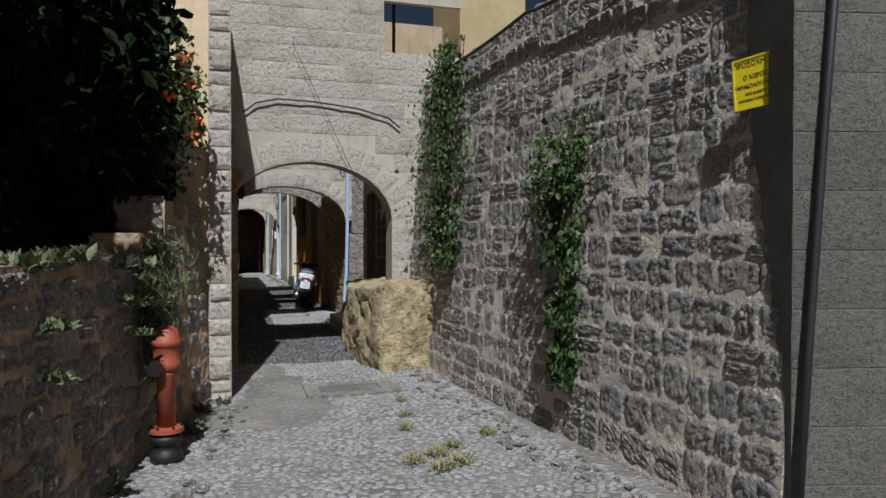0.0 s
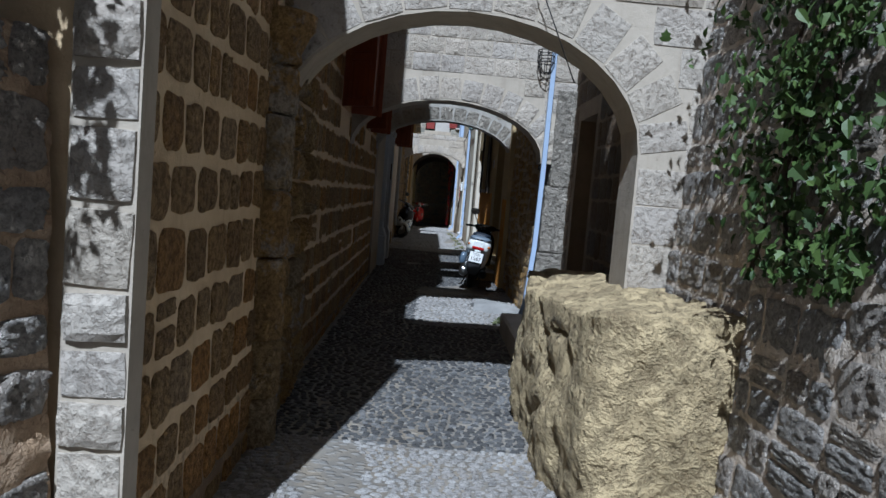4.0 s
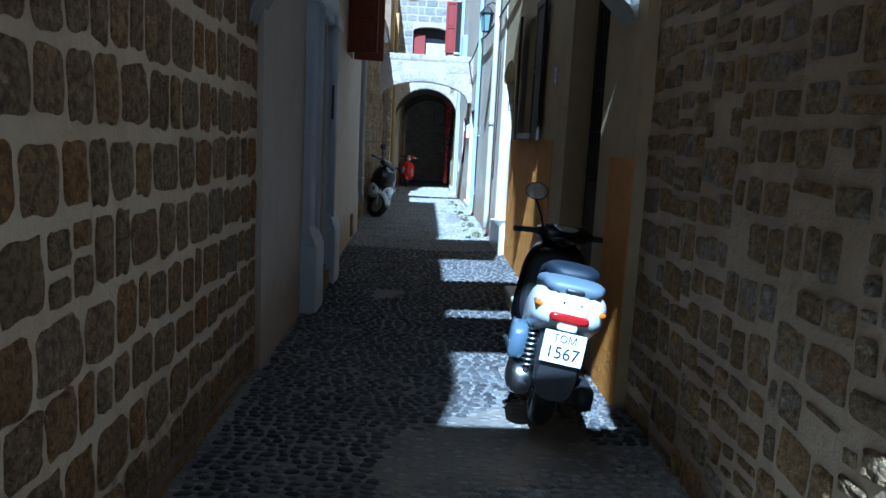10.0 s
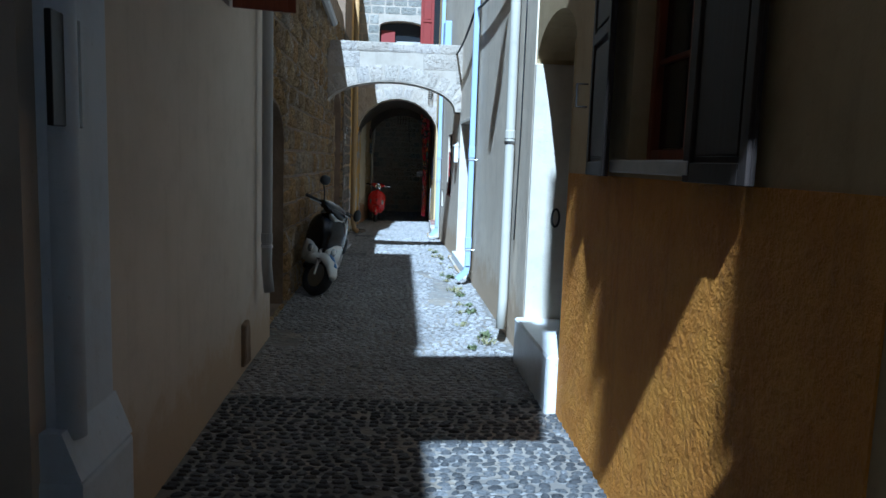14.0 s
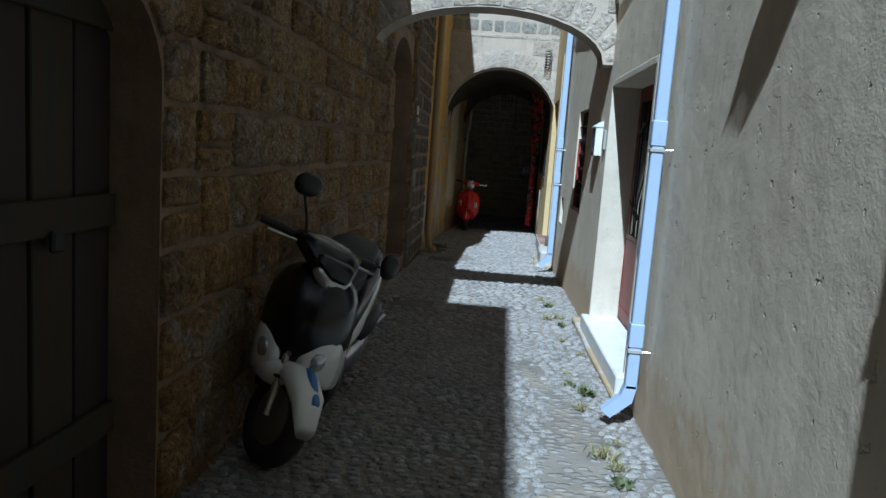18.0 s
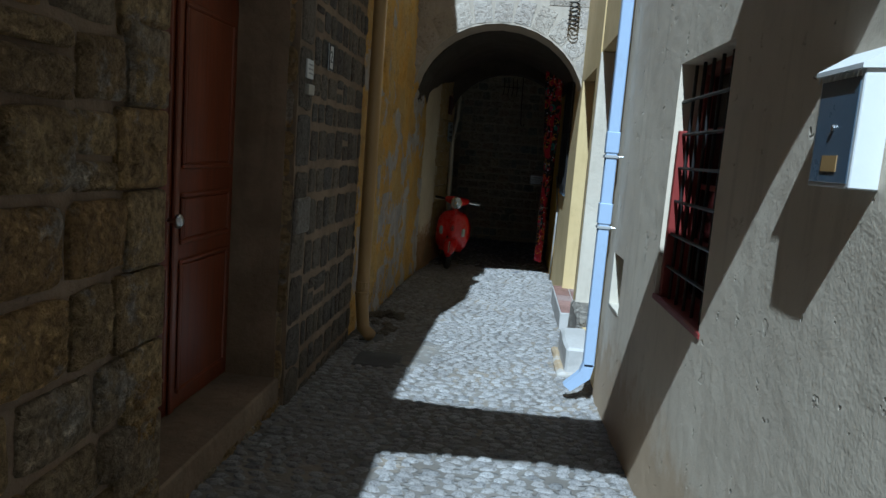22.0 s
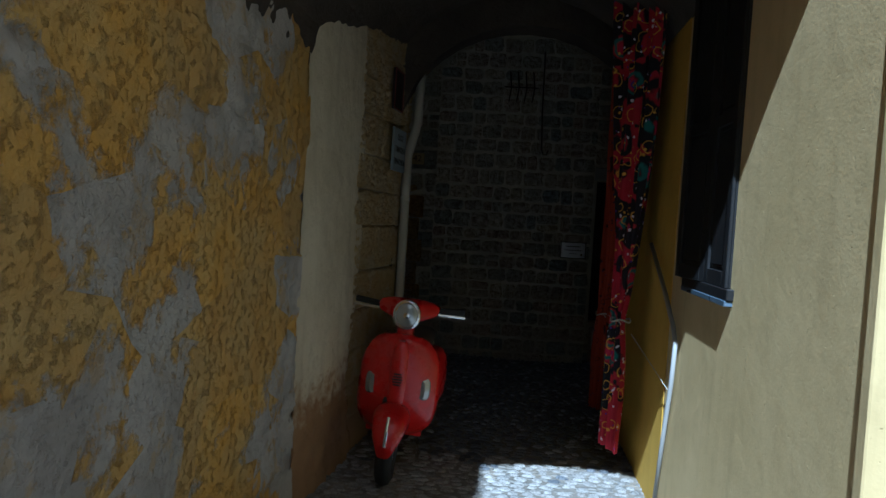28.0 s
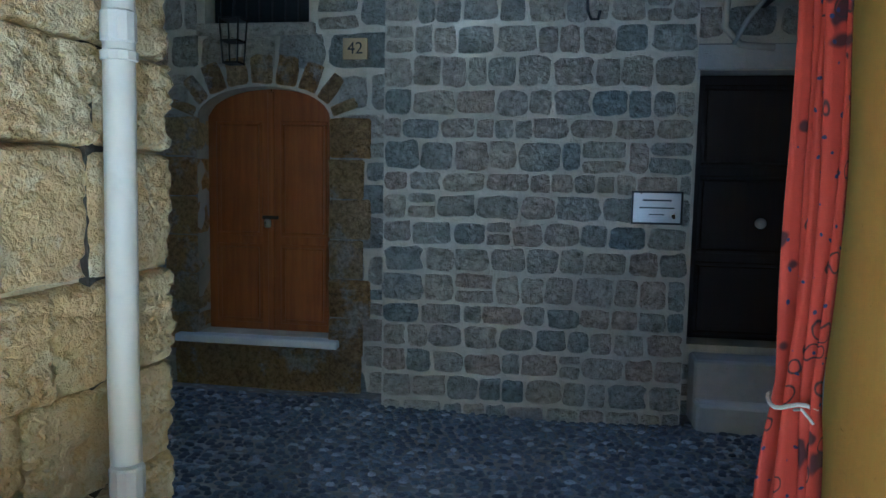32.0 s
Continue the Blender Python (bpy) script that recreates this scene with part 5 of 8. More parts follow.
downpipe("downpipe", "pale blue plastic downpipe beside the stone pier", [(2.17, 13.90, 0.02), (2.24, 13.97, 0.2), (2.30, 14.02, 0.9), (2.325, 14.06, 1.8), (2.35, 14.08, 4.6)], 0.038, M_PIPE_BLUE, (), M_IRON, True)
tagged(part("cement_patch", rough_up(rough_up(box(1.75, 2.36, 14.5, 16.4, -0.06, 0.010, 0.01), 0.02, 4, 11), 0.16, 1.6), M_CEMENT_PALE, m=Matrix.Translation((0, 0, ground_z(15.5) - 0.006))), "smooth pale cement patch along the wall foot", "patch", kind="structure")
cable("wall_cable", "blue-grey cable looping beside the downpipe", [(2.36, 14.12, 2.6), (2.40, 15.6, 2.45), (2.40, 16.5, 2.75), (2.38, 17.4, 3.0)], 0.010, 0.12, M_PIPE_GREY)
cable("wall_cable", "loose black cable hanging by the pier", [(2.34, 14.6, 3.0), (2.36, 14.7, 2.2), (2.30, 14.2, 1.85)], 0.009, 0.15)
for k, (x, y, s) in enumerate([(2.05, 14.5, 0.09), (2.15, 14.7, 0.10), (2.25, 14.95, 0.07), (1.95, 14.35, 0.07)]):
    make_weed(x, y, s, 90 + k, L_WEED, "small green weed at the foot of the downpipe", "weed", 40)

t = thing("basket_lamp", "black wire basket lamp on the arch beside the downpipe", "lamp", (2.24, 14.05, 2.95))
for k in range(8):
    q = 2 * math.pi * k / 8
    part("wire", tube([(0.06 * math.cos(q), 0.06 * math.sin(q), 0.0), (0.10 * math.cos(q), 0.10 * math.sin(q), 0.12), (0.10 * math.cos(q), 0.10 * math.sin(q), 0.26)], 0.005, 5), M_IRON, t)
for z, r in ((0.0, 0.06), (0.12, 0.10), (0.19, 0.10), (0.26, 0.10)):
    part("ring", tube([(r * math.cos(q), r * math.sin(q), z) for q in [2 * math.pi * k / 14 for k in range(15)]], 0.006, 5), M_IRON, t)
part("bracket", tube([(0.0, 0.10, 0.13), (0.0, 0.16, 0.13)], 0.010, 6), M_IRON, t)

# ---- scooters ----
M_SC_WHITE = paint_mat("white_scooter_paint", (0.72, 0.73, 0.70), 0.25, 0, 0.15, 0.5)
M_SLATE = paint_mat("slate_blue_paint", (0.10, 0.14, 0.19), 0.3, 0, 0.15, 0.4)
M_SC_SLATE = paint_mat("slate_blue_scooter_paint", (0.12, 0.15, 0.185), 0.5, 0, 0.15, 0.0)
M_SC_BLUE = paint_mat("bright_blue_scooter_paint", (0.06, 0.17, 0.42), 0.3, 0, 0.15, 0.3)
M_SEAT_NAVY = paint_mat("navy_seat_vinyl", (0.007, 0.012, 0.022), 0.6)
M_SC_BLACK = paint_mat("black_scooter_paint", (0.004, 0.004, 0.005), 0.22, 0, 0.1)
M_SC_RED = paint_mat("glossy_red_scooter_paint", (0.56, 0.008, 0.006), 0.28, 0, 0.05, 0.25)
M_SEAT = paint_mat("seat_vinyl", (0.008, 0.008, 0.009), 0.6)
M_SEAT_BROWN = paint_mat("brown_seat_vinyl", (0.10, 0.08, 0.065), 0.5)
M_LENS_RED = paint_mat("red_lens", (0.30, 0.008, 0.008), 0.15, 0, 0, 0.5)
M_LENS_AMBER = paint_mat("amber_lens", (0.45, 0.14, 0.01), 0.15, 0, 0, 0.5)
M_LENS_CLEAR = paint_mat("clear_lens", (0.45, 0.47, 0.48), 0.08, 0.6, 0, 0.5)
M_MIRROR = paint_mat("mirror_glass", (0.6, 0.62, 0.62), 0.05, 1.0, 0)


def wheel(t, name, y, radius, width):
    w = thing(name, "", "", Matrix.Translation((0, y, radius)))
    w.parent = t
    ring = bmesh.new()
    rt = width / 2
    n, k = 24, 8
    vs = [[ring.verts.new((rt * 1.1 * math.cos(2 * math.pi * j / k), (radius - rt + rt * math.sin(2 * math.pi * j / k)) * math.cos(2 * math.pi * i / n), (radius - rt + rt * math.sin(2 * math.pi * j / k)) * math.sin(2 * math.pi * i / n))) for j in range(k)] for i in range(n)]
    for i in range(n):
        for j in range(k):
            ring.faces.new((vs[i][j], vs[(i + 1) % n][j], vs[(i + 1) % n][(j + 1) % k], vs[i][(j + 1) % k]))
    part("tyre", ring, M_RUBBER, w, "black rubber tyre", True)
    rim = lathe([(radius - 2 * rt + 0.01, -rt * 0.7), (radius - 2 * rt, -rt * 0.5), (0.05, -rt * 0.35), (0.04, rt * 0.5), (radius - 2 * rt, rt * 0.5), (radius - 2 * rt + 0.01, rt * 0.7)], 20, axis="X")
    part("rim", rim, M_STEEL, w, "grey metal rim")
    return w


def mirror(t, x, y, z, out, up, turn, tilt=0.0):
    m = turn @ Matrix.Translation((x, y, z)) @ Matrix.Rotation(tilt, 4, "Y") @ Matrix.Translation((-x, -y, -z))
    part("mirror_arm", tube([(x, y, z), (x + out * 0.4, y - 0.01, z + up * 0.5), (x + out, y - 0.02, z + up)], 0.007, 8), M_BLACK, t, m=m)
    c = Vector((x + out, y - 0.02, z + up + 0.05))
    part("mirror_shell", loft([(c.y + 0.03, c.x, c.z, 0.02, 0.015), (c.y + 0.018, c.x, c.z, 0.062, 0.047), (c.y, c.x, c.z, 0.076, 0.058)], 18, power=2.2), M_BLACK, t, smooth=True, m=m)
    part("mirror_glass", loft([(c.y - 0.001, c.x, c.z, 0.071, 0.053), (c.y - 0.003, c.x, c.z, 0.069, 0.051)], 18, power=2.2), M_MIRROR, t, "oval mirror glass", m=m)


def coil(x, y0, z0, y1, z1, r, wire, turns):
    pts = []
    for k in range(turns * 10 + 1):
        f, q = k / (turns * 10), 2 * math.pi * k / 10
        pts.append((x + r * math.cos(q), y0 + (y1 - y0) * f + r * math.sin(q), z0 + (z1 - z0) * f))
    return tube(pts, wire, 6)


def make_scooter(label, m, front_paint, side_paint, tail_paint, seat_paint, steer, number=None, mirrors=((-1, 0.0),), trim_paint=None):
    """A modern step-through scooter that heads along local +y; the origin lies on the ground at mid-wheelbase."""
    t = thing("scooter", label, "scooter", m)
    hub = Vector((0, 0.40, 0.70))
    turn = Matrix.Translation(hub) @ Matrix.Rotation(math.radians(steer), 4, Vector((0, -0.10, 0.28)).normalized()) @ Matrix.Translation(-hub)
    wheel(t, "rear_wheel", -0.62, 0.235, 0.12)
    front = wheel(t, "front_wheel", 0.62, 0.235, 0.11)
    front.matrix_basis = turn @ front.matrix_basis
    part("rear_body", loft([(-0.955, 0, 0.745, 0.10, 0.06), (-0.935, 0, 0.745, 0.155, 0.095), (-0.85, 0, 0.73, 0.195, 0.125), (-0.64, 0, 0.67, 0.205, 0.165), (-0.42, 0, 0.58, 0.20, 0.19), (-0.22, 0, 0.49, 0.175, 0.19), (-0.06, 0, 0.42, 0.14, 0.14)], 26, power=3.0), side_paint, t, "glossy curved rear bodywork", True)
    part("tail_cover", loft([(-0.955, 0, 0.855, 0.09, 0.022), (-0.935, 0, 0.857, 0.135, 0.034), (-0.84, 0, 0.862, 0.165, 0.045), (-0.66, 0, 0.835, 0.185, 0.05), (-0.5, 0, 0.78, 0.17, 0.04)], 24, power=2.8), tail_paint if not trim_paint else side_paint, t, "tail cover and grab rail", True)
    part("grab_slot", loft([(-0.962, 0, 0.846, 0.045, 0.014), (-0.94, 0, 0.850, 0.062, 0.021), (-0.90, 0, 0.85, 0.06, 0.02)], 16, power=3.5), M_BLACK, t, "dark slot of the grab rail", True)
    part("seat", loft([(-0.80, 0, 0.90, 0.07, 0.022), (-0.74, 0, 0.905, 0.13, 0.045), (-0.62, 0, 0.895, 0.155, 0.058), (-0.42, 0, 0.845, 0.16, 0.06), (-0.30, 0, 0.80, 0.155, 0.06), (-0.12, 0, 0.785, 0.13, 0.055), (0.02, 0, 0.76, 0.09, 0.045), (0.06, 0, 0.74, 0.05, 0.02)], 24, power=2.8), seat_paint, t, "long dark vinyl seat", True)
    part("floorboard", box(-0.18, 0.18, -0.14, 0.36, 0.24, 0.31, 0.03, seg=2), M_PLASTIC, t)
    part("floor_side", loft([(-0.20, -0.175, 0.29, 0.02, 0.05), (0.05, -0.19, 0.27, 0.025, 0.055), (0.34, -0.19, 0.29, 0.02, 0.07)], 12), tail_paint if not trim_paint else M_PLASTIC, t, smooth=True)
    part("leg_shield", loft([(0.26, 0, 0.60, 0.215, 0.30), (0.30, 0, 0.605, 0.232, 0.325), (0.38, 0, 0.61, 0.225, 0.325), (0.46, 0, 0.615, 0.19, 0.29), (0.53, 0, 0.61, 0.13, 0.22), (0.575, 0, 0.59, 0.07, 0.13)], 26, power=2.9), front_paint, t, "glossy front shield", True)
    part("shield_inner", loft([(0.23, 0, 0.60, 0.17, 0.26), (0.265, 0, 0.60, 0.20, 0.285)], 22, power=3.0), M_PLASTIC, t)
    for sx in (-1, 1):
        part("side_trim", loft([(0.34, sx * 0.195, 0.47, 0.04, 0.14), (0.44, sx * 0.165, 0.49, 0.05, 0.14), (0.53, sx * 0.125, 0.50, 0.045, 0.10), (0.585, sx * 0.07, 0.49, 0.03, 0.055)], 16), trim_paint or front_paint, t, smooth=True)
        part("front_indicator", loft([(0.50, sx * 0.155, 0.525, 0.026, 0.048), (0.56, sx * 0.128, 0.52, 0.028, 0.045), (0.578, sx * 0.115, 0.515, 0.012, 0.025)], 14), M_LENS_CLEAR, t, smooth=True)
    if trim_paint:
        part("shield_apron", loft([(0.36, 0, 0.40, 0.19, 0.11), (0.46, 0, 0.41, 0.185, 0.10), (0.56, 0, 0.425, 0.13, 0.075), (0.615, 0, 0.435, 0.07, 0.04)], 20, power=2.6), trim_paint, t, "white lower apron of the shield", True)
        for sx in (-1, 1):
            part("side_panel", loft([(-0.90, sx * 0.165, 0.72, 0.035, 0.06), (-0.64, sx * 0.19, 0.62, 0.028, 0.095), (-0.40, sx * 0.185, 0.50, 0.026, 0.09), (-0.22, sx * 0.165, 0.42, 0.02, 0.04)], 16), trim_paint, t, "white side panel", True)
        part("air_slot", loft([(0.60, 0, 0.428, 0.05, 0.012), (0.626, 0, 0.43, 0.035, 0.007)], 12), M_BLACK, t)
        part("emblem", loft([(0.574, 0, 0.535, 0.012, 0.016), (0.581, 0, 0.535, 0.010, 0.013)], 10), M_CHROME, t)
    part("front_mudguard", loft([(0.40, 0, 0.36, 0.05, 0.05), (0.48, 0, 0.43, 0.085, 0.06), (0.62, 0, 0.455, 0.095, 0.055), (0.76, 0, 0.41, 0.085, 0.05), (0.86, 0, 0.31, 0.05, 0.04)], 18), tail_paint if not trim_paint else trim_paint, t, "curved front mudguard", True, m=turn)
    if trim_paint:
        part("mudguard_stripe", loft([(0.56, -0.02, 0.500, 0.028, 0.022), (0.68, -0.02, 0.484, 0.028, 0.022), (0.80, -0.02, 0.416, 0.022, 0.018)], 10), tail_paint, t, "blue stripe on the mudguard", True, m=turn)
    part("rear_mudguard", loft([(-0.99, 0, 0.40, 0.10, 0.13), (-0.95, 0, 0.44, 0.115, 0.16), (-0.85, 0, 0.50, 0.12, 0.14), (-0.74, 0, 0.56, 0.12, 0.08)], 16, power=3.2), M_PLASTIC, t)
    for x in (-0.07, 0.07):
        part("fork_leg", tube([(x, 0.62, 0.235), (x, 0.52, 0.55)], 0.02, 8), M_STEEL, t, m=turn)
    part("shock", tube([(-0.145, -0.80, 0.33), (-0.135, -0.72, 0.62)], 0.018, 10), M_IRON, t, "damper of the rear suspension")
    part("coil_spring", coil(-0.14, -0.79, 0.36, -0.73, 0.58, 0.034, 0.007, 8), M_STEEL, t, "exposed steel coil spring", True)
    part("steering_column", tube([(0, 0.40, 0.70), (0, 0.30, 0.98)], 0.05, 10), M_PLASTIC, t)
    part("handlebar_cover", loft([(0.18, 0, 0.975, 0.10, 0.03), (0.23, 0, 1.005, 0.19, 0.045), (0.30, 0, 1.0, 0.20, 0.06), (0.38, 0, 0.965, 0.15, 0.07), (0.45, 0, 0.92, 0.10, 0.055), (0.49, 0, 0.89, 0.05, 0.03)], 22), front_paint, t, smooth=True, m=turn)
    part("instrument_panel", loft([(0.20, 0, 1.028, 0.05, 0.006), (0.23, 0, 1.046, 0.085, 0.008), (0.28, 0, 1.056, 0.08, 0.006)], 14), M_LENS_CLEAR, t, "glazed instrument panel", True, m=turn)
    part("headlight", loft([(0.39, 0, 0.94, 0.125, 0.05), (0.46, 0, 0.905, 0.105, 0.05), (0.50, 0, 0.88, 0.055, 0.03)], 18), M_LENS_CLEAR, t, "clear plastic headlight", True, m=turn)
    part("headlight_hood", loft([(0.36, 0, 0.985, 0.14, 0.05), (0.44, 0, 0.955, 0.11, 0.035), (0.50, 0, 0.925, 0.05, 0.015)], 18), front_paint, t, smooth=True, m=turn)
    for sx in (-1, 1):
        part("grip", tube([(sx * 0.16, 0.25, 1.0), (sx * 0.25, 0.225, 1.003), (sx * 0.36, 0.195, 1.0)], 0.019, 10), M_RUBBER, t, m=turn)
        part("brake_lever", tube([(sx * 0.17, 0.30, 0.99), (sx * 0.26, 0.295, 0.985), (sx * 0.34, 0.26, 0.978)], 0.007, 6), M_STEEL, t, m=turn)
    for sx, tilt in mirrors:
        mirror(t, sx * 0.15, 0.28, 1.02, sx * 0.09, 0.19, turn, tilt)
    part("rear_panel", loft([(-0.972, 0, 0.778, 0.075, 0.045), (-0.965, 0, 0.778, 0.088, 0.056), (-0.92, 0, 0.778, 0.09, 0.056)], 20, power=6), side_paint, t, "panel between seat and tail light")
    for sx in (-1, 1):
        part("screw", loft([(-0.976, sx * 0.045, 0.79, 0.004, 0.004), (-0.970, sx * 0.045, 0.79, 0.006, 0.006)], 8), M_BLACK, t)
        part("rear_indicator", loft([(-0.938, sx * 0.145, 0.752, 0.020, 0.010), (-0.928, sx * 0.148, 0.752, 0.036, 0.019), (-0.86, sx * 0.158, 0.752, 0.034, 0.02)], 14, power=2.2), M_LENS_AMBER, t, "amber indicator", True)
    part("tail_light", loft([(-0.982, 0, 0.708, 0.088, 0.016), (-0.972, 0, 0.708, 0.103, 0.026), (-0.90, 0, 0.708, 0.108, 0.028)], 18, power=3.5), M_LENS_RED, t, "wide red tail light", True)
    part("plate_lamp", loft([(-0.975, 0, 0.661, 0.042, 0.014), (-0.965, 0, 0.661, 0.052, 0.022), (-0.90, 0, 0.661, 0.055, 0.024)], 14, power=5), side_paint, t)
    pl = part("number_plate", box(-0.108, 0.108, -0.0025, 0.0025, -0.082, 0.082, 0.002), M_PAPER, t, "white number plate")
    pl.matrix_basis = Matrix.Translation((0, -1.003, 0.560)) @ Matrix.Rotation(math.radians(-8), 4, "X")
    part("plate_bracket", box(-0.06, 0.06, -0.995, -0.93, 0.50, 0.63, 0.006), M_BLACK, t)
    if number:
        for text, size, z in number:
            lettering("lettering", text, size, M_INK, pl, Matrix.Translation((0, -0.004, z)) @ Matrix.Rotation(math.pi, 4, "Z"))
    part("exhaust", loft([(-0.98, 0.17, 0.30, 0.045, 0.045), (-0.90, 0.17, 0.30, 0.06, 0.065), (-0.55, 0.16, 0.27, 0.06, 0.065), (-0.42, 0.14, 0.24, 0.03, 0.03)], 14), M_PLASTIC, t, "black exhaust silencer", True)
    part("engine_case", loft([(-0.82, -0.15, 0.27, 0.05, 0.06), (-0.78, -0.165, 0.28, 0.07, 0.085), (-0.62, -0.165, 0.27, 0.075, 0.10), (-0.25, -0.14, 0.28, 0.06, 0.09), (-0.1, -0.10, 0.28, 0.03, 0.05)], 16), M_STEEL, t, "grey engine casing", True)
    part("air_filter", loft([(-0.80, -0.215, 0.47, 0.035, 0.07), (-0.76, -0.215, 0.48, 0.05, 0.095), (-0.62, -0.21, 0.48, 0.055, 0.095), (-0.45, -0.19, 0.45, 0.045, 0.07)], 16, power=4), M_SLATE if not trim_paint else M_PLASTIC, t, "air filter box", True)
    part("kick_lever", tube([(-0.20, -0.62, 0.33), (-0.25, -0.74, 0.43), (-0.29, -0.78, 0.50)], 0.012, 8), M_STEEL, t)
    for sx in (-1, 1):
        part("stand_leg", tube([(sx * 0.10, -0.30, 0.22), (sx * 0.16, -0.38, 0.01), (sx * 0.19, -0.42, 0.0)], 0.014, 6), M_IRON, t)
    return t


make_scooter("white and slate-blue scooter parked with its tail to the lane", pose(1.855, 18.076, ground_z(17.5), 0, 9, -6.6), M_SC_BLACK, M_SC_WHITE, M_SC_SLATE, M_SEAT_NAVY, 8, (("ΤΟΜ", 0.055, 0.045), ("1567", 0.088, -0.028)), ((-1, 0.0),))
make_scooter("black and white scooter parked against the stone wall", pose(0.15, 27.55, ground_z(27.7), 0, -13, 182), M_SC_BLACK, M_SC_BLACK, M_SC_BLUE, M_SEAT, 42, None, ((1, 0.1), (-1, -1.1)), M_SC_WHITE)


def make_classic_scooter(label, m):
    """A rounded steel scooter with a broad shield and a round headlight, heading along local +y."""
    t = thing("scooter", label, "scooter", m)
    wheel(t, "rear_wheel", -0.62, 0.215, 0.11)
    wheel(t, "front_wheel", 0.64, 0.215, 0.10)
    part("leg_shield", loft([(0.34, 0, 0.55, 0.255, 0.27), (0.37, 0, 0.55, 0.275, 0.29), (0.42, 0, 0.58, 0.25, 0.29), (0.47, 0, 0.62, 0.17, 0.25), (0.505, 0, 0.64, 0.09, 0.20), (0.52, 0, 0.64, 0.04, 0.16)], 26, power=3.2), M_SC_RED, t, "broad glossy red front shield", True)
    part("shield_rim", tube([(0.27 * math.sin(q), 0.36, 0.55 + 0.29 * math.cos(q)) for q in [math.pi * k / 10 - math.pi for k in range(21)]], 0.008, 6), M_SC_RED, t)
    part("horn_cover", loft([(0.44, 0, 0.62, 0.06, 0.24), (0.535, 0, 0.62, 0.055, 0.22), (0.55, 0, 0.62, 0.03, 0.18)], 16, power=3.5), M_SC_RED, t, smooth=True)
    for k in range(5):
        part("horn_slot", box(-0.035 + abs(k - 2) * 0.005, 0.035 - abs(k - 2) * 0.005, 0.545, 0.556, 0.575 + k * 0.016, 0.583 + k * 0.016), M_BLACK, t)
    part("badge", prism([(-0.018, 0.80), (0.018, 0.80), (0.018, 0.84), (-0.018, 0.84)], 0.50, 0.535, "Y"), M_STEEL, t, "small square badge")
    part("front_mudguard", loft([(0.42, 0, 0.33, 0.08, 0.10), (0.50, 0, 0.37, 0.115, 0.10), (0.64, 0, 0.39, 0.12, 0.085), (0.78, 0, 0.35, 0.10, 0.08), (0.87, 0, 0.26, 0.05, 0.05)], 18), M_SC_RED, t, "rounded red mudguard", True)
    part("mudguard_crest", tube([(0, 0.80, 0.43), (0, 0.865, 0.36), (0, 0.89, 0.28)], 0.012, 8), M_CHROME, t, "chrome mudguard crest")
    for sx in (-1, 1):
        part("front_indicator", loft([(0.40, sx * 0.215, 0.56, 0.02, 0.07), (0.455, sx * 0.185, 0.56, 0.028, 0.068), (0.475, sx * 0.165, 0.555, 0.02, 0.055)], 12), M_LENS_CLEAR, t, "clear indicator lens")
        part("grip", tube([(sx * 0.20, 0.30, 1.02), (sx * 0.37, 0.26, 1.03)], 0.019, 10), M_RUBBER, t)
        part("brake_lever", tube([(sx * 0.20, 0.345, 1.0), (sx * 0.38, 0.31, 1.0)], 0.007, 6), M_CHROME, t)
        part("side_panel", loft([(-0.88, sx * 0.10, 0.50, 0.08, 0.08), (-0.75, sx * 0.15, 0.52, 0.11, 0.16), (-0.52, sx * 0.17, 0.50, 0.11, 0.20), (-0.30, sx * 0.15, 0.46, 0.09, 0.17), (-0.16, sx * 0.11, 0.42, 0.05, 0.09)], 18), M_SC_RED, t, "rounded red side panel", True)
    part("rear_frame", loft([(-0.92, 0, 0.60, 0.09, 0.10), (-0.75, 0, 0.64, 0.14, 0.12), (-0.40, 0, 0.62, 0.15, 0.12), (-0.15, 0, 0.50, 0.12, 0.16), (-0.05, 0, 0.40, 0.10, 0.10)], 18), M_SC_RED, t, smooth=True)
    part("floorboard", box(-0.19, 0.19, -0.12, 0.36, 0.25, 0.29, 0.015, seg=2), M_SC_RED, t)
    for k in (-2, -1, 1, 2):
        part("floor_strip", box(k * 0.06 - 0.012, k * 0.06 + 0.012, -0.10, 0.30, 0.29, 0.296), M_RUBBER, t)
    part("seat", loft([(-0.85, 0, 0.74, 0.10, 0.03), (-0.78, 0, 0.75, 0.145, 0.055), (-0.45, 0, 0.745, 0.15, 0.06), (-0.15, 0, 0.72, 0.12, 0.055), (-0.02, 0, 0.70, 0.06, 0.03)], 20, power=3), M_SEAT_BROWN, t, "brown vinyl seat", True)
    part("grab_rail", tube([(-0.13, -0.70, 0.72), (-0.14, -0.90, 0.75), (0.0, -0.95, 0.76), (0.14, -0.90, 0.75), (0.13, -0.70, 0.72)], 0.010, 8), M_CHROME, t, "chrome grab rail")
    part("steering_column", loft([(0.33, 0, 0.86, 0.06, 0.10), (0.42, 0, 0.84, 0.05, 0.10)], 14), M_SC_RED, t, smooth=True)
    part("handlebar_cover", loft([(0.25, 0, 1.02, 0.06, 0.03), (0.29, 0, 1.03, 0.21, 0.045), (0.35, 0, 1.02, 0.20, 0.06), (0.40, 0, 1.00, 0.10, 0.07), (0.44, 0, 0.99, 0.085, 0.08)], 22), M_SC_RED, t, "red handlebar cover", True)
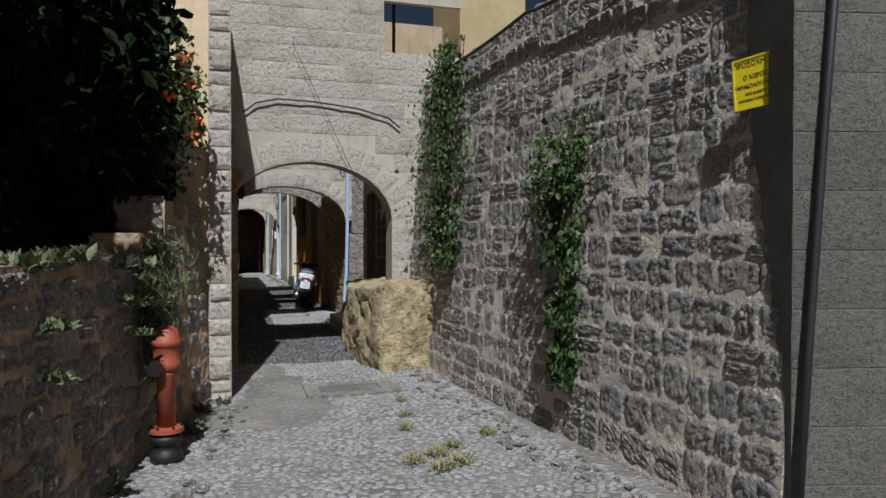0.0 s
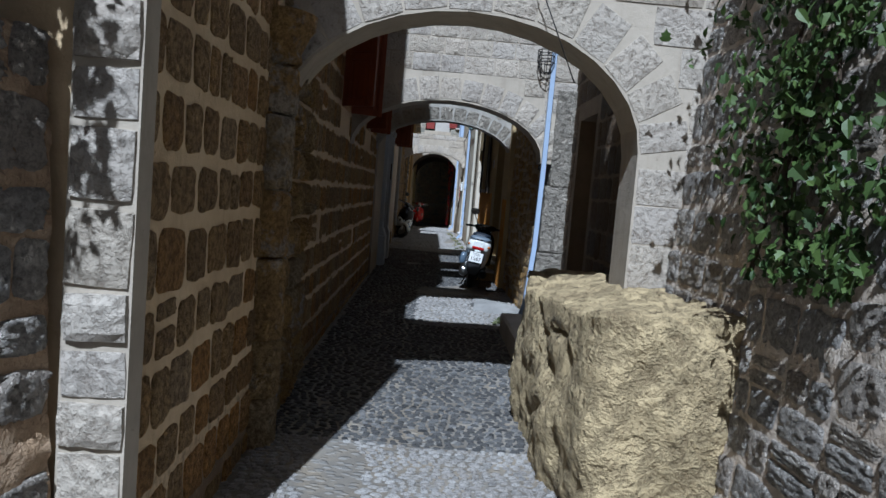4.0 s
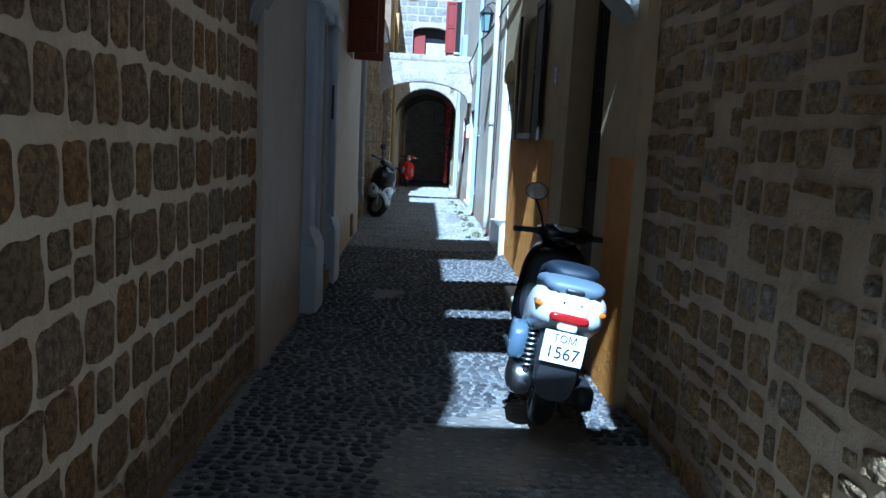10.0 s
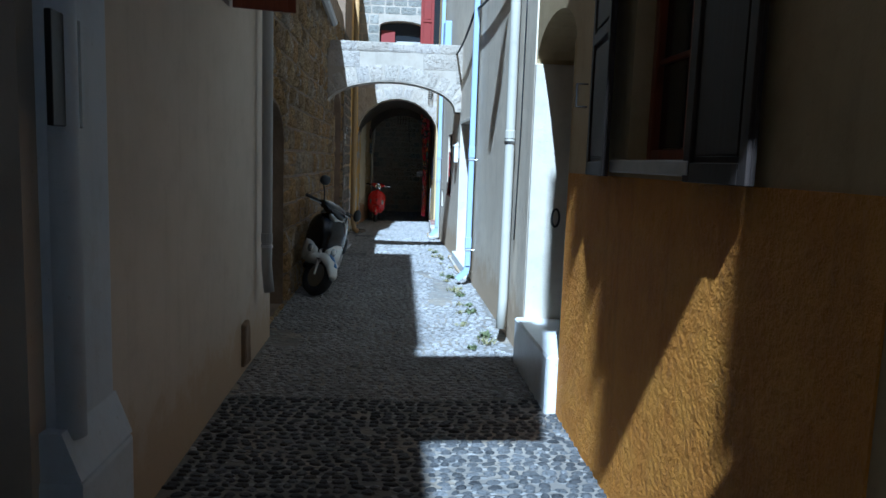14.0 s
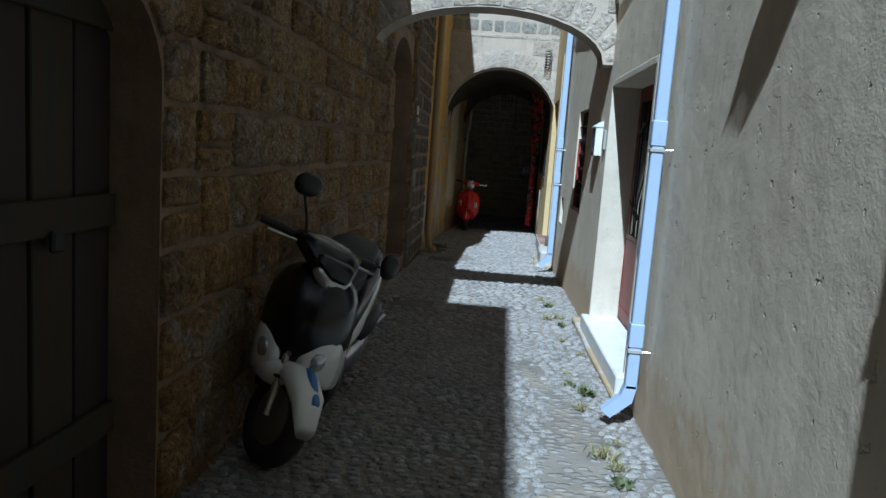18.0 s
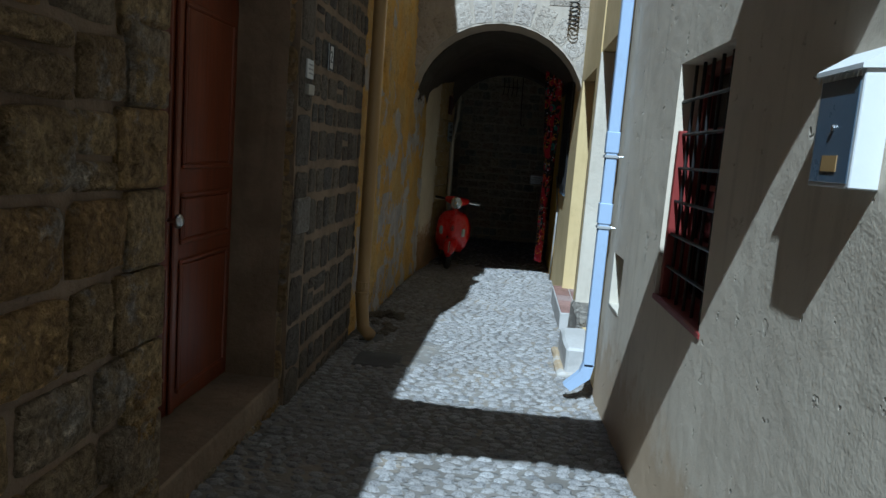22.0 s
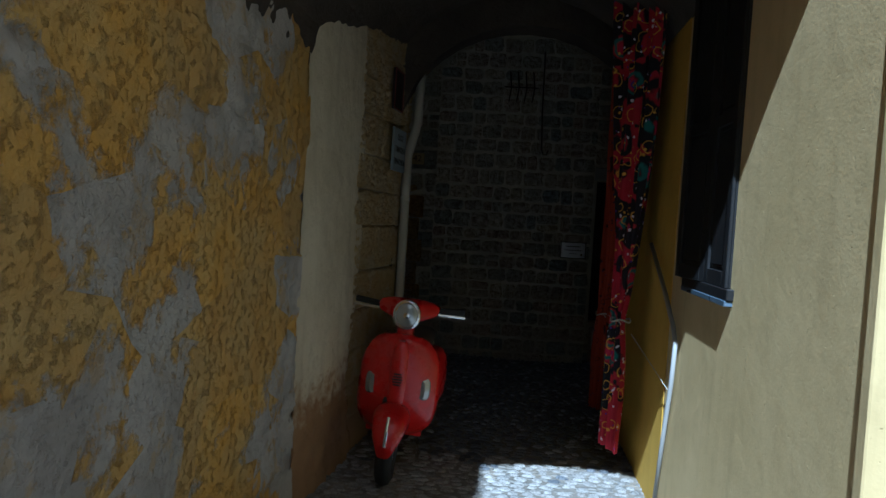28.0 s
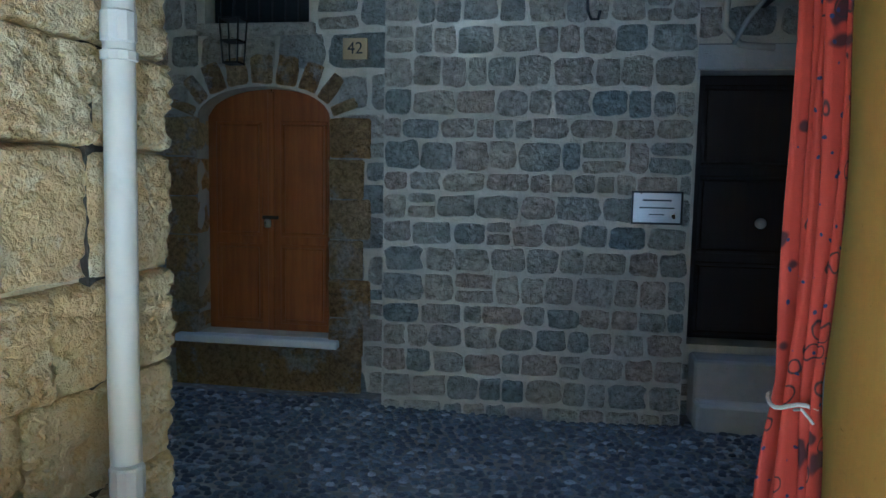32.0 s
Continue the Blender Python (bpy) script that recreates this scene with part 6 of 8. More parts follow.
    hl = part("headlight", lathe([(0.085, 0.425), (0.092, 0.43), (0.092, 0.45), (0.082, 0.455)], 26, axis="Y", at=(0, 0, 0.985)), M_CHROME, t, "chrome headlight ring", True)
    part("headlight_glass", lathe([(0.08, 0.448), (0.065, 0.462), (0.035, 0.470), (0.005, 0.473)], 26, axis="Y", at=(0, 0, 0.985)), M_LENS_CLEAR, hl, "clear round headlight glass", True)
    part("bulb_cap", lathe([(0.02, 0.47), (0.018, 0.480), (0.005, 0.482)], 12, axis="Y", at=(0, 0, 0.985)), M_CHROME, hl)
    part("fork", tube([(0.055, 0.64, 0.215), (0.06, 0.48, 0.50)], 0.024, 8), M_PLASTIC, t)
    part("exhaust", loft([(-0.88, 0.13, 0.26, 0.04, 0.05), (-0.60, 0.13, 0.25, 0.055, 0.06), (-0.45, 0.11, 0.24, 0.03, 0.03)], 12), M_PLASTIC, t)
    for sx in (-1, 1):
        part("stand_leg", tube([(sx * 0.09, -0.2, 0.25), (sx * 0.16, -0.28, 0.0)], 0.012, 6), M_CHROME, t)
    return t


make_classic_scooter("glossy red classic scooter parked against the passage wall", pose(0.43, 40.40, ground_z(40.4), 0, -4, 181) @ Matrix.Diagonal((0.95, 0.74, 1.055, 1)))

# ---- third stretch: rendered houses ----
t = thing("door_surround", "moulded pale blue-grey door surround with plinths", "door frame", w_left_3.spot(1.98, 0, 0.0), kind="structure")
for a, b, side in ((-0.50, 0.0, "near"), (0.80, 1.30, "far")):
    part("jamb", box(a + 0.10, b - 0.02, -0.30, 0.07, 0.55, 2.72, 0.02, seg=2), M_WHITEFRAME, t)
    part("jamb_roll", lathe([(0.05, 0.62), (0.05, 2.66)], 14, at=((b - 0.10) if side == "near" else (a + 0.14), 0.06, 0)), M_WHITEFRAME, t, smooth=True)
    part("plinth", box(a + 0.04, b + 0.01 if side == "near" else b - 0.02, -0.30, 0.14, -0.12, 0.50, 0.02, seg=2), M_WHITEFRAME, t)
    part("plinth_cap", prism([(0.0, 0.50), (0.13, 0.50), (0.07, 0.66), (0.0, 0.66)], a + 0.05, b - 0.01, "X"), M_WHITEFRAME, t)
    part("capital", box(a + 0.06, b, -0.30, 0.12, 2.55, 2.66, 0.015), M_WHITEFRAME, t)
part("lintel", box(-0.45, 1.25, -0.30, 0.07, 2.56, 2.86, 0.015), M_WHITEFRAME, t)
panel_door("door_left_1", "dark old panelled door in a deep pale surround", w_left_3.spot(1.98, 0, -0.13), 0.80, 0.14, 2.55, M_DOOR_DARK, 1, ((0.05, 0.3), (0.36, 0.62), (0.68, 0.95)))
M_BRICK = stone_mat("ochre_brick", [(0.30, 0.17, 0.06), (0.36, 0.21, 0.08), (0.25, 0.14, 0.06)], pit=40, height=0.004)
t = thing("brick_step", "worn ochre brick doorstep", "step", w_left_3.spot(1.98, ground_z(20.6), 0.0))
part("tread", box(0.0, 0.80, -0.30, 0.05, 0.16, 0.22, 0.006), M_DOOR_DARK, t)
for k in range(4):
    for j in range(3):
        part("brick", box(0.005 + k * 0.2, 0.195 + k * 0.2, -0.2, 0.09, -0.02 + j * 0.06, 0.035 + j * 0.06, 0.005), M_BRICK, t)
plate("wall_box", "dark square meter box set on the door jamb", "box", w_left_3.spot(1.98 + 0.92, 1.80, 0.07), 0.20, 0.34, 0.02, M_BLACK)
t = make_wall_window("window_left_3", "upper window with red-brown shutters ajar", w_left_3, 4.6, 5.4, 2.5, 3.4, M_GLASS_DARK, M_DOOR_BROWN, 0.12, 2, 2)
shutter_leaf(t, M_DOOR_RED, 0.4, 0.9, Matrix.Translation((0, 0.14, 2.5)) @ Matrix.Rotation(radians(110), 4, "Z"))
shutter_leaf(t, M_DOOR_RED, 0.4, 0.9, Matrix.Translation((0.8, 0.14, 2.5)) @ Matrix.Rotation(radians(75), 4, "Z"))
downpipe("downpipe", "grey-green downpipe on the beige wall", [(0.14, 24.50, 0.48), (0.12, 24.50, 0.7), (0.12, 24.50, 5.5)], 0.042, M_PIPE_GREY, (0.85,), M_STEEL)
tagged(part("wall_patch", rough_up(box(0.03, 0.075, 23.95, 24.10, 0.02, 0.34, 0.01), 0.015, 9, 3), M_OLD_BED), "broken patch of brown render at the wall foot", "patch", kind="structure")

# ochre house on the sunny side
tagged(part("ochre_dado", box(0, 2.93, 0.0, 0.008, -0.2, 1.52), M_OCHRE, m=w_right_4.spot(2.55, 0, 0.0)), "deep ochre painted dado with flaking edges", "dado", kind="structure")
tagged(part("ochre_dado", box(0.0, 0.52, 0.0, 0.008, -0.2, 1.42), M_OCHRE, m=w_right_4.spot(0.0, 0, 0.0)), "deep ochre painted dado beside the dark door", "dado", kind="structure")
t = panel_door("door_right_2", "tall dark door with an iron grille", w_right_4.spot(0.83, 0, -0.2), 1.17, 0.3, 3.3, M_DOOR_DARK, 2, ((0.05, 0.4),), rise=0.75)
for k in range(4):
    part("grille_bar", tube([(0.62 + k * 0.1, 0.03, 1.5), (0.62 + k * 0.1, 0.03, 2.7)], 0.007, 6), M_IRON, t)
    part("grille_bar", tube([(0.6, 0.03, 1.6 + k * 0.33), (0.95, 0.03, 1.6 + k * 0.33)], 0.007, 6), M_IRON, t)
t = thing("door_steps", "ochre-sided doorsteps with pale marble treads", "steps", w_right_4.spot(1.42, ground_z(19.2), 0.0))
for k, (y1, z1, a, b) in enumerate([(0.34, 0.13, -0.5, 1.34), (0.14, 0.30, -0.5, 1.12)]):
    part("riser", box(a, b, -0.3, y1 - 0.02, -0.05 if k == 0 else 0.21, z1, 0.006), M_OCHRE_PALE, t, "ochre painted riser")
    part("tread", box(a - 0.01, b + 0.02, -0.3, y1, z1, z1 + 0.04, 0.008), M_MARBLE, t, "pale marble tread")
t = plate("house_number", "small blue-rimmed enamel house number plate", "sign", w_right_4.spot(2.61, 2.12, 0.002), 0.12, 0.16, 0.008, M_PAPER, M_SC_BLUE)
lettering("lettering", "5", 0.11, M_SLATE, t, Matrix.Translation((0, 0.0085, 0)))
t = make_wall_window("window_right_4", "window with open dark brown shutters", w_right_4, 3.6, 4.4, 1.6, 2.9, M_GLASS_DARK, M_DOOR_RED, 0.12, 2, 3)
shutter_leaf(t, M_DOOR_DARK, 0.47, 1.42, Matrix.Translation((-0.48, 0.17, 1.52)))
shutter_leaf(t, M_DOOR_DARK, 0.52, 1.42, Matrix.Translation((0.82, 0.22, 1.52)) @ Matrix.Rotation(radians(-7), 4, "Z"))
part("sill", box(-0.06, 0.86, 0.06, 0.19, 1.54, 1.60, 0.008), M_STEP, t, "worn stone sill")
part("latch", tube([(1.28, 0.20, 1.88), (1.28, 0.26, 1.88), (1.28, 0.26, 2.0), (1.28, 0.20, 2.0)], 0.005, 6), M_IRON, t)
t = thing("doorway_lining", "smooth cream lining of a deep doorway", "doorway", w_right_4.spot(5.48, 0, 0), kind="structure")
part("reveal", box(1.17, 1.222, -0.37, 0.012, -0.1, 2.34, 0.006), M_CREAM, t, "cream rendered reveal")
part("reveal", box(0.0, 0.03, -0.37, 0.004, -0.1, 2.34, 0.006), M_OCHRE_PALE, t)
panel_door("door_right_3", "dark brown door deep in a cream doorway", w_right_4.spot(5.51, 0, -0.40), 1.14, 0.25, 2.6, M_DOOR_DARK, 2, ((0.05, 0.3), (0.36, 0.62), (0.68, 0.95)), rise=0.28)
part("edge", box(1.225, 1.376, -0.01, 0.013, -0.1, 6.4, 0.004), M_PLASTER_R, t, "rough grey render beside the doorway")
t = thing("doorstep", "pale stone doorstep of the cream doorway", "step", w_right_4.spot(6.1, ground_z(24.0), 0.0))
part("tread", rough_up(box(-0.60, 0.60, -0.37 + 0.05, 0.08, -0.06, 0.36, 0.015), 0.004, 6, 2), M_MARBLE, t)
tagged(part("wall_ring", tube([(0.03 * math.cos(q), 0.015, 0.07 * math.sin(q)) for q in [2 * math.pi * k / 16 for k in range(17)]], 0.009, 6), M_IRON, m=Matrix.Translation((2.40, 24.40, 1.15)) @ Matrix.Rotation(math.pi, 4, "Z")), "small iron ring on the cream reveal", "ring")

def box_pipe(label, x, y, z0, z1, w, material, clips=()):
    """A rectangular downpipe: joined lengths, straps and a shoe turned to the lane."""
    t = thing("downpipe", label, "pipe", (x, y, z0))
    h = w / 2
    part("pipe", box(-h, h, -h, h, 0.12, z1 - z0, 0.006), material, t)
    part("shoe", prism([(-h, 0.14), (h, 0.14), (h - 0.02, 0.04), (-h - 0.07, -0.06), (-h - 0.12, -0.02), (-h - 0.02, 0.08)], -h, h, "Y"), material, t, "angled outlet shoe")
    for c in clips:
        part("sleeve", box(-h - 0.006, h + 0.006, -h - 0.006, h + 0.006, c - z0 + 0.02, c - z0 + 0.16, 0.005), material, t)
        strap = part("strap", box(-h - 0.008, h + 0.008, -h - 0.008, h + 0.008, c - z0 - 0.012, c - z0 + 0.008, 0.002), M_PIPE_GREY, t, "thin metal strap")
        part("screw", tube([(h, -h, c - z0), (h + 0.05, -h - 0.012, c - z0 + 0.002)], 0.004, 6), M_STEEL, strap)
    return t


downpipe("downpipe", "cream-white plastic downpipe in sun", [(2.09, 25.0, 0.10), (2.11, 25.06, 0.35), (2.11, 25.07, 2.6), (2.11, 25.07, 6.0)], 0.043, M_PIPE_WHITE, (1.75,), M_STEEL)
cable("wall_cable", "thin cable hanging down the grey wall", [(2.17, 24.85, 3.0), (2.175, 24.9, 1.9), (2.175, 25.0, 0.9)], 0.006, 0.02)
box_pipe("square pale blue downpipe with a shoe at its foot", 2.055, 27.90, 0.10, 6.0, 0.068, M_PIPE_BLUE, (1.60, 0.45))
box_pipe("square pale blue downpipe at the corner of the grey house", 1.95, 33.72, 0.06, 6.0, 0.074, M_PIPE_BLUE, (1.15, 1.62))

# red glazed door
t = thing("doorway_lining", "smooth cream lining of the red doorway", "doorway", w_right_5.spot(3.85, 0, 0), kind="structure")
part("reveal", box(1.70, 1.752, -0.30, 0.006, 0.0, 2.2, 0.005), M_CREAM, t, "cream rendered reveal")
part("reveal", box(0.0, 0.05, -0.30, 0.006, 0.0, 2.2, 0.005), M_CREAM, t)
part("reveal", box(0.05, 1.70, -0.30, 0.006, 2.15, 2.2, 0.005), M_CREAM, t)
t = panel_door("door_right_5", "red panelled double door with iron-grilled glass", w_right_5.spot(3.90, 0, -0.24), 1.65, 0.16, 2.15, M_RED, 2, ((0.06, 0.36),))
for k in range(2):
    a = 0.10 + k * 0.825
    g = part("glass", box(a, a + 0.60, 0.001, 0.008, 0.92, 2.02), M_GLASS_DARK, t, "dark door glass")
    for pts in ([(a + 0.3, 0.02, 0.92), (a + 0.3, 0.02, 1.2), (a + 0.12, 0.02, 1.45), (a + 0.3, 0.02, 1.7), (a + 0.48, 0.02, 1.45), (a + 0.3, 0.02, 1.2)], [(a + 0.3, 0.02, 1.7), (a + 0.3, 0.02, 2.02)], [(a, 0.02, 1.2), (a + 0.3, 0.02, 1.05), (a + 0.6, 0.02, 1.2)], [(a, 0.02, 1.72), (a + 0.3, 0.02, 1.86), (a + 0.6, 0.02, 1.72)], [(a + 0.12, 0.02, 0.92), (a + 0.12, 0.02, 2.02)], [(a + 0.48, 0.02, 0.92), (a + 0.48, 0.02, 2.02)]):
        part("grille_bar", tube(pts, 0.008, 6), M_IRON, t)
    part("glass_frame", box(a - 0.03, a + 0.63, 0.0, 0.02, 0.88, 0.92, 0.004), M_RED, t)
t = thing("doorstep", "white marble threshold of the red door", "step", w_right_5.spot(4.7, ground_z(29.3), 0.0))
part("tread", box(-0.92, 0.92, -0.28, 0.07, -0.06, 0.15, 0.010), M_MARBLE, t)
part("foot", rough_up(box(-1.0, 1.3, 0.0, 0.10, -0.06, 0.03, 0.01), 0.02, 6, 3), M_CEMENT, t, "rough whitened footing")


def make_mailbox():
    t = thing("mailbox", "white sheet-metal letterbox with a grey front and pitched lid", "mailbox", w_right_5.spot(5.98, 1.56, 0.0) @ Matrix.Diagonal((0.74, 0.55, 0.9, 1)))
    part("body", box(-0.14, 0.14, 0.0, 0.115, 0.0, 0.29, 0.004), M_PAPER, t)
    part("lid", prism([(0.0, 0.29), (0.135, 0.285), (0.135, 0.297), (0.0, 0.35)], -0.15, 0.15, "X"), M_PAPER, t)
    part("front", box(-0.125, 0.125, 0.115, 0.119, 0.012, 0.27, 0.002), M_SLATE, t, "blue-grey door of the box")
    for k in range(12):
        x = -0.138 + k * 0.025
        part("fringe", prism([(x, 0.29), (x + 0.023, 0.29), (x + 0.0115, 0.268)], 0.119, 0.122, "Y"), M_PAPER, t)
    part("name_slot", box(-0.05, 0.05, 0.119, 0.122, 0.04, 0.08), M_PIPE_OCHRE, t, "brass name slot")
    part("lock", lathe([(0.008, 0.119), (0.008, 0.128)], 8, axis="Y", at=(0.0, 0, 0.15)), M_STEEL, t)


make_mailbox()
plate("doorbell", "small grey doorbell panel beside the letterbox", "doorbell", w_right_5.spot(5.68, 1.70, 0.0), 0.06, 0.17, 0.02, M_PIPE_GREY)

# barred window
t = make_wall_window("window_right_5", "red-framed window behind an iron grille", w_right_5, 7.0, 7.78, 0.94, 2.06, M_GLASS_DARK, M_RED, 0.14, 2, 4)
window_bars(t, 0.78, 0.96, 2.04, 5, 6, M_IRON, 0.10)
part("shutter", box(0.70, 0.735, 0.02, 0.13, 0.96, 1.75, 0.003), M_RED, t, "red shutter folded against the reveal")
part("sill", box(-0.02, 0.80, -0.02, 0.145, 0.935, 0.965, 0.006), M_RED, t, "red painted sill")
for a, b in ((0.10, 0.36), (0.42, 0.68)):
    for z in (1.02, 1.30):
        part("curtain", box(a, b, -0.03, -0.02, z, z + 0.24), M_PAPER, t, "white net curtain")
t = thing("wall_niche", "small square niche lined in cream", "niche", w_right_5.spot(8.65, 0.65, 0.0), kind="structure")
part("back", box(0.0, 0.35, -0.22, -0.20, 0.0, 0.35), M_OCHRE_PALE, t)
part("side", box(0.33, 0.352, -0.22, 0.003, 0.0, 0.35), M_CREAM, t)
part("floor", box(0.0, 0.33, -0.22, 0.003, 0.0, 0.015), M_CREAM, t)
for k in range(3):
    part("twig", tube([(0.1 + k * 0.06, -0.08, 0.01), (0.12 + k * 0.05, -0.06, 0.12)], 0.01, 5), M_BARK, t)

for k, (x, y, s) in enumerate([(1.95, 26.2, 0.08), (1.85, 26.6, 0.06), (1.9, 27.1, 0.07), (1.8, 25.6, 0.06), (1.98, 25.2, 0.08), (1.75, 30.6, 0.08), (1.8, 31.2, 0.07), (1.85, 27.4, 0.10), (1.88, 28.4, 0.08), (1.98, 24.95, 0.10)]):
    make_weed(x, y, s, 120 + k, L_GRASS if k % 2 else L_WEED, "tuft of dry weeds at the sunny wall foot", "weed", 46)

for k in range(16):
    y = 24.9 + k * 0.45 + r_l.uniform(-0.15, 0.15)
    make_weed(1.92 + r_l.uniform(-0.13, 0.08) - 0.012 * (y - 25), y, r_l.uniform(0.04, 0.075), 300 + k, L_GRASS if k % 4 else L_WEED, "tuft of dry weeds at the sunny wall foot", "weed", 60, None, 1.1)

# ---- old doors on the shaded side ----
t = thing("door_left_2", "ancient plank door with flaked green paint", "door", w_left_4.spot(0.08, 0, -0.18) @ Matrix.Diagonal((1.2, 1, 1, 1)), kind="structure")
for k in range(5):
    part("plank", box(0.01 + k * 0.194, 0.19 + k * 0.194, -0.04, r_l.uniform(-0.004, 0.004), 0.0, 2.22, 0.004), M_GREEN_WOOD if k % 2 else M_DOOR_DARK, t)
for z in (0.35, 1.15, 1.85):
    part("batten", box(0.02, 0.96, 0.004, 0.03, z, z + 0.12, 0.005), M_GREEN_WOOD, t)
part("padlock", box(0.62, 0.67, 0.03, 0.055, 1.1, 1.17, 0.008), M_IRON, t)
t = panel_door("door_left_3", "polished red-brown double door with panels", w_left_4.spot(6.37, 0, -0.30), 1.48, 0.14, 2.75, M_DOOR_RED, 2, ((0.05, 0.36), (0.42, 0.52), (0.60, 0.96)), rise=0.5, knob=(0.66, 1.14, M_STEEL))
t = thing("door_surround", "plain dressed stone door surround", "door frame", w_left_4.spot(6.37, 0, 0), kind="structure")
for k in range(8):
    part("jamb_stone", rough_up(box(-0.26 - (k % 2) * 0.06, 0.004, -0.28, 0.035, -0.1 + k * 0.29 + 0.004, 0.19 + k * 0.29 - 0.004, 0.012), 0.006, 7, 1, k), M_OLD, t)
part("threshold", rough_up(box(-0.02, 1.5, -0.32, 0.03, -0.12, 0.13, 0.01), 0.006, 6, 2), M_OLD_BED, t, "worn stone threshold")
t = plate("name_plaque", "small white plaque beside the double door", "sign", w_left_4b.spot(0.14, 1.99, 0.018), 0.13, 0.11, 0.012, M_PAPER)
bars(t, [(0.025, -0.35, 0.35, 0.010), (0.0, -0.38, 0.38, 0.010), (-0.025, -0.3, 0.3, 0.010)], 0.13, M_PIPE_GREY, 0.0122)
plate("doorbell", "cream doorbell box below the plaque", "doorbell", w_left_4b.spot(0.14, 1.87, 0.018), 0.12, 0.06, 0.025, M_PIPE_WHITE)
t = plate("house_number", "framed white house number plate", "sign", w_left_4b.spot(0.62, 2.12, 0.02), 0.12, 0.17, 0.008, M_PAPER, M_IRON)
lettering("lettering", "2", 0.11, M_INK, t, Matrix.Translation((0, 0.0085, 0)))
tagged(part("white_block", rough_up(box(0.0, 0.26, 0.0, 0.035, 1.0, 1.22, 0.01), 0.006, 8, 1), M_WHITEWASH, m=w_left_4b.spot(0.01, 0, 0.0)), "single pale block in the dark pier", "block", kind="structure")
downpipe("downpipe", "ochre painted downpipe on the shaded wall", [(0.24, 34.72, ground_z(34.8) + 0.06), (0.16, 34.80, ground_z(34.8) + 0.10), (0.12, 34.86, 0.25), (0.12, 34.86, 5.0)], 0.055, M_PIPE_OCHRE, (0.30,), M_PIPE_OCHRE)
tagged(part("ground_slab", rough_up(box(0.10, 0.62, 30.4, 30.95, -0.06, 0.008, 0.01), 0.02, 4, 3), M_SLAB, m=Matrix.Translation((0, 0, ground_z(31) - 0.012))), "smooth dark stone slab set among the pebbles", "slab", kind="structure")
for x, y, w in ((0.40, 34.25, 0.34), (0.16, 35.0, 0.3)):
    tagged(part("ground_slab", rough_up(box(x - w / 2, x + w / 2, y - 0.2, y + 0.2, -0.06, 0.010, 0.01), 0.03, 4, 3), M_SLAB, m=Matrix.Translation((0, 0, ground_z(y) - 0.012))), "smooth dark stone slab set among the pebbles", "slab", kind="structure")
tagged(part("roof_gutter", tube([(0.10, 27.0, 3.75), (0.08, 30.2, 3.62)], 0.06, 8), M_PIPE_GREY), "grey roof gutter along the wall top", "gutter")
cable("wall_cable", "bundle of black cables along the sunny wall", [(2.2, 22.5, 3.6), (2.12, 26.0, 3.4), (2.06, 28.2, 3.5), (2.0, 30.2, 3.25), (1.98, 33.5, 3.3)], 0.016, 0.06)

# ---- house over the passage ----
t = thing("window_tunnel", "recessed upper window under a flat stone arch", "window", w_tunnel.spot(0.82, 0, -0.22), kind="structure")
part("glass", box(0.0, 1.13, -0.05, -0.04, 4.15, 5.12), M_GLASS_DARK, t)
part("shutter", box(0.04, 0.40, -0.02, 0.03, 4.25, 4.90, 0.004), M_RED, t, "dull red shutter standing ajar")
part("ledge", box(0.44, 1.10, -0.03, 0.12, 4.15, 4.62, 0.01), M_STEP, t, "pale stone ledge")
t = thing("window_tunnel", "tall upper window with an open red shutter", "window", w_tunnel.spot(2.22, 0, 0.012), kind="structure")
part("glass", box(0.0, 0.28, 0.002, 0.012, 4.35, 5.95), M_GLASS_DARK, t)
part("window_frame", box(0.0, 0.28, 0.0, 0.04, 5.95, 6.02, 0.004), M_STEP, t)
part("sill", box(-0.05, 0.28, 0.0, 0.10, 4.28, 4.35, 0.01), M_STEP, t)
shutter_leaf(t, M_RED, 0.34, 1.62, Matrix.Translation((-0.34, 0.05, 4.33)) @ Matrix.Rotation(radians(-8), 4, "Z"))
t = thing("window_tunnel", "small white-framed window high on the house front", "window", w_tunnel.spot(0.65, 0, 0.012), kind="structure")
part("glass", box(0.0, 0.24, 0.002, 0.012, 5.98, 6.35), M_GLASS_DARK, t)
for a, b, c, d in ((-0.03, 0.0, 5.95, 6.38), (0.24, 0.27, 5.95, 6.38), (0.0, 0.24, 5.95, 5.98), (0.0, 0.24, 6.35, 6.38)):
    part("window_frame", box(a, b, 0.0, 0.03, c, d, 0.003), M_PAPER, t)
t = thing("meter_cabinet", "pale grey electric cabinet on the sunny wall", "cabinet", w_right_5.spot(8.1, 3.55, 0.0))
part("case", box(-0.18, 0.18, 0.0, 0.12, 0.0, 0.62, 0.012), M_PIPE_BLUE, t)
part("lid", box(-0.17, 0.17, 0.12, 0.13, 0.02, 0.60, 0.006), M_PIPE_BLUE, t)
part("conduit", tube([(0.05, 0.05, 0.0), (0.05, 0.05, -0.2), (0.0, 0.04, -0.3)], 0.018, 8), M_CABLE, t)
t = thing("wall_lantern", "iron street lantern on a scrolled wall bracket", "lantern", (1.98, 25.55, 3.25))
part("bracket", tube([(0.18, 0, 0.42), (0.08, 0, 0.46), (0.0, 0, 0.42), (0.0, 0, 0.30)], 0.012, 8), M_IRON, t)
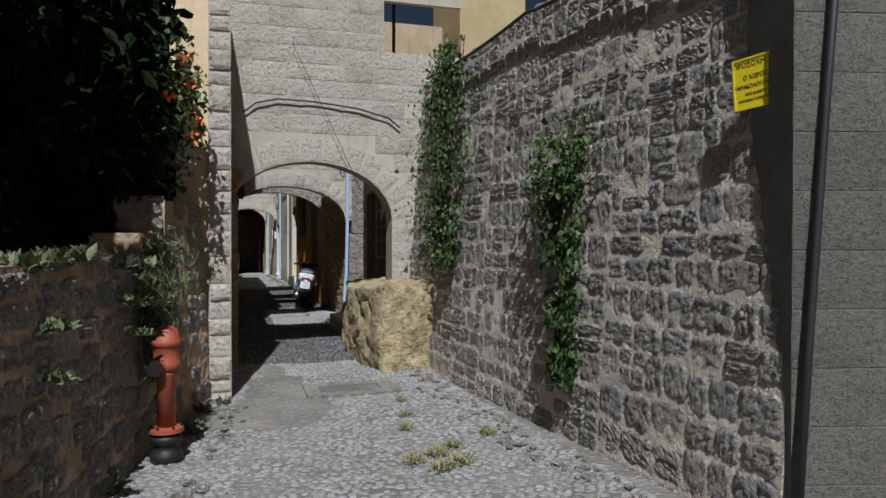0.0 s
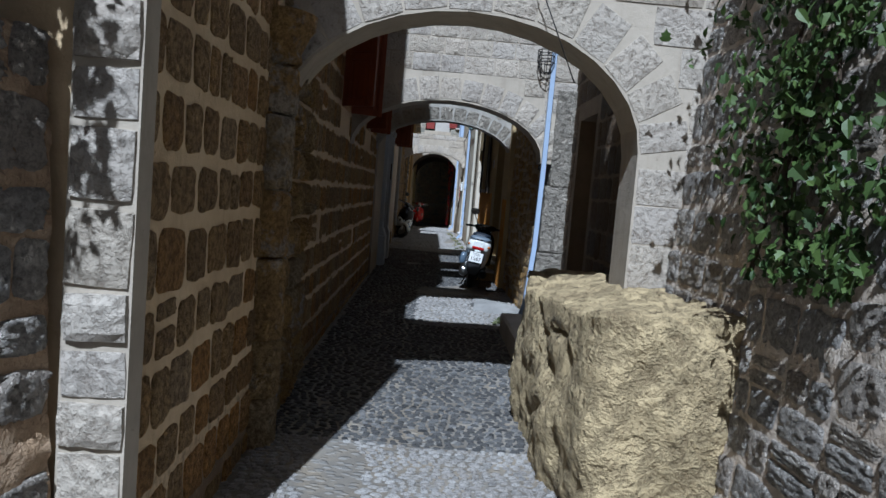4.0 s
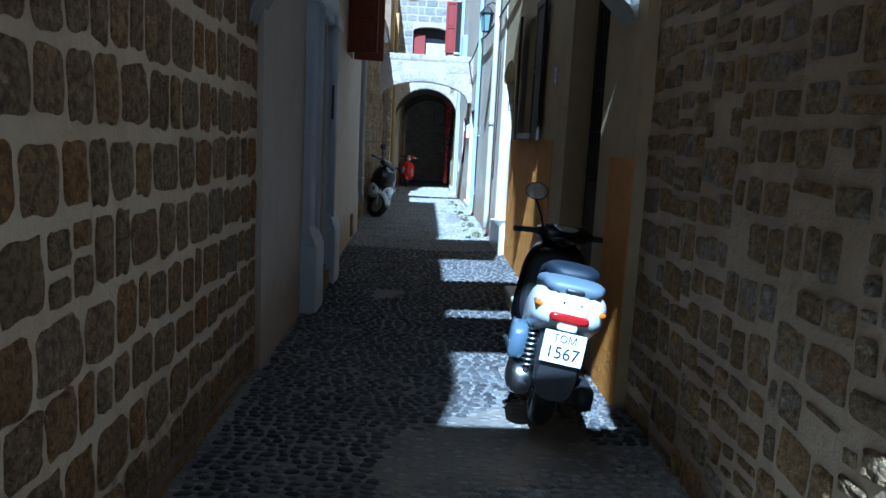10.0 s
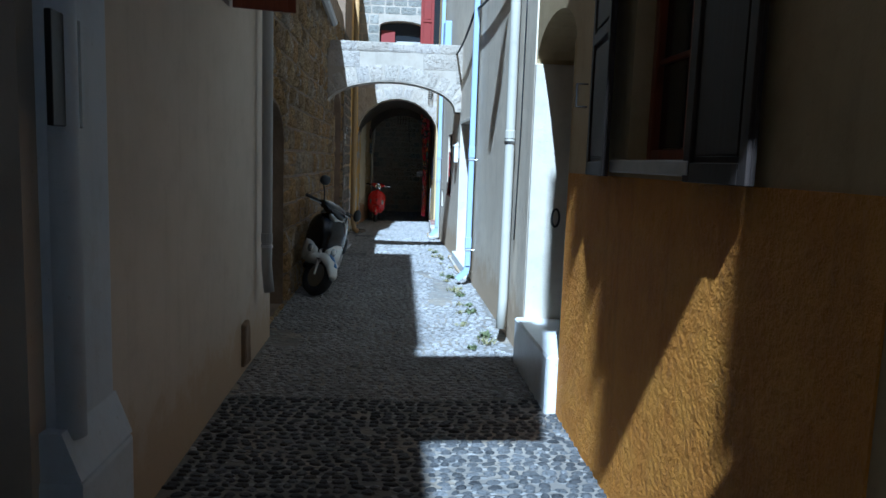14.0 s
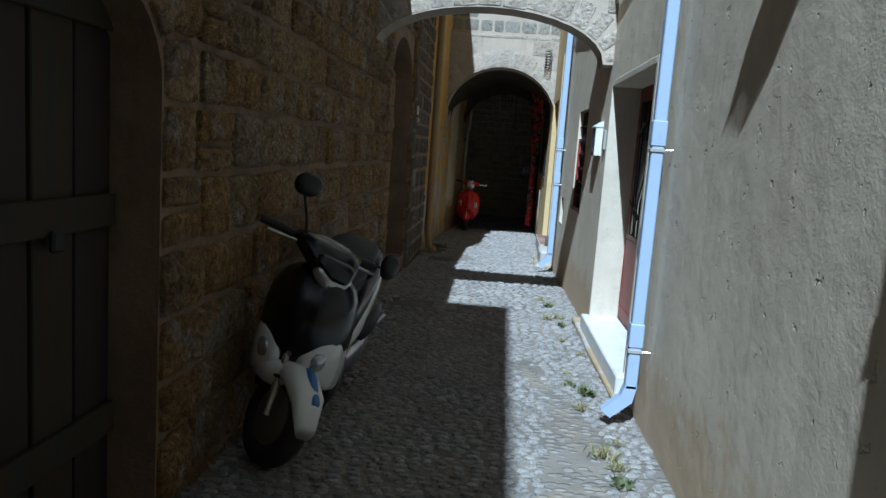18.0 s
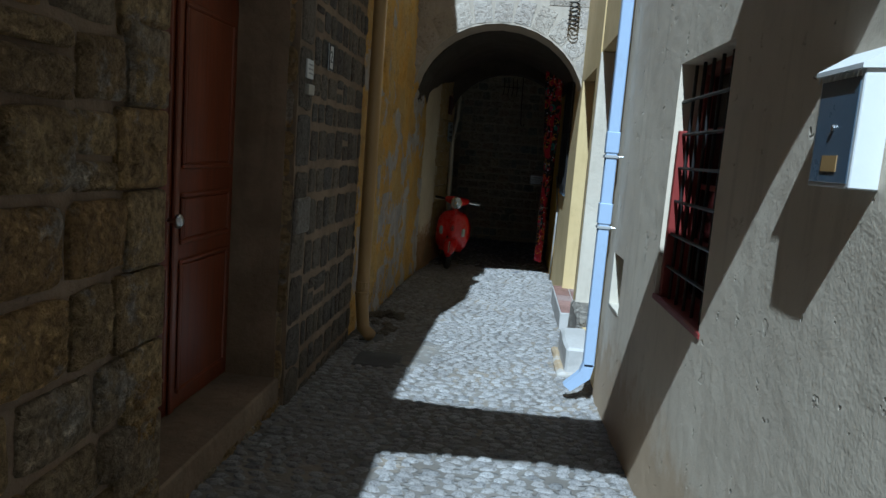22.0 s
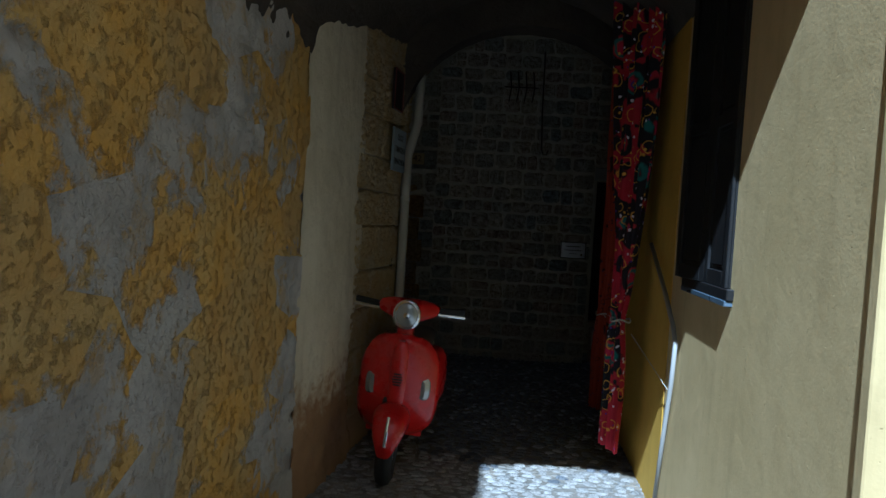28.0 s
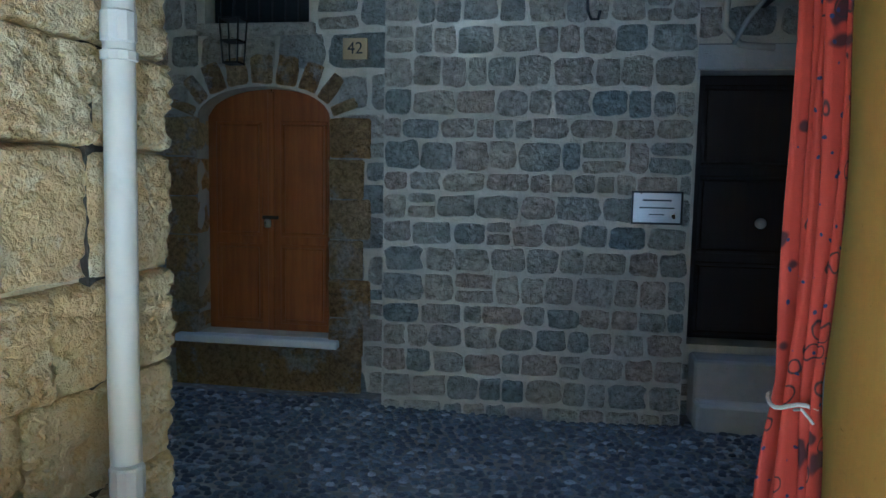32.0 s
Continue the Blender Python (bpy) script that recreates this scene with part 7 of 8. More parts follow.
for z, r in ((0.0, 0.07), (0.28, 0.11)):
    part("ring", tube([(r * math.cos(q), r * math.sin(q), z) for q in [math.pi * k / 3 for k in range(7)]], 0.008, 5), M_IRON, t)
for k in range(6):
    q = math.pi * k / 3
    part("post", tube([(0.07 * math.cos(q), 0.07 * math.sin(q), 0.0), (0.11 * math.cos(q), 0.11 * math.sin(q), 0.28)], 0.006, 5), M_IRON, t)
part("lantern_glass", lathe([(0.062, 0.005), (0.10, 0.275)], 6), M_LANTERN, t, "greenish lantern glass")
part("cap", lathe([(0.125, 0.28), (0.06, 0.36), (0.015, 0.40)], 6), M_IRON, t)
coil = [(0.06 * math.cos(q), 0.10 + 0.06 * math.sin(q), q * 0.008) for q in [k * 0.5 for k in range(90)]]
tagged(part("wall_lantern", tube(coil, 0.007, 5), M_IRON, m=w_tunnel.spot(2.18, 3.15, 0)), "coiled dark wire lantern on the house front", "lantern")

# ---- yellow house and passage ----
t = thing("doorway_lining", "cream lining of a narrow doorway", "doorway", w_right_6.spot(0.8, 0, 0), kind="structure")
part("reveal", box(1.19, 1.252, -0.32, 0.012, -0.1, 2.6, 0.005), M_CREAM, t, "cream rendered reveal")
part("pilaster", box(1.252, 1.45, -0.01, 0.012, -0.15, 3.2, 0.005), M_YELLOW, t)
part("reveal", box(-0.3, 0.0, -0.02, 0.010, -0.1, 3.2, 0.005), M_CREAM, t)
panel_door("door_right_6", "dark brown panelled door in a cream doorway", w_right_6.spot(0.8, 0, -0.28), 1.19, 0.14, 2.6, M_DOOR_BROWN, 2, ((0.04, 0.22), (0.27, 0.5), (0.56, 0.7), (0.75, 0.97)))
t = thing("door_steps", "rough grey stone doorsteps beside the downpipe", "steps", w_right_6.spot(1.0, ground_z(34.8), 0.0))
part("tread", rough_up(box(-0.50, 0.20, -0.02, 0.20, -0.06, 0.22, 0.02), 0.012, 6, 3), M_STEP, t)
part("tread", rough_up(box(0.3, 1.1, -0.25, 0.05, -0.06, 0.30, 0.02), 0.012, 6, 3), M_WHITEWASH, t)
part("footing", rough_up(box(-0.52, 0.25, 0.0, 0.25, -0.06, 0.03, 0.02), 0.02, 6, 3), M_CEMENT, t)
panel_door("door_right_7", "brown wooden door with raised panels", w_right_6.spot(2.3, 0, -0.34), 1.45, 0.08, 2.5, M_DOOR_UMBER, 2, ((0.04, 0.33), (0.42, 0.60), (0.66, 0.96)), knob=(0.62, 0.95, M_IRON))
t = thing("doorway_lining", "yellow lining of the brown door", "doorway", w_right_6.spot(2.3, 0, 0), kind="structure")
part("reveal", box(1.40, 1.452, -0.26, 0.010, -0.1, 2.5, 0.005), M_YELLOW, t)
part("edge", box(1.385, 1.40, -0.24, -0.205, 0.1, 2.0, 0.003), M_PIPE_BLUE, t, "pale blue painted door edge")
M_TILE = stone_mat("terracotta_tile", [(0.30, 0.17, 0.13), (0.36, 0.22, 0.18), (0.40, 0.34, 0.31)], pit=40, height=0.002)
t = thing("doorstep", "tiled doorstep of the brown door", "step", w_right_6.spot(2.3, ground_z(37.2), 0.0))
part("riser", box(0.0, 1.55, -0.25, 0.12, -0.06, 0.19, 0.006), M_STEP, t)
for k in range(5):
    for j in range(2):
        part("tile", box(0.02 + k * 0.305, 0.315 + k * 0.305, -0.24 + j * 0.18, -0.07 + j * 0.18, 0.19, 0.20, 0.003), M_TILE, t)
t = thing("window_right_6", "window closed with black wooden shutters", "window", w_right_6.spot(4.95, 0, 0), kind="structure")
part("frame", box(-0.05, 0.75, -0.1, 0.03, 1.11, 1.16, 0.004), M_BLACK, t)
part("frame", box(-0.05, 0.75, -0.1, 0.03, 2.66, 2.72, 0.004), M_BLACK, t)
part("sill", box(-0.04, 0.74, -0.05, 0.035, 1.085, 1.11, 0.003), M_SLATE, t, "pale blue sill edge")
shutter_leaf(t, M_BLACK, 0.35, 1.5, Matrix.Translation((0.0, 0.01, 1.16)))
shutter_leaf(t, M_BLACK, 0.35, 1.5, Matrix.Translation((0.35, 0.01, 1.16)) @ Matrix.Rotation(radians(9), 4, "Z"))
# Thin sheet that puts the passage's shade into the yellow wall's colour.
tagged(part("ochre_facing", box(0, 2.05, 0.0, 0.004, -0.5, 3.3), M_YELLOW_SHADED, m=w_right_6.spot(6.04, 0, 0.0)), "yellow wall paint in its deeper shaded tone, inside the passage", "paint", kind="structure")
downpipe("conduit", "grey corrugated cable conduit on the yellow wall", [(2.045, 39.84, ground_z(39.8)), (2.045, 39.72, 0.25), (2.045, 39.63, 0.55), (2.045, 39.60, 0.78), (2.045, 39.67, 0.86), (2.045, 39.97, 1.05), (2.045, 40.45, 1.30)], 0.013, M_PIPE_GREY)


def curtain_mat(name, base, dark, share, motifs):
    """Printed cloth: dark shapes on a coloured ground, with flowers and curls."""
    n = Nodes(name)
    warp = n.node("ShaderNodeTexNoise", out=1, i_Vector=n.pos, i_Scale=9.0, i_Detail=2.0)
    add = n.t.nodes.new("ShaderNodeVectorMath")
    add.operation = "MULTIPLY_ADD"
    n.put(add.inputs[0], warp)
    add.inputs[1].default_value = (0.07, 0.07, 0.07)
    n.put(add.inputs[2], n.pos)
    c = n.mix(n.noise(12, 4), base, tuple(v * 0.75 for v in base))
    c = n.mix(n.band(n.noise(5.5, 2, 0.5), share - 0.015, share + 0.015), c, dark)
    for scale, r0, r1, col in motifs:
        v = n.t.nodes.new("ShaderNodeTexVoronoi")
        n.put(v.inputs["Vector"], add.outputs[0])
        v.inputs["Scale"].default_value = scale
        d = v.outputs["Distance"]
        ring = n.math("MULTIPLY", n.band(d, r0 - 0.02, r0 + 0.02), n.math("SUBTRACT", 1.0, n.band(d, r1 - 0.02, r1 + 0.02)))
        c = n.mix(ring, c, col)
    return n.done(c, 0.85, n.noise(300, 2), 0.001)


M_CURTAIN = curtain_mat("embroidered_cloth", (0.50, 0.012, 0.035), (0.008, 0.006, 0.010), 0.535, [(3.4, 0.30, 0.44, (0.008, 0.006, 0.010)), (3.4, 0.20, 0.26, (0.03, 0.16, 0.14)), (3.4, 0.10, 0.18, (0.50, 0.015, 0.06)), (3.4, 0.07, 0.10, (0.11, 0.03, 0.32)), (3.4, -0.1, 0.06, (0.78, 0.42, 0.03)), (8, 0.33, 0.37, (0.74, 0.38, 0.03)), (15, -0.1, 0.16, (0.72, 0.66, 0.70)), (13, -0.1, 0.13, (0.78, 0.42, 0.04)), (19, -0.1, 0.12, (0.10, 0.03, 0.26))])
M_SCARF = curtain_mat("red_printed_scarf", (0.42, 0.045, 0.012), (0.05, 0.010, 0.010), 0.66, [(9, 0.20, 0.25, (0.03, 0.012, 0.012)), (22, -0.1, 0.15, (0.02, 0.03, 0.10))])


def make_curtain(name, label, m, w_top, w_tie, w_foot, z_top, z_tie, z_foot, material, seed, folds=7, reach=0.06):
    """Cloth gathered by a tie: a pleated sheet with thickness. m: x across, y out, z up."""
    t = thing(name, label, "curtain", m)
    nx, nz = folds * 6, 40
    bm = bmesh.new()
    grid = []
    for j in range(nz + 1):
        z = z_top + (z_foot - z_top) * j / nz
        if z > z_tie:
            f = (z - z_tie) / (z_top - z_tie)
            w = w_tie + (w_top - w_tie) * f ** 0.6
        else:
            f = (z_tie - z) / (z_tie - z_foot)
            w = w_tie + (w_foot - w_tie) * min(1.0, f * 3) ** 0.5
        row = []
        for i in range(nx + 1):
            u = i / nx - 0.5
            a = 2 * math.pi * folds * (i / nx)
            d = reach * (0.45 + 0.55 * w / w_top) * (0.6 * math.sin(a + seed) + 0.4 * math.sin(a * 0.37 + z * 2.0 + seed)) + 0.02 * noise.noise(Vector((u * 3, z * 2, seed)))
            row.append(bm.verts.new((u * w + 0.03 * math.sin(z * 1.7 + seed), d, z)))
        grid.append(row)
    for j in range(nz):
        for i in range(nx):
            bm.faces.new((grid[j][i], grid[j][i + 1], grid[j + 1][i + 1], grid[j + 1][i]))
    cloth = part("cloth", bm, material, t, smooth=True)
    solid = cloth.modifiers.new("thickness", "SOLIDIFY")
    solid.thickness = 0.003
    part("tie", tube([(w_tie * 0.62 * math.cos(q), (reach + 0.015) * math.sin(q), z_tie + 0.01 * math.sin(3 * q)) for q in [2 * math.pi * k / 20 for k in range(21)]], 0.006, 6), M_PIPE_WHITE, t, "pale cord tie")
    part("tie_end", tube([(-w_tie * 0.6, 0.06, z_tie), (-w_tie * 0.6 - 0.05, 0.09, z_tie + 0.02), (-w_tie * 0.6 - 0.08, 0.08, z_tie - 0.01)], 0.004, 5), M_PIPE_WHITE, t)
    return t


make_curtain("curtain", "embroidered red and black floral curtain tied with cord", pose(1.89, 40.50, 0, 0, 0, 112), 0.62, 0.10, 0.24, 3.0, 0.78, -0.10, M_CURTAIN, 1.0, 6, 0.05)
make_curtain("curtain", "hanging red printed scarf at the passage end", pose(1.95, 41.80, 0, 0, 0, 120), 0.15, 0.10, 0.17, 3.0, 0.66, -0.15, M_SCARF, 2.3, 4, 0.05)
cable("tie_string", "thin string from the curtain tie to the wall", [(1.93, 40.3, 0.72), (2.055, 39.75, 0.5)], 0.0025, 0.0, M_PIPE_WHITE)

downpipe("downpipe", "cream downpipe with an elbow at the passage corner", [(0.36, 41.22, ground_z(41.2)), (0.33, 41.24, 0.3), (0.265, 41.33, 0.75), (0.265, 41.35, 1.86), (0.31, 41.50, 2.15), (0.32, 41.53, 2.9)], 0.037, M_PIPE_WHITE, (1.52, 0.45), M_PIPE_WHITE)
t = plate("street_sign", "grey-blue stone street name sign on the passage wall", "sign", w_left_6.spot(1.70, 1.88, 0.07), 0.36, 0.32, 0.02, plaster_mat("grey_blue_slate", (0.25, 0.29, 0.30), (0.30, 0.34, 0.35), scale=3, height=0.002, streak=0.0))
for text, z in (("ΟΔΟΣ", 0.09), ("ΤΙΜΑΧΙΔΑ", 0.0), ("TIMACHIDA", -0.09)):
    lettering("lettering", text, 0.062, M_INK, t, Matrix.Translation((0, 0.0205, z)))
plate("notice_board", "small dark notice high on the passage wall", "sign", w_left_6.spot(1.62, 2.32, 0.06), 0.26, 0.30, 0.02, M_BLACK, M_RED)

# ---- cross street ----
t = thing("door_surround", "chamfered dressed stone round the arched door", "door frame", w_far_1.spot(4.78, 0, 0), kind="structure")
for k in range(6):
    for a, b in ((-0.24 - (k % 2) * 0.05, 0.0), (0.97, 1.21 + (k % 2) * 0.05)):
        part("jamb_stone", rough_up(box(a, b, -0.2, 0.03, 0.0 + k * 0.275 + 0.004, 0.275 + k * 0.275 - 0.004, 0.012), 0.012, 7, 2, k), M_OLD, t)
part("sill", box(-0.14, 1.05, -0.22, 0.10, 0.07, 0.125, 0.008), M_MARBLE, t, "white marble sill")
part("footing", rough_up(box(-0.16, 1.2, 0.0, 0.06, -0.30, 0.07, 0.01), 0.02, 6, 4), M_OLD, t, "rough stone footing")
t = panel_door("door_far_1", "brown double door with an arched head", w_far_1.spot(4.78, 0, -0.16), 0.97, 0.13, 1.86, M_DOOR_FAR, 2, ((0.05, 0.40), (0.47, 0.98)), rise=0.22)
part("padlock", box(0.44, 0.49, 0.02, 0.045, 0.88, 0.94, 0.01), M_STEEL, t, "small steel padlock")
part("hasp", box(0.42, 0.54, 0.012, 0.024, 0.94, 0.965, 0.003), M_IRON, t)
t = plate("house_number", "ochre tile with a painted house number", "sign", w_far_1.spot(5.93, 2.10, 0.02), 0.17, 0.14, 0.012, M_OCHRE_PALE)
lettering("lettering", "42", 0.11, M_INK, t, Matrix.Translation((0, 0.0125, 0)))
t = thing("window_far_1", "barred window above the arched door", "window", w_far_1.spot(4.85, 0, -0.1), kind="structure")
part("glass", box(0, 0.75, -0.06, -0.05, 2.28, 3.3), M_GLASS_DARK, t)
part("sill", rough_up(box(-0.05, 0.8, -0.05, 0.14, 2.2, 2.28, 0.01), 0.006, 6, 1), M_BLUESTONE, t)
window_bars(t, 0.75, 2.28, 3.3, 7, 2, M_IRON, 0.04)
t = thing("wall_lantern", "square black iron lantern hanging on the wall", "lantern", w_far_1.spot(5.16, 2.12, 0.22))
for a in (-0.05, 0.05):
    for b in (-0.05, 0.05):
        part("post", tube([(a, b, -0.14), (a * 1.3, b * 1.3, 0.14)], 0.006, 5), M_IRON, t)
for z, k in ((-0.14, 0.055), (0.0, 0.062), (0.14, 0.07)):
    part("ring", box(-k, k, -k, k, z - 0.006, z + 0.006), M_IRON, t)
part("bracket", tube([(0, -0.22, 0.35), (0, -0.05, 0.38), (0, 0, 0.14)], 0.010, 6), M_IRON, t)
t = plate("info_plaque", "steel plaque with engraved lines beside the dark door", "sign", w_far_2.spot(1.68, 1.10, 0.024), 0.30, 0.20, 0.010, M_STEEL, M_IRON)
bars(t, [(0.045, -0.28, 0.28, 0.010), (0.0, -0.34, 0.34, 0.008), (-0.04, -0.15, 0.15, 0.006)], 0.30, M_INK, 0.0102)
t = plate("info_plaque", "pale blue notice beside the arched door", "sign", w_far_1.spot(4.42, 1.12, 0.022), 0.26, 0.26, 0.008, M_PAPER)
bars(t, [(0.08 - k * 0.03, -0.4, 0.4, 0.010) for k in range(6)], 0.26, M_SLATE, 0.0082)
panel_door("door_far_2", "dark brown door in the stone house front", w_far_3.spot(0.06, 0, -0.22), 0.89, 0.18, 1.95, M_DOOR_DARK, 1, ((0.05, 0.3), (0.36, 0.62), (0.68, 0.95)), knob=(0.45, 1.0, M_STEEL))
t = thing("doorstep", "pale stone doorsteps of the dark door", "steps", w_far_3.spot(0.5, ground_z(44.3), 0.0))
part("tread", rough_up(box(-0.42, 0.75, -0.2, 0.20, -0.05, 0.40, 0.015), 0.006, 6, 2), M_STEP, t)
part("tread", rough_up(box(-0.42, 0.85, 0.18, 0.34, -0.05, 0.15, 0.015), 0.006, 6, 2), M_STEP, t)
t = thing("door_lintel", "plain stone lintel over the dark door", "lintel", w_far_3.spot(0.06, 1.95, 0.0), kind="structure")
part("lintel", rough_up(box(-0.05, 1.1, -0.2, 0.03, 0.005, 0.16, 0.01), 0.005, 6, 1), M_STEP, t)
t = thing("air_conditioner", "white air-conditioner unit with hoses on the wall", "air conditioner", w_far_3.spot(0.68, 2.35, 0.0))
part("casing", box(-0.36, 0.36, 0.08, 0.38, 0.0, 0.52, 0.02), M_PIPE_WHITE, t)
part("fan_grille", lathe([(0.20, 0.38), (0.20, 0.39), (0.06, 0.395), (0.05, 0.38)], 20, axis="Y", at=(-0.08, 0, 0.26)), M_PIPE_GREY, t)
part("bracket", box(-0.30, -0.26, 0.0, 0.36, -0.03, 0.0), M_IRON, t)
part("bracket", box(0.26, 0.30, 0.0, 0.36, -0.03, 0.0), M_IRON, t)
part("hose", tube([(-0.36, 0.2, 0.25), (-0.50, 0.12, 0.1), (-0.50, 0.05, -0.15), (-0.40, 0.03, -0.25), (-0.2, 0.03, -0.27)], 0.022, 8), M_PIPE_WHITE, t, smooth=True)
part("hose", tube([(-0.30, 0.2, 0.0), (-0.38, 0.08, -0.12), (-0.44, 0.04, -0.25)], 0.014, 8), M_PIPE_GREY, t, smooth=True)
t = thing("wall_hook", "black cable with a bent hook end on the stone front", "hook", w_far_2.spot(1.2, 2.2, 0.0))
part("wire", tube([(0.0, 0.04, 1.2), (0.01, 0.04, 0.5), (0.03, 0.05, 0.05), (0.05, 0.06, 0.0), (0.09, 0.06, 0.0), (0.10, 0.06, 0.05)], 0.009, 6), M_IRON, t)
t = thing("wall_lantern", "scrolled iron bracket on the stone front", "bracket", w_far_2.spot(0.95, 2.85, 0.0))
for k in range(4):
    part("scroll", tube([(-0.14 + k * 0.09, 0.05, 0.3), (-0.12 + k * 0.09, 0.12, 0.1), (-0.14 + k * 0.09, 0.05, -0.05)], 0.008, 6), M_IRON, t)
part("bar", tube([(-0.2, 0.06, 0.12), (0.2, 0.06, 0.12)], 0.008, 6), M_IRON, t)

# ---- stones of the walls ----
def voussoirs(wall, hole, name, meshes, count, depth, proud, seed):
    """Wedge stones round an arched head."""
    r = random.Random(seed)
    w, mid, spring, rise = (hole[1] - hole[0]) / 2, (hole[0] + hole[1]) / 2, hole[3] - hole[4], hole[4]
    out = []
    for k in range(count):
        q = math.pi * (k + 0.5) / count
        nx, nz = math.cos(q) / w, math.sin(q) / rise
        ln = math.hypot(nx, nz)
        nx, nz = nx / ln, nz / ln
        s, z = mid + w * math.cos(q) + nx * (depth / 2 + 0.015), spring + rise * math.sin(q) + nz * (depth / 2 + 0.015)
        arc = math.pi / count * math.hypot(w * math.sin(q), rise * math.cos(q))
        m = wall.spot(s, z) @ Matrix.Rotation(math.atan2(nx, nz), 4, "Y") @ Matrix.Diagonal((arc * 1.02 - 0.012, r.uniform(*proud), depth * r.uniform(0.92, 1.05), 1))
        out.append((0, m, r.choice(meshes)))
    place_pieces(wall.ob, name, out)


def arch_wall(wall, meshes, name, rows, widths, gap, proud, seed, depth=0.26, count=17, x0=None, x1=None, zmax=None):
    hole = wall.holes[0]
    keep = [hole]
    if hole[4]:
        d = depth + 0.02
        steps = 6
        w, mid, spring = (hole[1] - hole[0]) / 2 + d, (hole[0] + hole[1]) / 2, hole[3] - hole[4]
        keep = [(hole[0] - 0.01, hole[1] + 0.01, hole[2], spring)]
        for k in range(steps):
            qa, qb = math.pi / 2 * k / steps, math.pi / 2 * (k + 1) / steps
            c = w * math.cos((qa + qb) / 2)
            keep.append((mid - c, mid + c, spring + (hole[4] + d) * math.sin(qa), spring + (hole[4] + d) * math.sin(qb)))
    wall.stones(name, meshes, x0 or 0.0, x1 or wall.length, max(wall.z0, -0.3), zmax or wall.z1, rows, widths, gap, proud, seed, holes=keep)
    voussoirs(wall, hole, "voussoir", meshes, count, depth, proud, seed + 1)


strips(w_garden, "rubble", S_RUBBLE, 2.0, w_garden.length, -0.25, 1.4, (0.12, 0.26), (0.11, 0.34), 0.008, (0.014, 0.026), 11, 0.45, 300, jitter=0.6, nearz=0.8, split=0.12, skip=0.03)
strips(w_garden_mid, "rubble", S_RUBBLE, 0.0, w_garden_mid.length, -0.25, 1.62, (0.12, 0.28), (0.12, 0.36), 0.008, (0.014, 0.026), 47, 0.5, 60, jitter=0.6, split=0.12, skip=0.03)
strips(w_garden_high, "rubble", S_RUBBLE, 0.0, w_garden_high.length, -0.25, 1.92, (0.12, 0.28), (0.12, 0.36), 0.008, (0.014, 0.026), 12, 0.5, 200, jitter=0.6, split=0.12, skip=0.3)
w_garden_end.stones("rubble", S_RUBBLE, 0.0, 0.42, 1.2, 1.90, (0.12, 0.2), (0.12, 0.3), 0.012, (0.02, 0.05), 42, jitter=0.4)
strips(w_right_1, "rubble", S_RUBBLE, 0.0, w_right_1.length, -0.35, 3.78, (0.14, 0.30), (0.14, 0.40), 0.008, (0.011, 0.019), 13, 0.9, 420, jitter=0.3, nearz=1.4, split=0.15, skip=0.03)
w_block.stones("grey_block", S_BLOCK, 0.0, 5.0, -0.35, 4.5, (0.30, 0.301), (0.5, 0.62), 0.008, (0.006, 0.010), 14, limit=120)
w_left_1.stones("block", S_BROWN, 0.02, 1.9, -0.35, 4.8, (0.22, 0.30), (0.16, 0.32), 0.024, (0.008, 0.02), 15, jitter=0.35, split=0.08)
w_left_1.stones("old_block", S_OLD, 2.1, 3.3, -0.35, 3.6, (0.20, 0.34), (0.18, 0.36), 0.003, (0.03, 0.08), 16, jitter=0.4, split=0.1)
w_left_2.stones("block", S_BROWN, 0.05, w_left_2.length, -0.3, 4.2, (0.20, 0.30), (0.11, 0.30), 0.014, (0.005, 0.012), 17, limit=420, jitter=0.5, margin=0.06, split=0.05, skip=0.01)
w_left_4.stones("old_block", S_OLD, 0.0, w_left_4.length, -0.2, 3.95, (0.20, 0.30), (0.18, 0.40), 0.014, (0.015, 0.05), 18, limit=320, jitter=0.2, margin=0.0, split=0.1)
w_left_4b.stones("dark_block", S_DARK, 0.3, w_left_4b.length, -0.25, 4.0, (0.16, 0.28), (0.11, 0.30), 0.026, (0.008, 0.018), 19, jitter=0.35, split=0.1)
w_left_4b.stones("dark_block", S_DARK, 0.0, 0.28, -0.25, 4.0, (0.28, 0.40), (0.27, 0.28), 0.014, (0.012, 0.022), 20)
w_left_6.stones("hewn_block", S_CREAM, 0.85, w_left_6.length + 0.02, 0.0, 3.3, (0.22, 0.32), (0.30, 0.60), 0.003, (0.034, 0.044), 21, jitter=0.12)
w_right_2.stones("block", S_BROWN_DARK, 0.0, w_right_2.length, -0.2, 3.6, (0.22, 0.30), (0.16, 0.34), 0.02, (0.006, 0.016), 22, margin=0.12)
strips(w_right_3, "rubble_block", S_OLD, 0.0, w_right_3.length, -0.3, 3.6, (0.12, 0.23), (0.10, 0.26), 0.026, (0.006, 0.018), 23, 0.45, 200, jitter=0.7, split=0.12, skip=0.05)
arch_wall(w_arch_1, S_FACADE, "ashlar", (0.22, 0.29), (0.34, 0.68), 0.010, (0.006, 0.014), 24, depth=0.30, count=13, zmax=4.2)
arch_wall(w_arch_2, S_FACADE, "ashlar", (0.16, 0.24), (0.22, 0.45), 0.012, (0.006, 0.018), 25, depth=0.26, count=15)
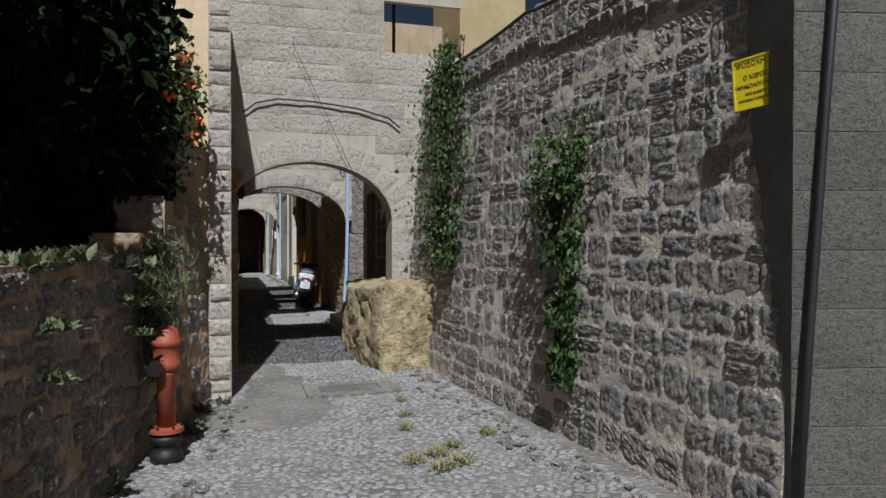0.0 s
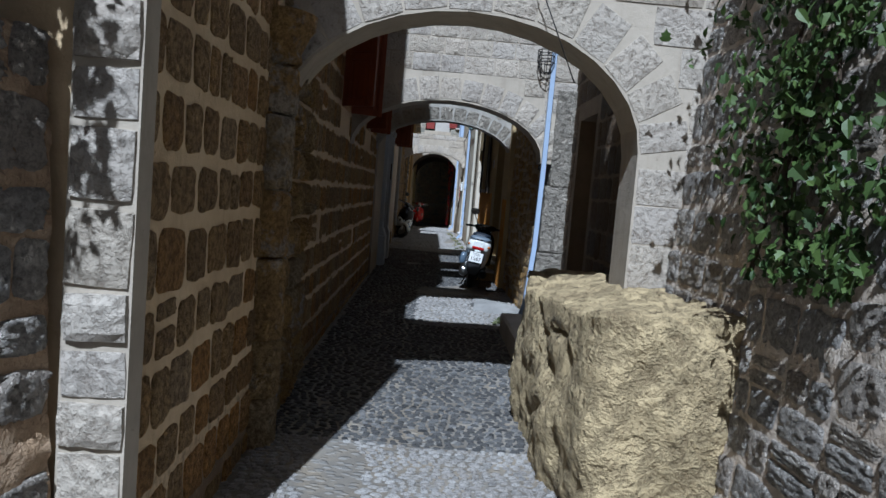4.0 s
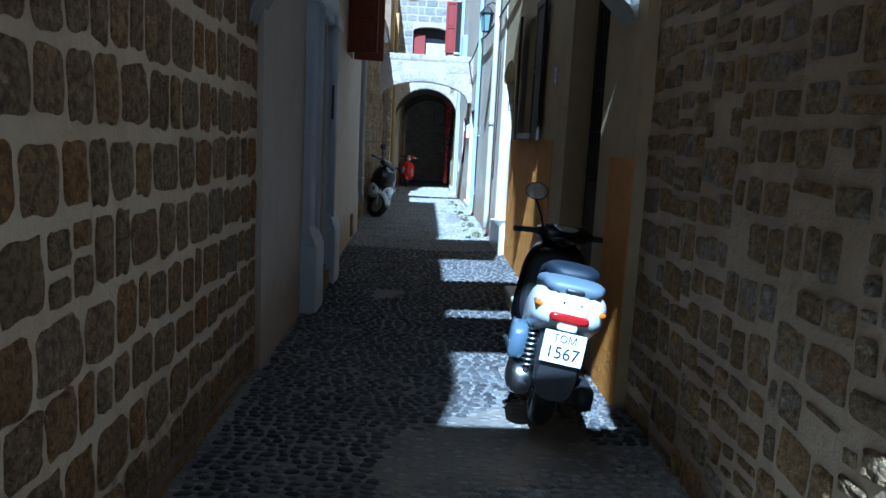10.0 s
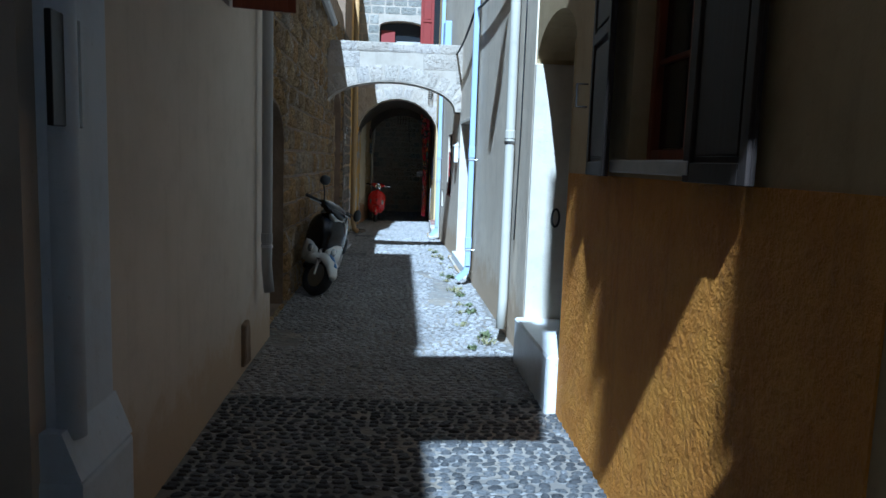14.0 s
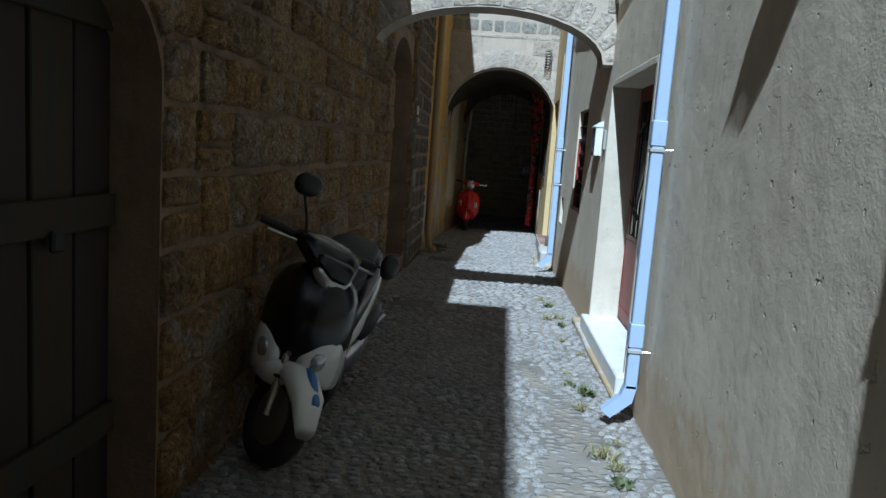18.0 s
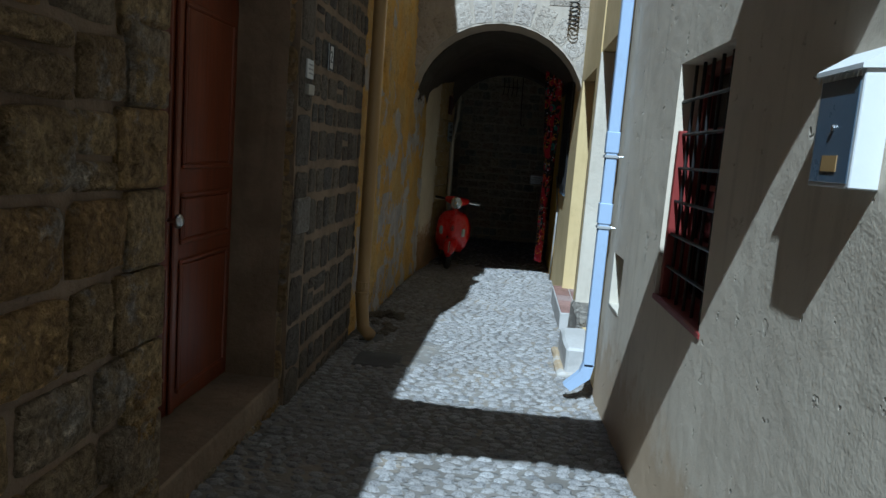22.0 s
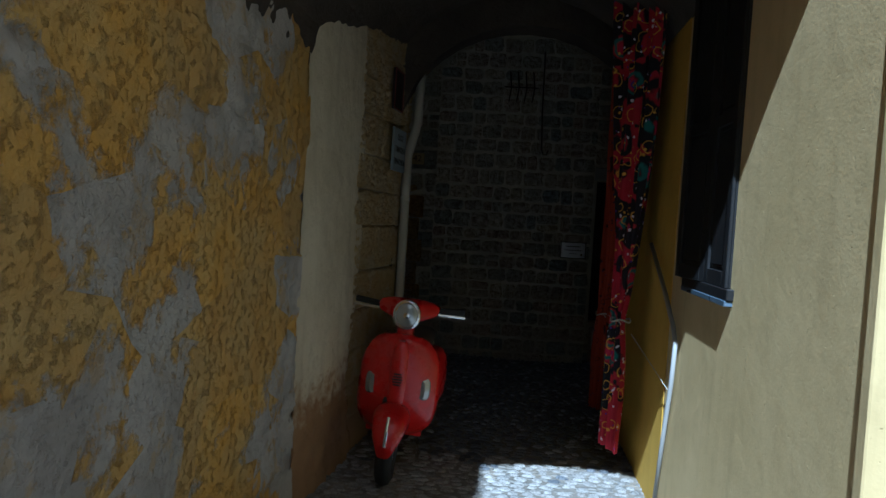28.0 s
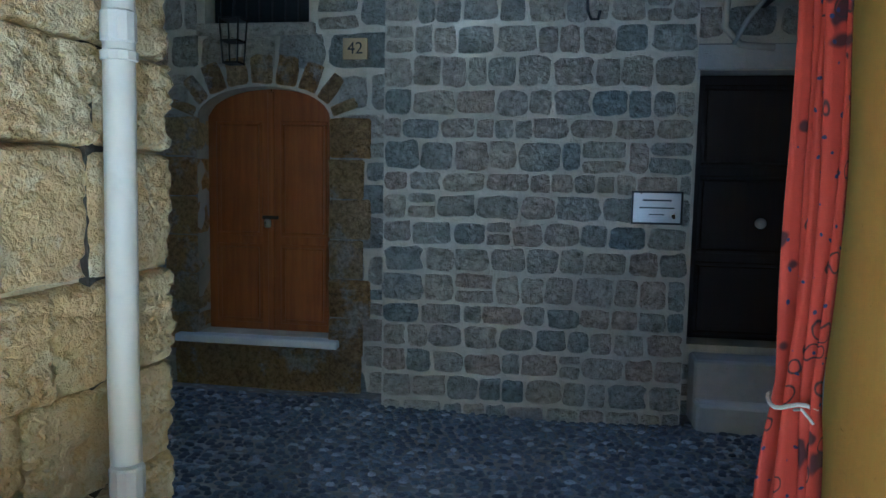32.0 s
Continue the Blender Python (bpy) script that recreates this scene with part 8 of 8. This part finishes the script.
arch_wall(w_arch_3, S_WHITE, "white_block", (0.14, 0.22), (0.18, 0.40), 0.004, (0.003, 0.010), 26, depth=0.22, count=17)
arch_wall(w_arch_4, S_FACADE, "ashlar", (0.18, 0.26), (0.25, 0.5), 0.010, (0.006, 0.016), 27, depth=0.24, count=15)
arch_wall(w_tunnel, S_FACADE, "ashlar", (0.24, 0.30), (0.28, 0.55), 0.010, (0.006, 0.014), 28, depth=0.30, count=15, zmax=3.75)
w_tunnel.stones("grey_ashlar", S_GREYASHLAR, 0.0, w_tunnel.length, 3.78, 8.4, (0.20, 0.27), (0.20, 0.42), 0.03, (0.005, 0.010), 48, nearz=5.0)
w_pier.stones("ashlar", S_FACADE, 0.0, w_pier.length, -0.3, 4.8, (0.14, 0.30), (0.16, 0.42), 0.014, (0.012, 0.05), 41, jitter=0.3)
w_shade_2.stones("ashlar", S_FACADE, 0.0, w_shade_2.length, 5.65, 7.05, (0.25, 0.32), (0.4, 0.7), 0.010, (0.006, 0.014), 43)
w_shade_1.stones("ashlar", S_FACADE, 0.0, w_shade_1.length, 5.65, 7.7, (0.25, 0.32), (0.4, 0.7), 0.010, (0.006, 0.014), 29)
w_far_1.stones("grey_stone", S_BLUE, 2.5, w_far_1.length, -0.3, 3.6, (0.16, 0.28), (0.16, 0.40), 0.014, (0.006, 0.015), 30, jitter=0.3, margin=0.05, split=0.12)
w_far_2.stones("grey_stone", S_BLUE, 0.0, w_far_2.length, -0.3, 3.8, (0.13, 0.20), (0.11, 0.28), 0.004, (0.003, 0.009), 31, jitter=0.35, limit=330, split=0.06)
w_far_3.stones("grey_stone", S_BLUE, 0.0, 3.5, -0.3, 3.6, (0.16, 0.26), (0.15, 0.36), 0.014, (0.006, 0.015), 32, jitter=0.3, margin=0.05, split=0.12)

voussoirs(w_left_4, w_left_4.holes[0], "voussoir", S_OLD, 9, 0.22, (0.03, 0.06), 49)
voussoirs(w_far_1, w_far_1.holes[0], "voussoir", S_OLD, 9, 0.2, (0.015, 0.03), 46)
w_arch_1b.stones("ashlar", S_FACADE, 0.0, w_arch_1b.length, 4.2, 5.0, (0.22, 0.29), (0.34, 0.68), 0.010, (0.006, 0.014), 45)


def orange_relief(s, z):
    """Eroded blocks in uneven courses, with open joints and flaked hollows."""
    zz = z + 0.05 * fbm(s * 0.9, z * 0.7, 6.0, 2)
    row = math.floor(zz / 0.29)
    f = (zz / 0.29) % 1.0
    g = ((s + 0.37 * row + 0.2 * fbm(row * 1.7, 0.3, 5.0, 1)) / 0.40) % 1.0
    joint = max(0.0, 1 - min(f, 1 - f) / 0.09) + max(0.0, 1 - min(g, 1 - g) / 0.07)
    filled = max(0.0, min(1.0, 0.5 + 2.2 * fbm(s * 0.8, z * 0.8, 11.0, 3)))
    flake = fbm(s * 6, z * 7, 1.0)
    return 0.014 + 0.022 * fbm(s * 2.2, z * 2.6, 2.0, 3) + (0.013 * flake + 0.007 * fbm(s * 15, z * 17, 4.0, 2) - 0.034 * min(1.0, joint) * max(0.0, 0.4 + flake)) * (1 - 0.8 * filled)


skin(w_left_5, "facing", "peeling orange paint over eroded blocks and grey render", 0.02, w_left_5.length, -0.4, 4.4, 0.026, orange_relief, [M_PEEL], None)
skin(w_left_6, "facing", "cream render worn away in chips", -0.03, 1.25, -0.5, 4.0, 0.026, lambda s, z: (min(0.034, 0.014 + max(0.0, s) * 0.1) if s + 0.22 * fbm(s * 2, z * 1.3, 6.0) < 0.95 else -0.06) + 0.010 * fbm(s * 3, z * 3, 9.0) + (0.006 if z > 0.6 else 0.02) * fbm(s * 11, z * 11, 7.0, 2), [M_CREAMROCK_BED], None)



def pitted(seed, depth, mean):
    """Weathered rubble: broad swells, hollows a hand wide and small pits."""
    def relief(s, z):
        pit = max(0.0, fbm(s * 9, z * 10, seed + 3.0, 2) - 0.12)
        return mean + depth * (0.7 * fbm(s * 1.6, z * 1.6, seed, 2) + 0.6 * fbm(s * 6, z * 7, seed + 1.0, 3)) - depth * 2.2 * pit
    return relief


skin(w_right_1, "facing", "weathered mortar between the rubble stones", 0.0, w_right_1.length, -0.35, 3.74, 0.026, pitted(21.0, 0.010, 0.007), [M_RUBBLE_BED], None)
skin(w_garden, "facing", "weathered earth mortar of the garden wall", 4.2, w_garden.length, -0.3, 1.37, 0.028, pitted(22.0, 0.016, 0.008), [M_GARDEN_BED], None)
skin(w_garden_mid, "facing", "weathered earth mortar of the garden wall", 0.0, w_garden_mid.length, -0.3, 1.55, 0.028, pitted(23.0, 0.016, 0.008), [M_GARDEN_BED], None)
skin(w_garden_high, "facing", "weathered earth mortar of the garden wall", 0.0, w_garden_high.length, -0.3, 1.85, 0.028, pitted(24.0, 0.018, 0.008), [M_GARDEN_BED], None)

# ---- pebbles of the lane ----
def pebble_shape(r, sides=7, material=None):
    """A low dome with an uneven rim."""
    rim = [(math.cos(2 * math.pi * k / sides), math.sin(2 * math.pi * k / sides)) for k in range(sides)]
    j = [r.uniform(0.85, 1.08) for _ in rim]
    vs = [(x * q, y * q, -0.5) for (x, y), q in zip(rim, j)] + [(x * q * 0.72, y * q * 0.72, 0.62) for (x, y), q in zip(rim, j)] + [(r.uniform(-0.1, 0.1), r.uniform(-0.1, 0.1), 0.95)]
    fs = [(k, (k + 1) % sides, sides + (k + 1) % sides, sides + k) for k in range(sides)] + [(sides + k, sides + (k + 1) % sides, 2 * sides) for k in range(sides)]
    return mesh("pebble", vs, fs, material or M_COBBLE, True)


def lane_edges(y):
    left = -0.75 if y < 7.8 else (0.03 if y < 25.4 else (-0.06 if y < 33 else 0.0))
    right = 2.5 if y < 10.1 else (2.6 if y < 14.2 else (2.4 if y < 18.3 else (2.25 if y < 24.6 else 2.08)))
    if y > 41.4:
        left, right = -4.0, 5.0
    return left, right


def lay_pebbles():
    r = random.Random(91)
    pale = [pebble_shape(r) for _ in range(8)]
    mid = [pebble_shape(r, 7, M_COBBLE_SHADED) for _ in range(8)]
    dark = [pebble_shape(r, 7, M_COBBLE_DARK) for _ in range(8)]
    near, rest, cross = [], [], []
    y = 3.2
    while y < 44.3:
        left, right = lane_edges(y)
        big = 0.8 if y > 41.4 else 1.25 if y > 30 else (1.0 if y > 11 else 0.9)
        step = 0.052 * big * r.uniform(0.9, 1.1)
        x = left + r.uniform(0, 0.06)
        while x < right:
            w = r.uniform(0.055, 0.105) * big
            patch = noise.noise(Vector((x * 0.9, y * 0.5, 4.0)))
            bare = patch > (0.22 if y < 9 else 0.5) and not y > 41
            if y < 9 and r.random() < 0.2:
                bare = True
            if not bare and r.random() > 0.04:
                a = r.gauss(0.0, 0.22)
                px, py = x + w / 2, y + r.uniform(-0.008, 0.008)
                h = r.uniform(0.008, 0.017) * (0.6 if y < 9 else 1.0)
                z = ground_z(py) - 0.012 + 0.012 * noise.noise(Vector((px * 1.3, py * 1.3, 0))) - 0.02 * max(0, 1 - abs(px - 1.2))
                m = pose(px, py, z + 0.002, r.uniform(-6, 6), r.uniform(-6, 6), math.degrees(a)) @ Matrix.Diagonal((w * 0.47, step * r.uniform(0.42, 0.54), h, 1))
                if y > 40.6 + 0.6 * noise.noise(Vector((x * 3, y * 3, 2))):
                    cross.append((0, m, r.choice(dark)))
                    x += w
                    continue
                # The shaded stretch gets darkened pebbles, its sunlit corner the pale ones.
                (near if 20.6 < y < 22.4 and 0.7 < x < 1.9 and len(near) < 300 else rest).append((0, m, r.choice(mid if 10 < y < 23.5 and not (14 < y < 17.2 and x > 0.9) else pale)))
            x += w
        y += step
    place_pieces(ground, "pebble", near, len(near))
    place_pieces(ground, "pebble", [q for q in rest if q[2].materials[0] == M_COBBLE_SHADED], 0)
    rest = [q for q in rest if q[2].materials[0] != M_COBBLE_SHADED]
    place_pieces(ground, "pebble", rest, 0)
    place_pieces(ground, "pebble", cross, 0)


lay_pebbles()
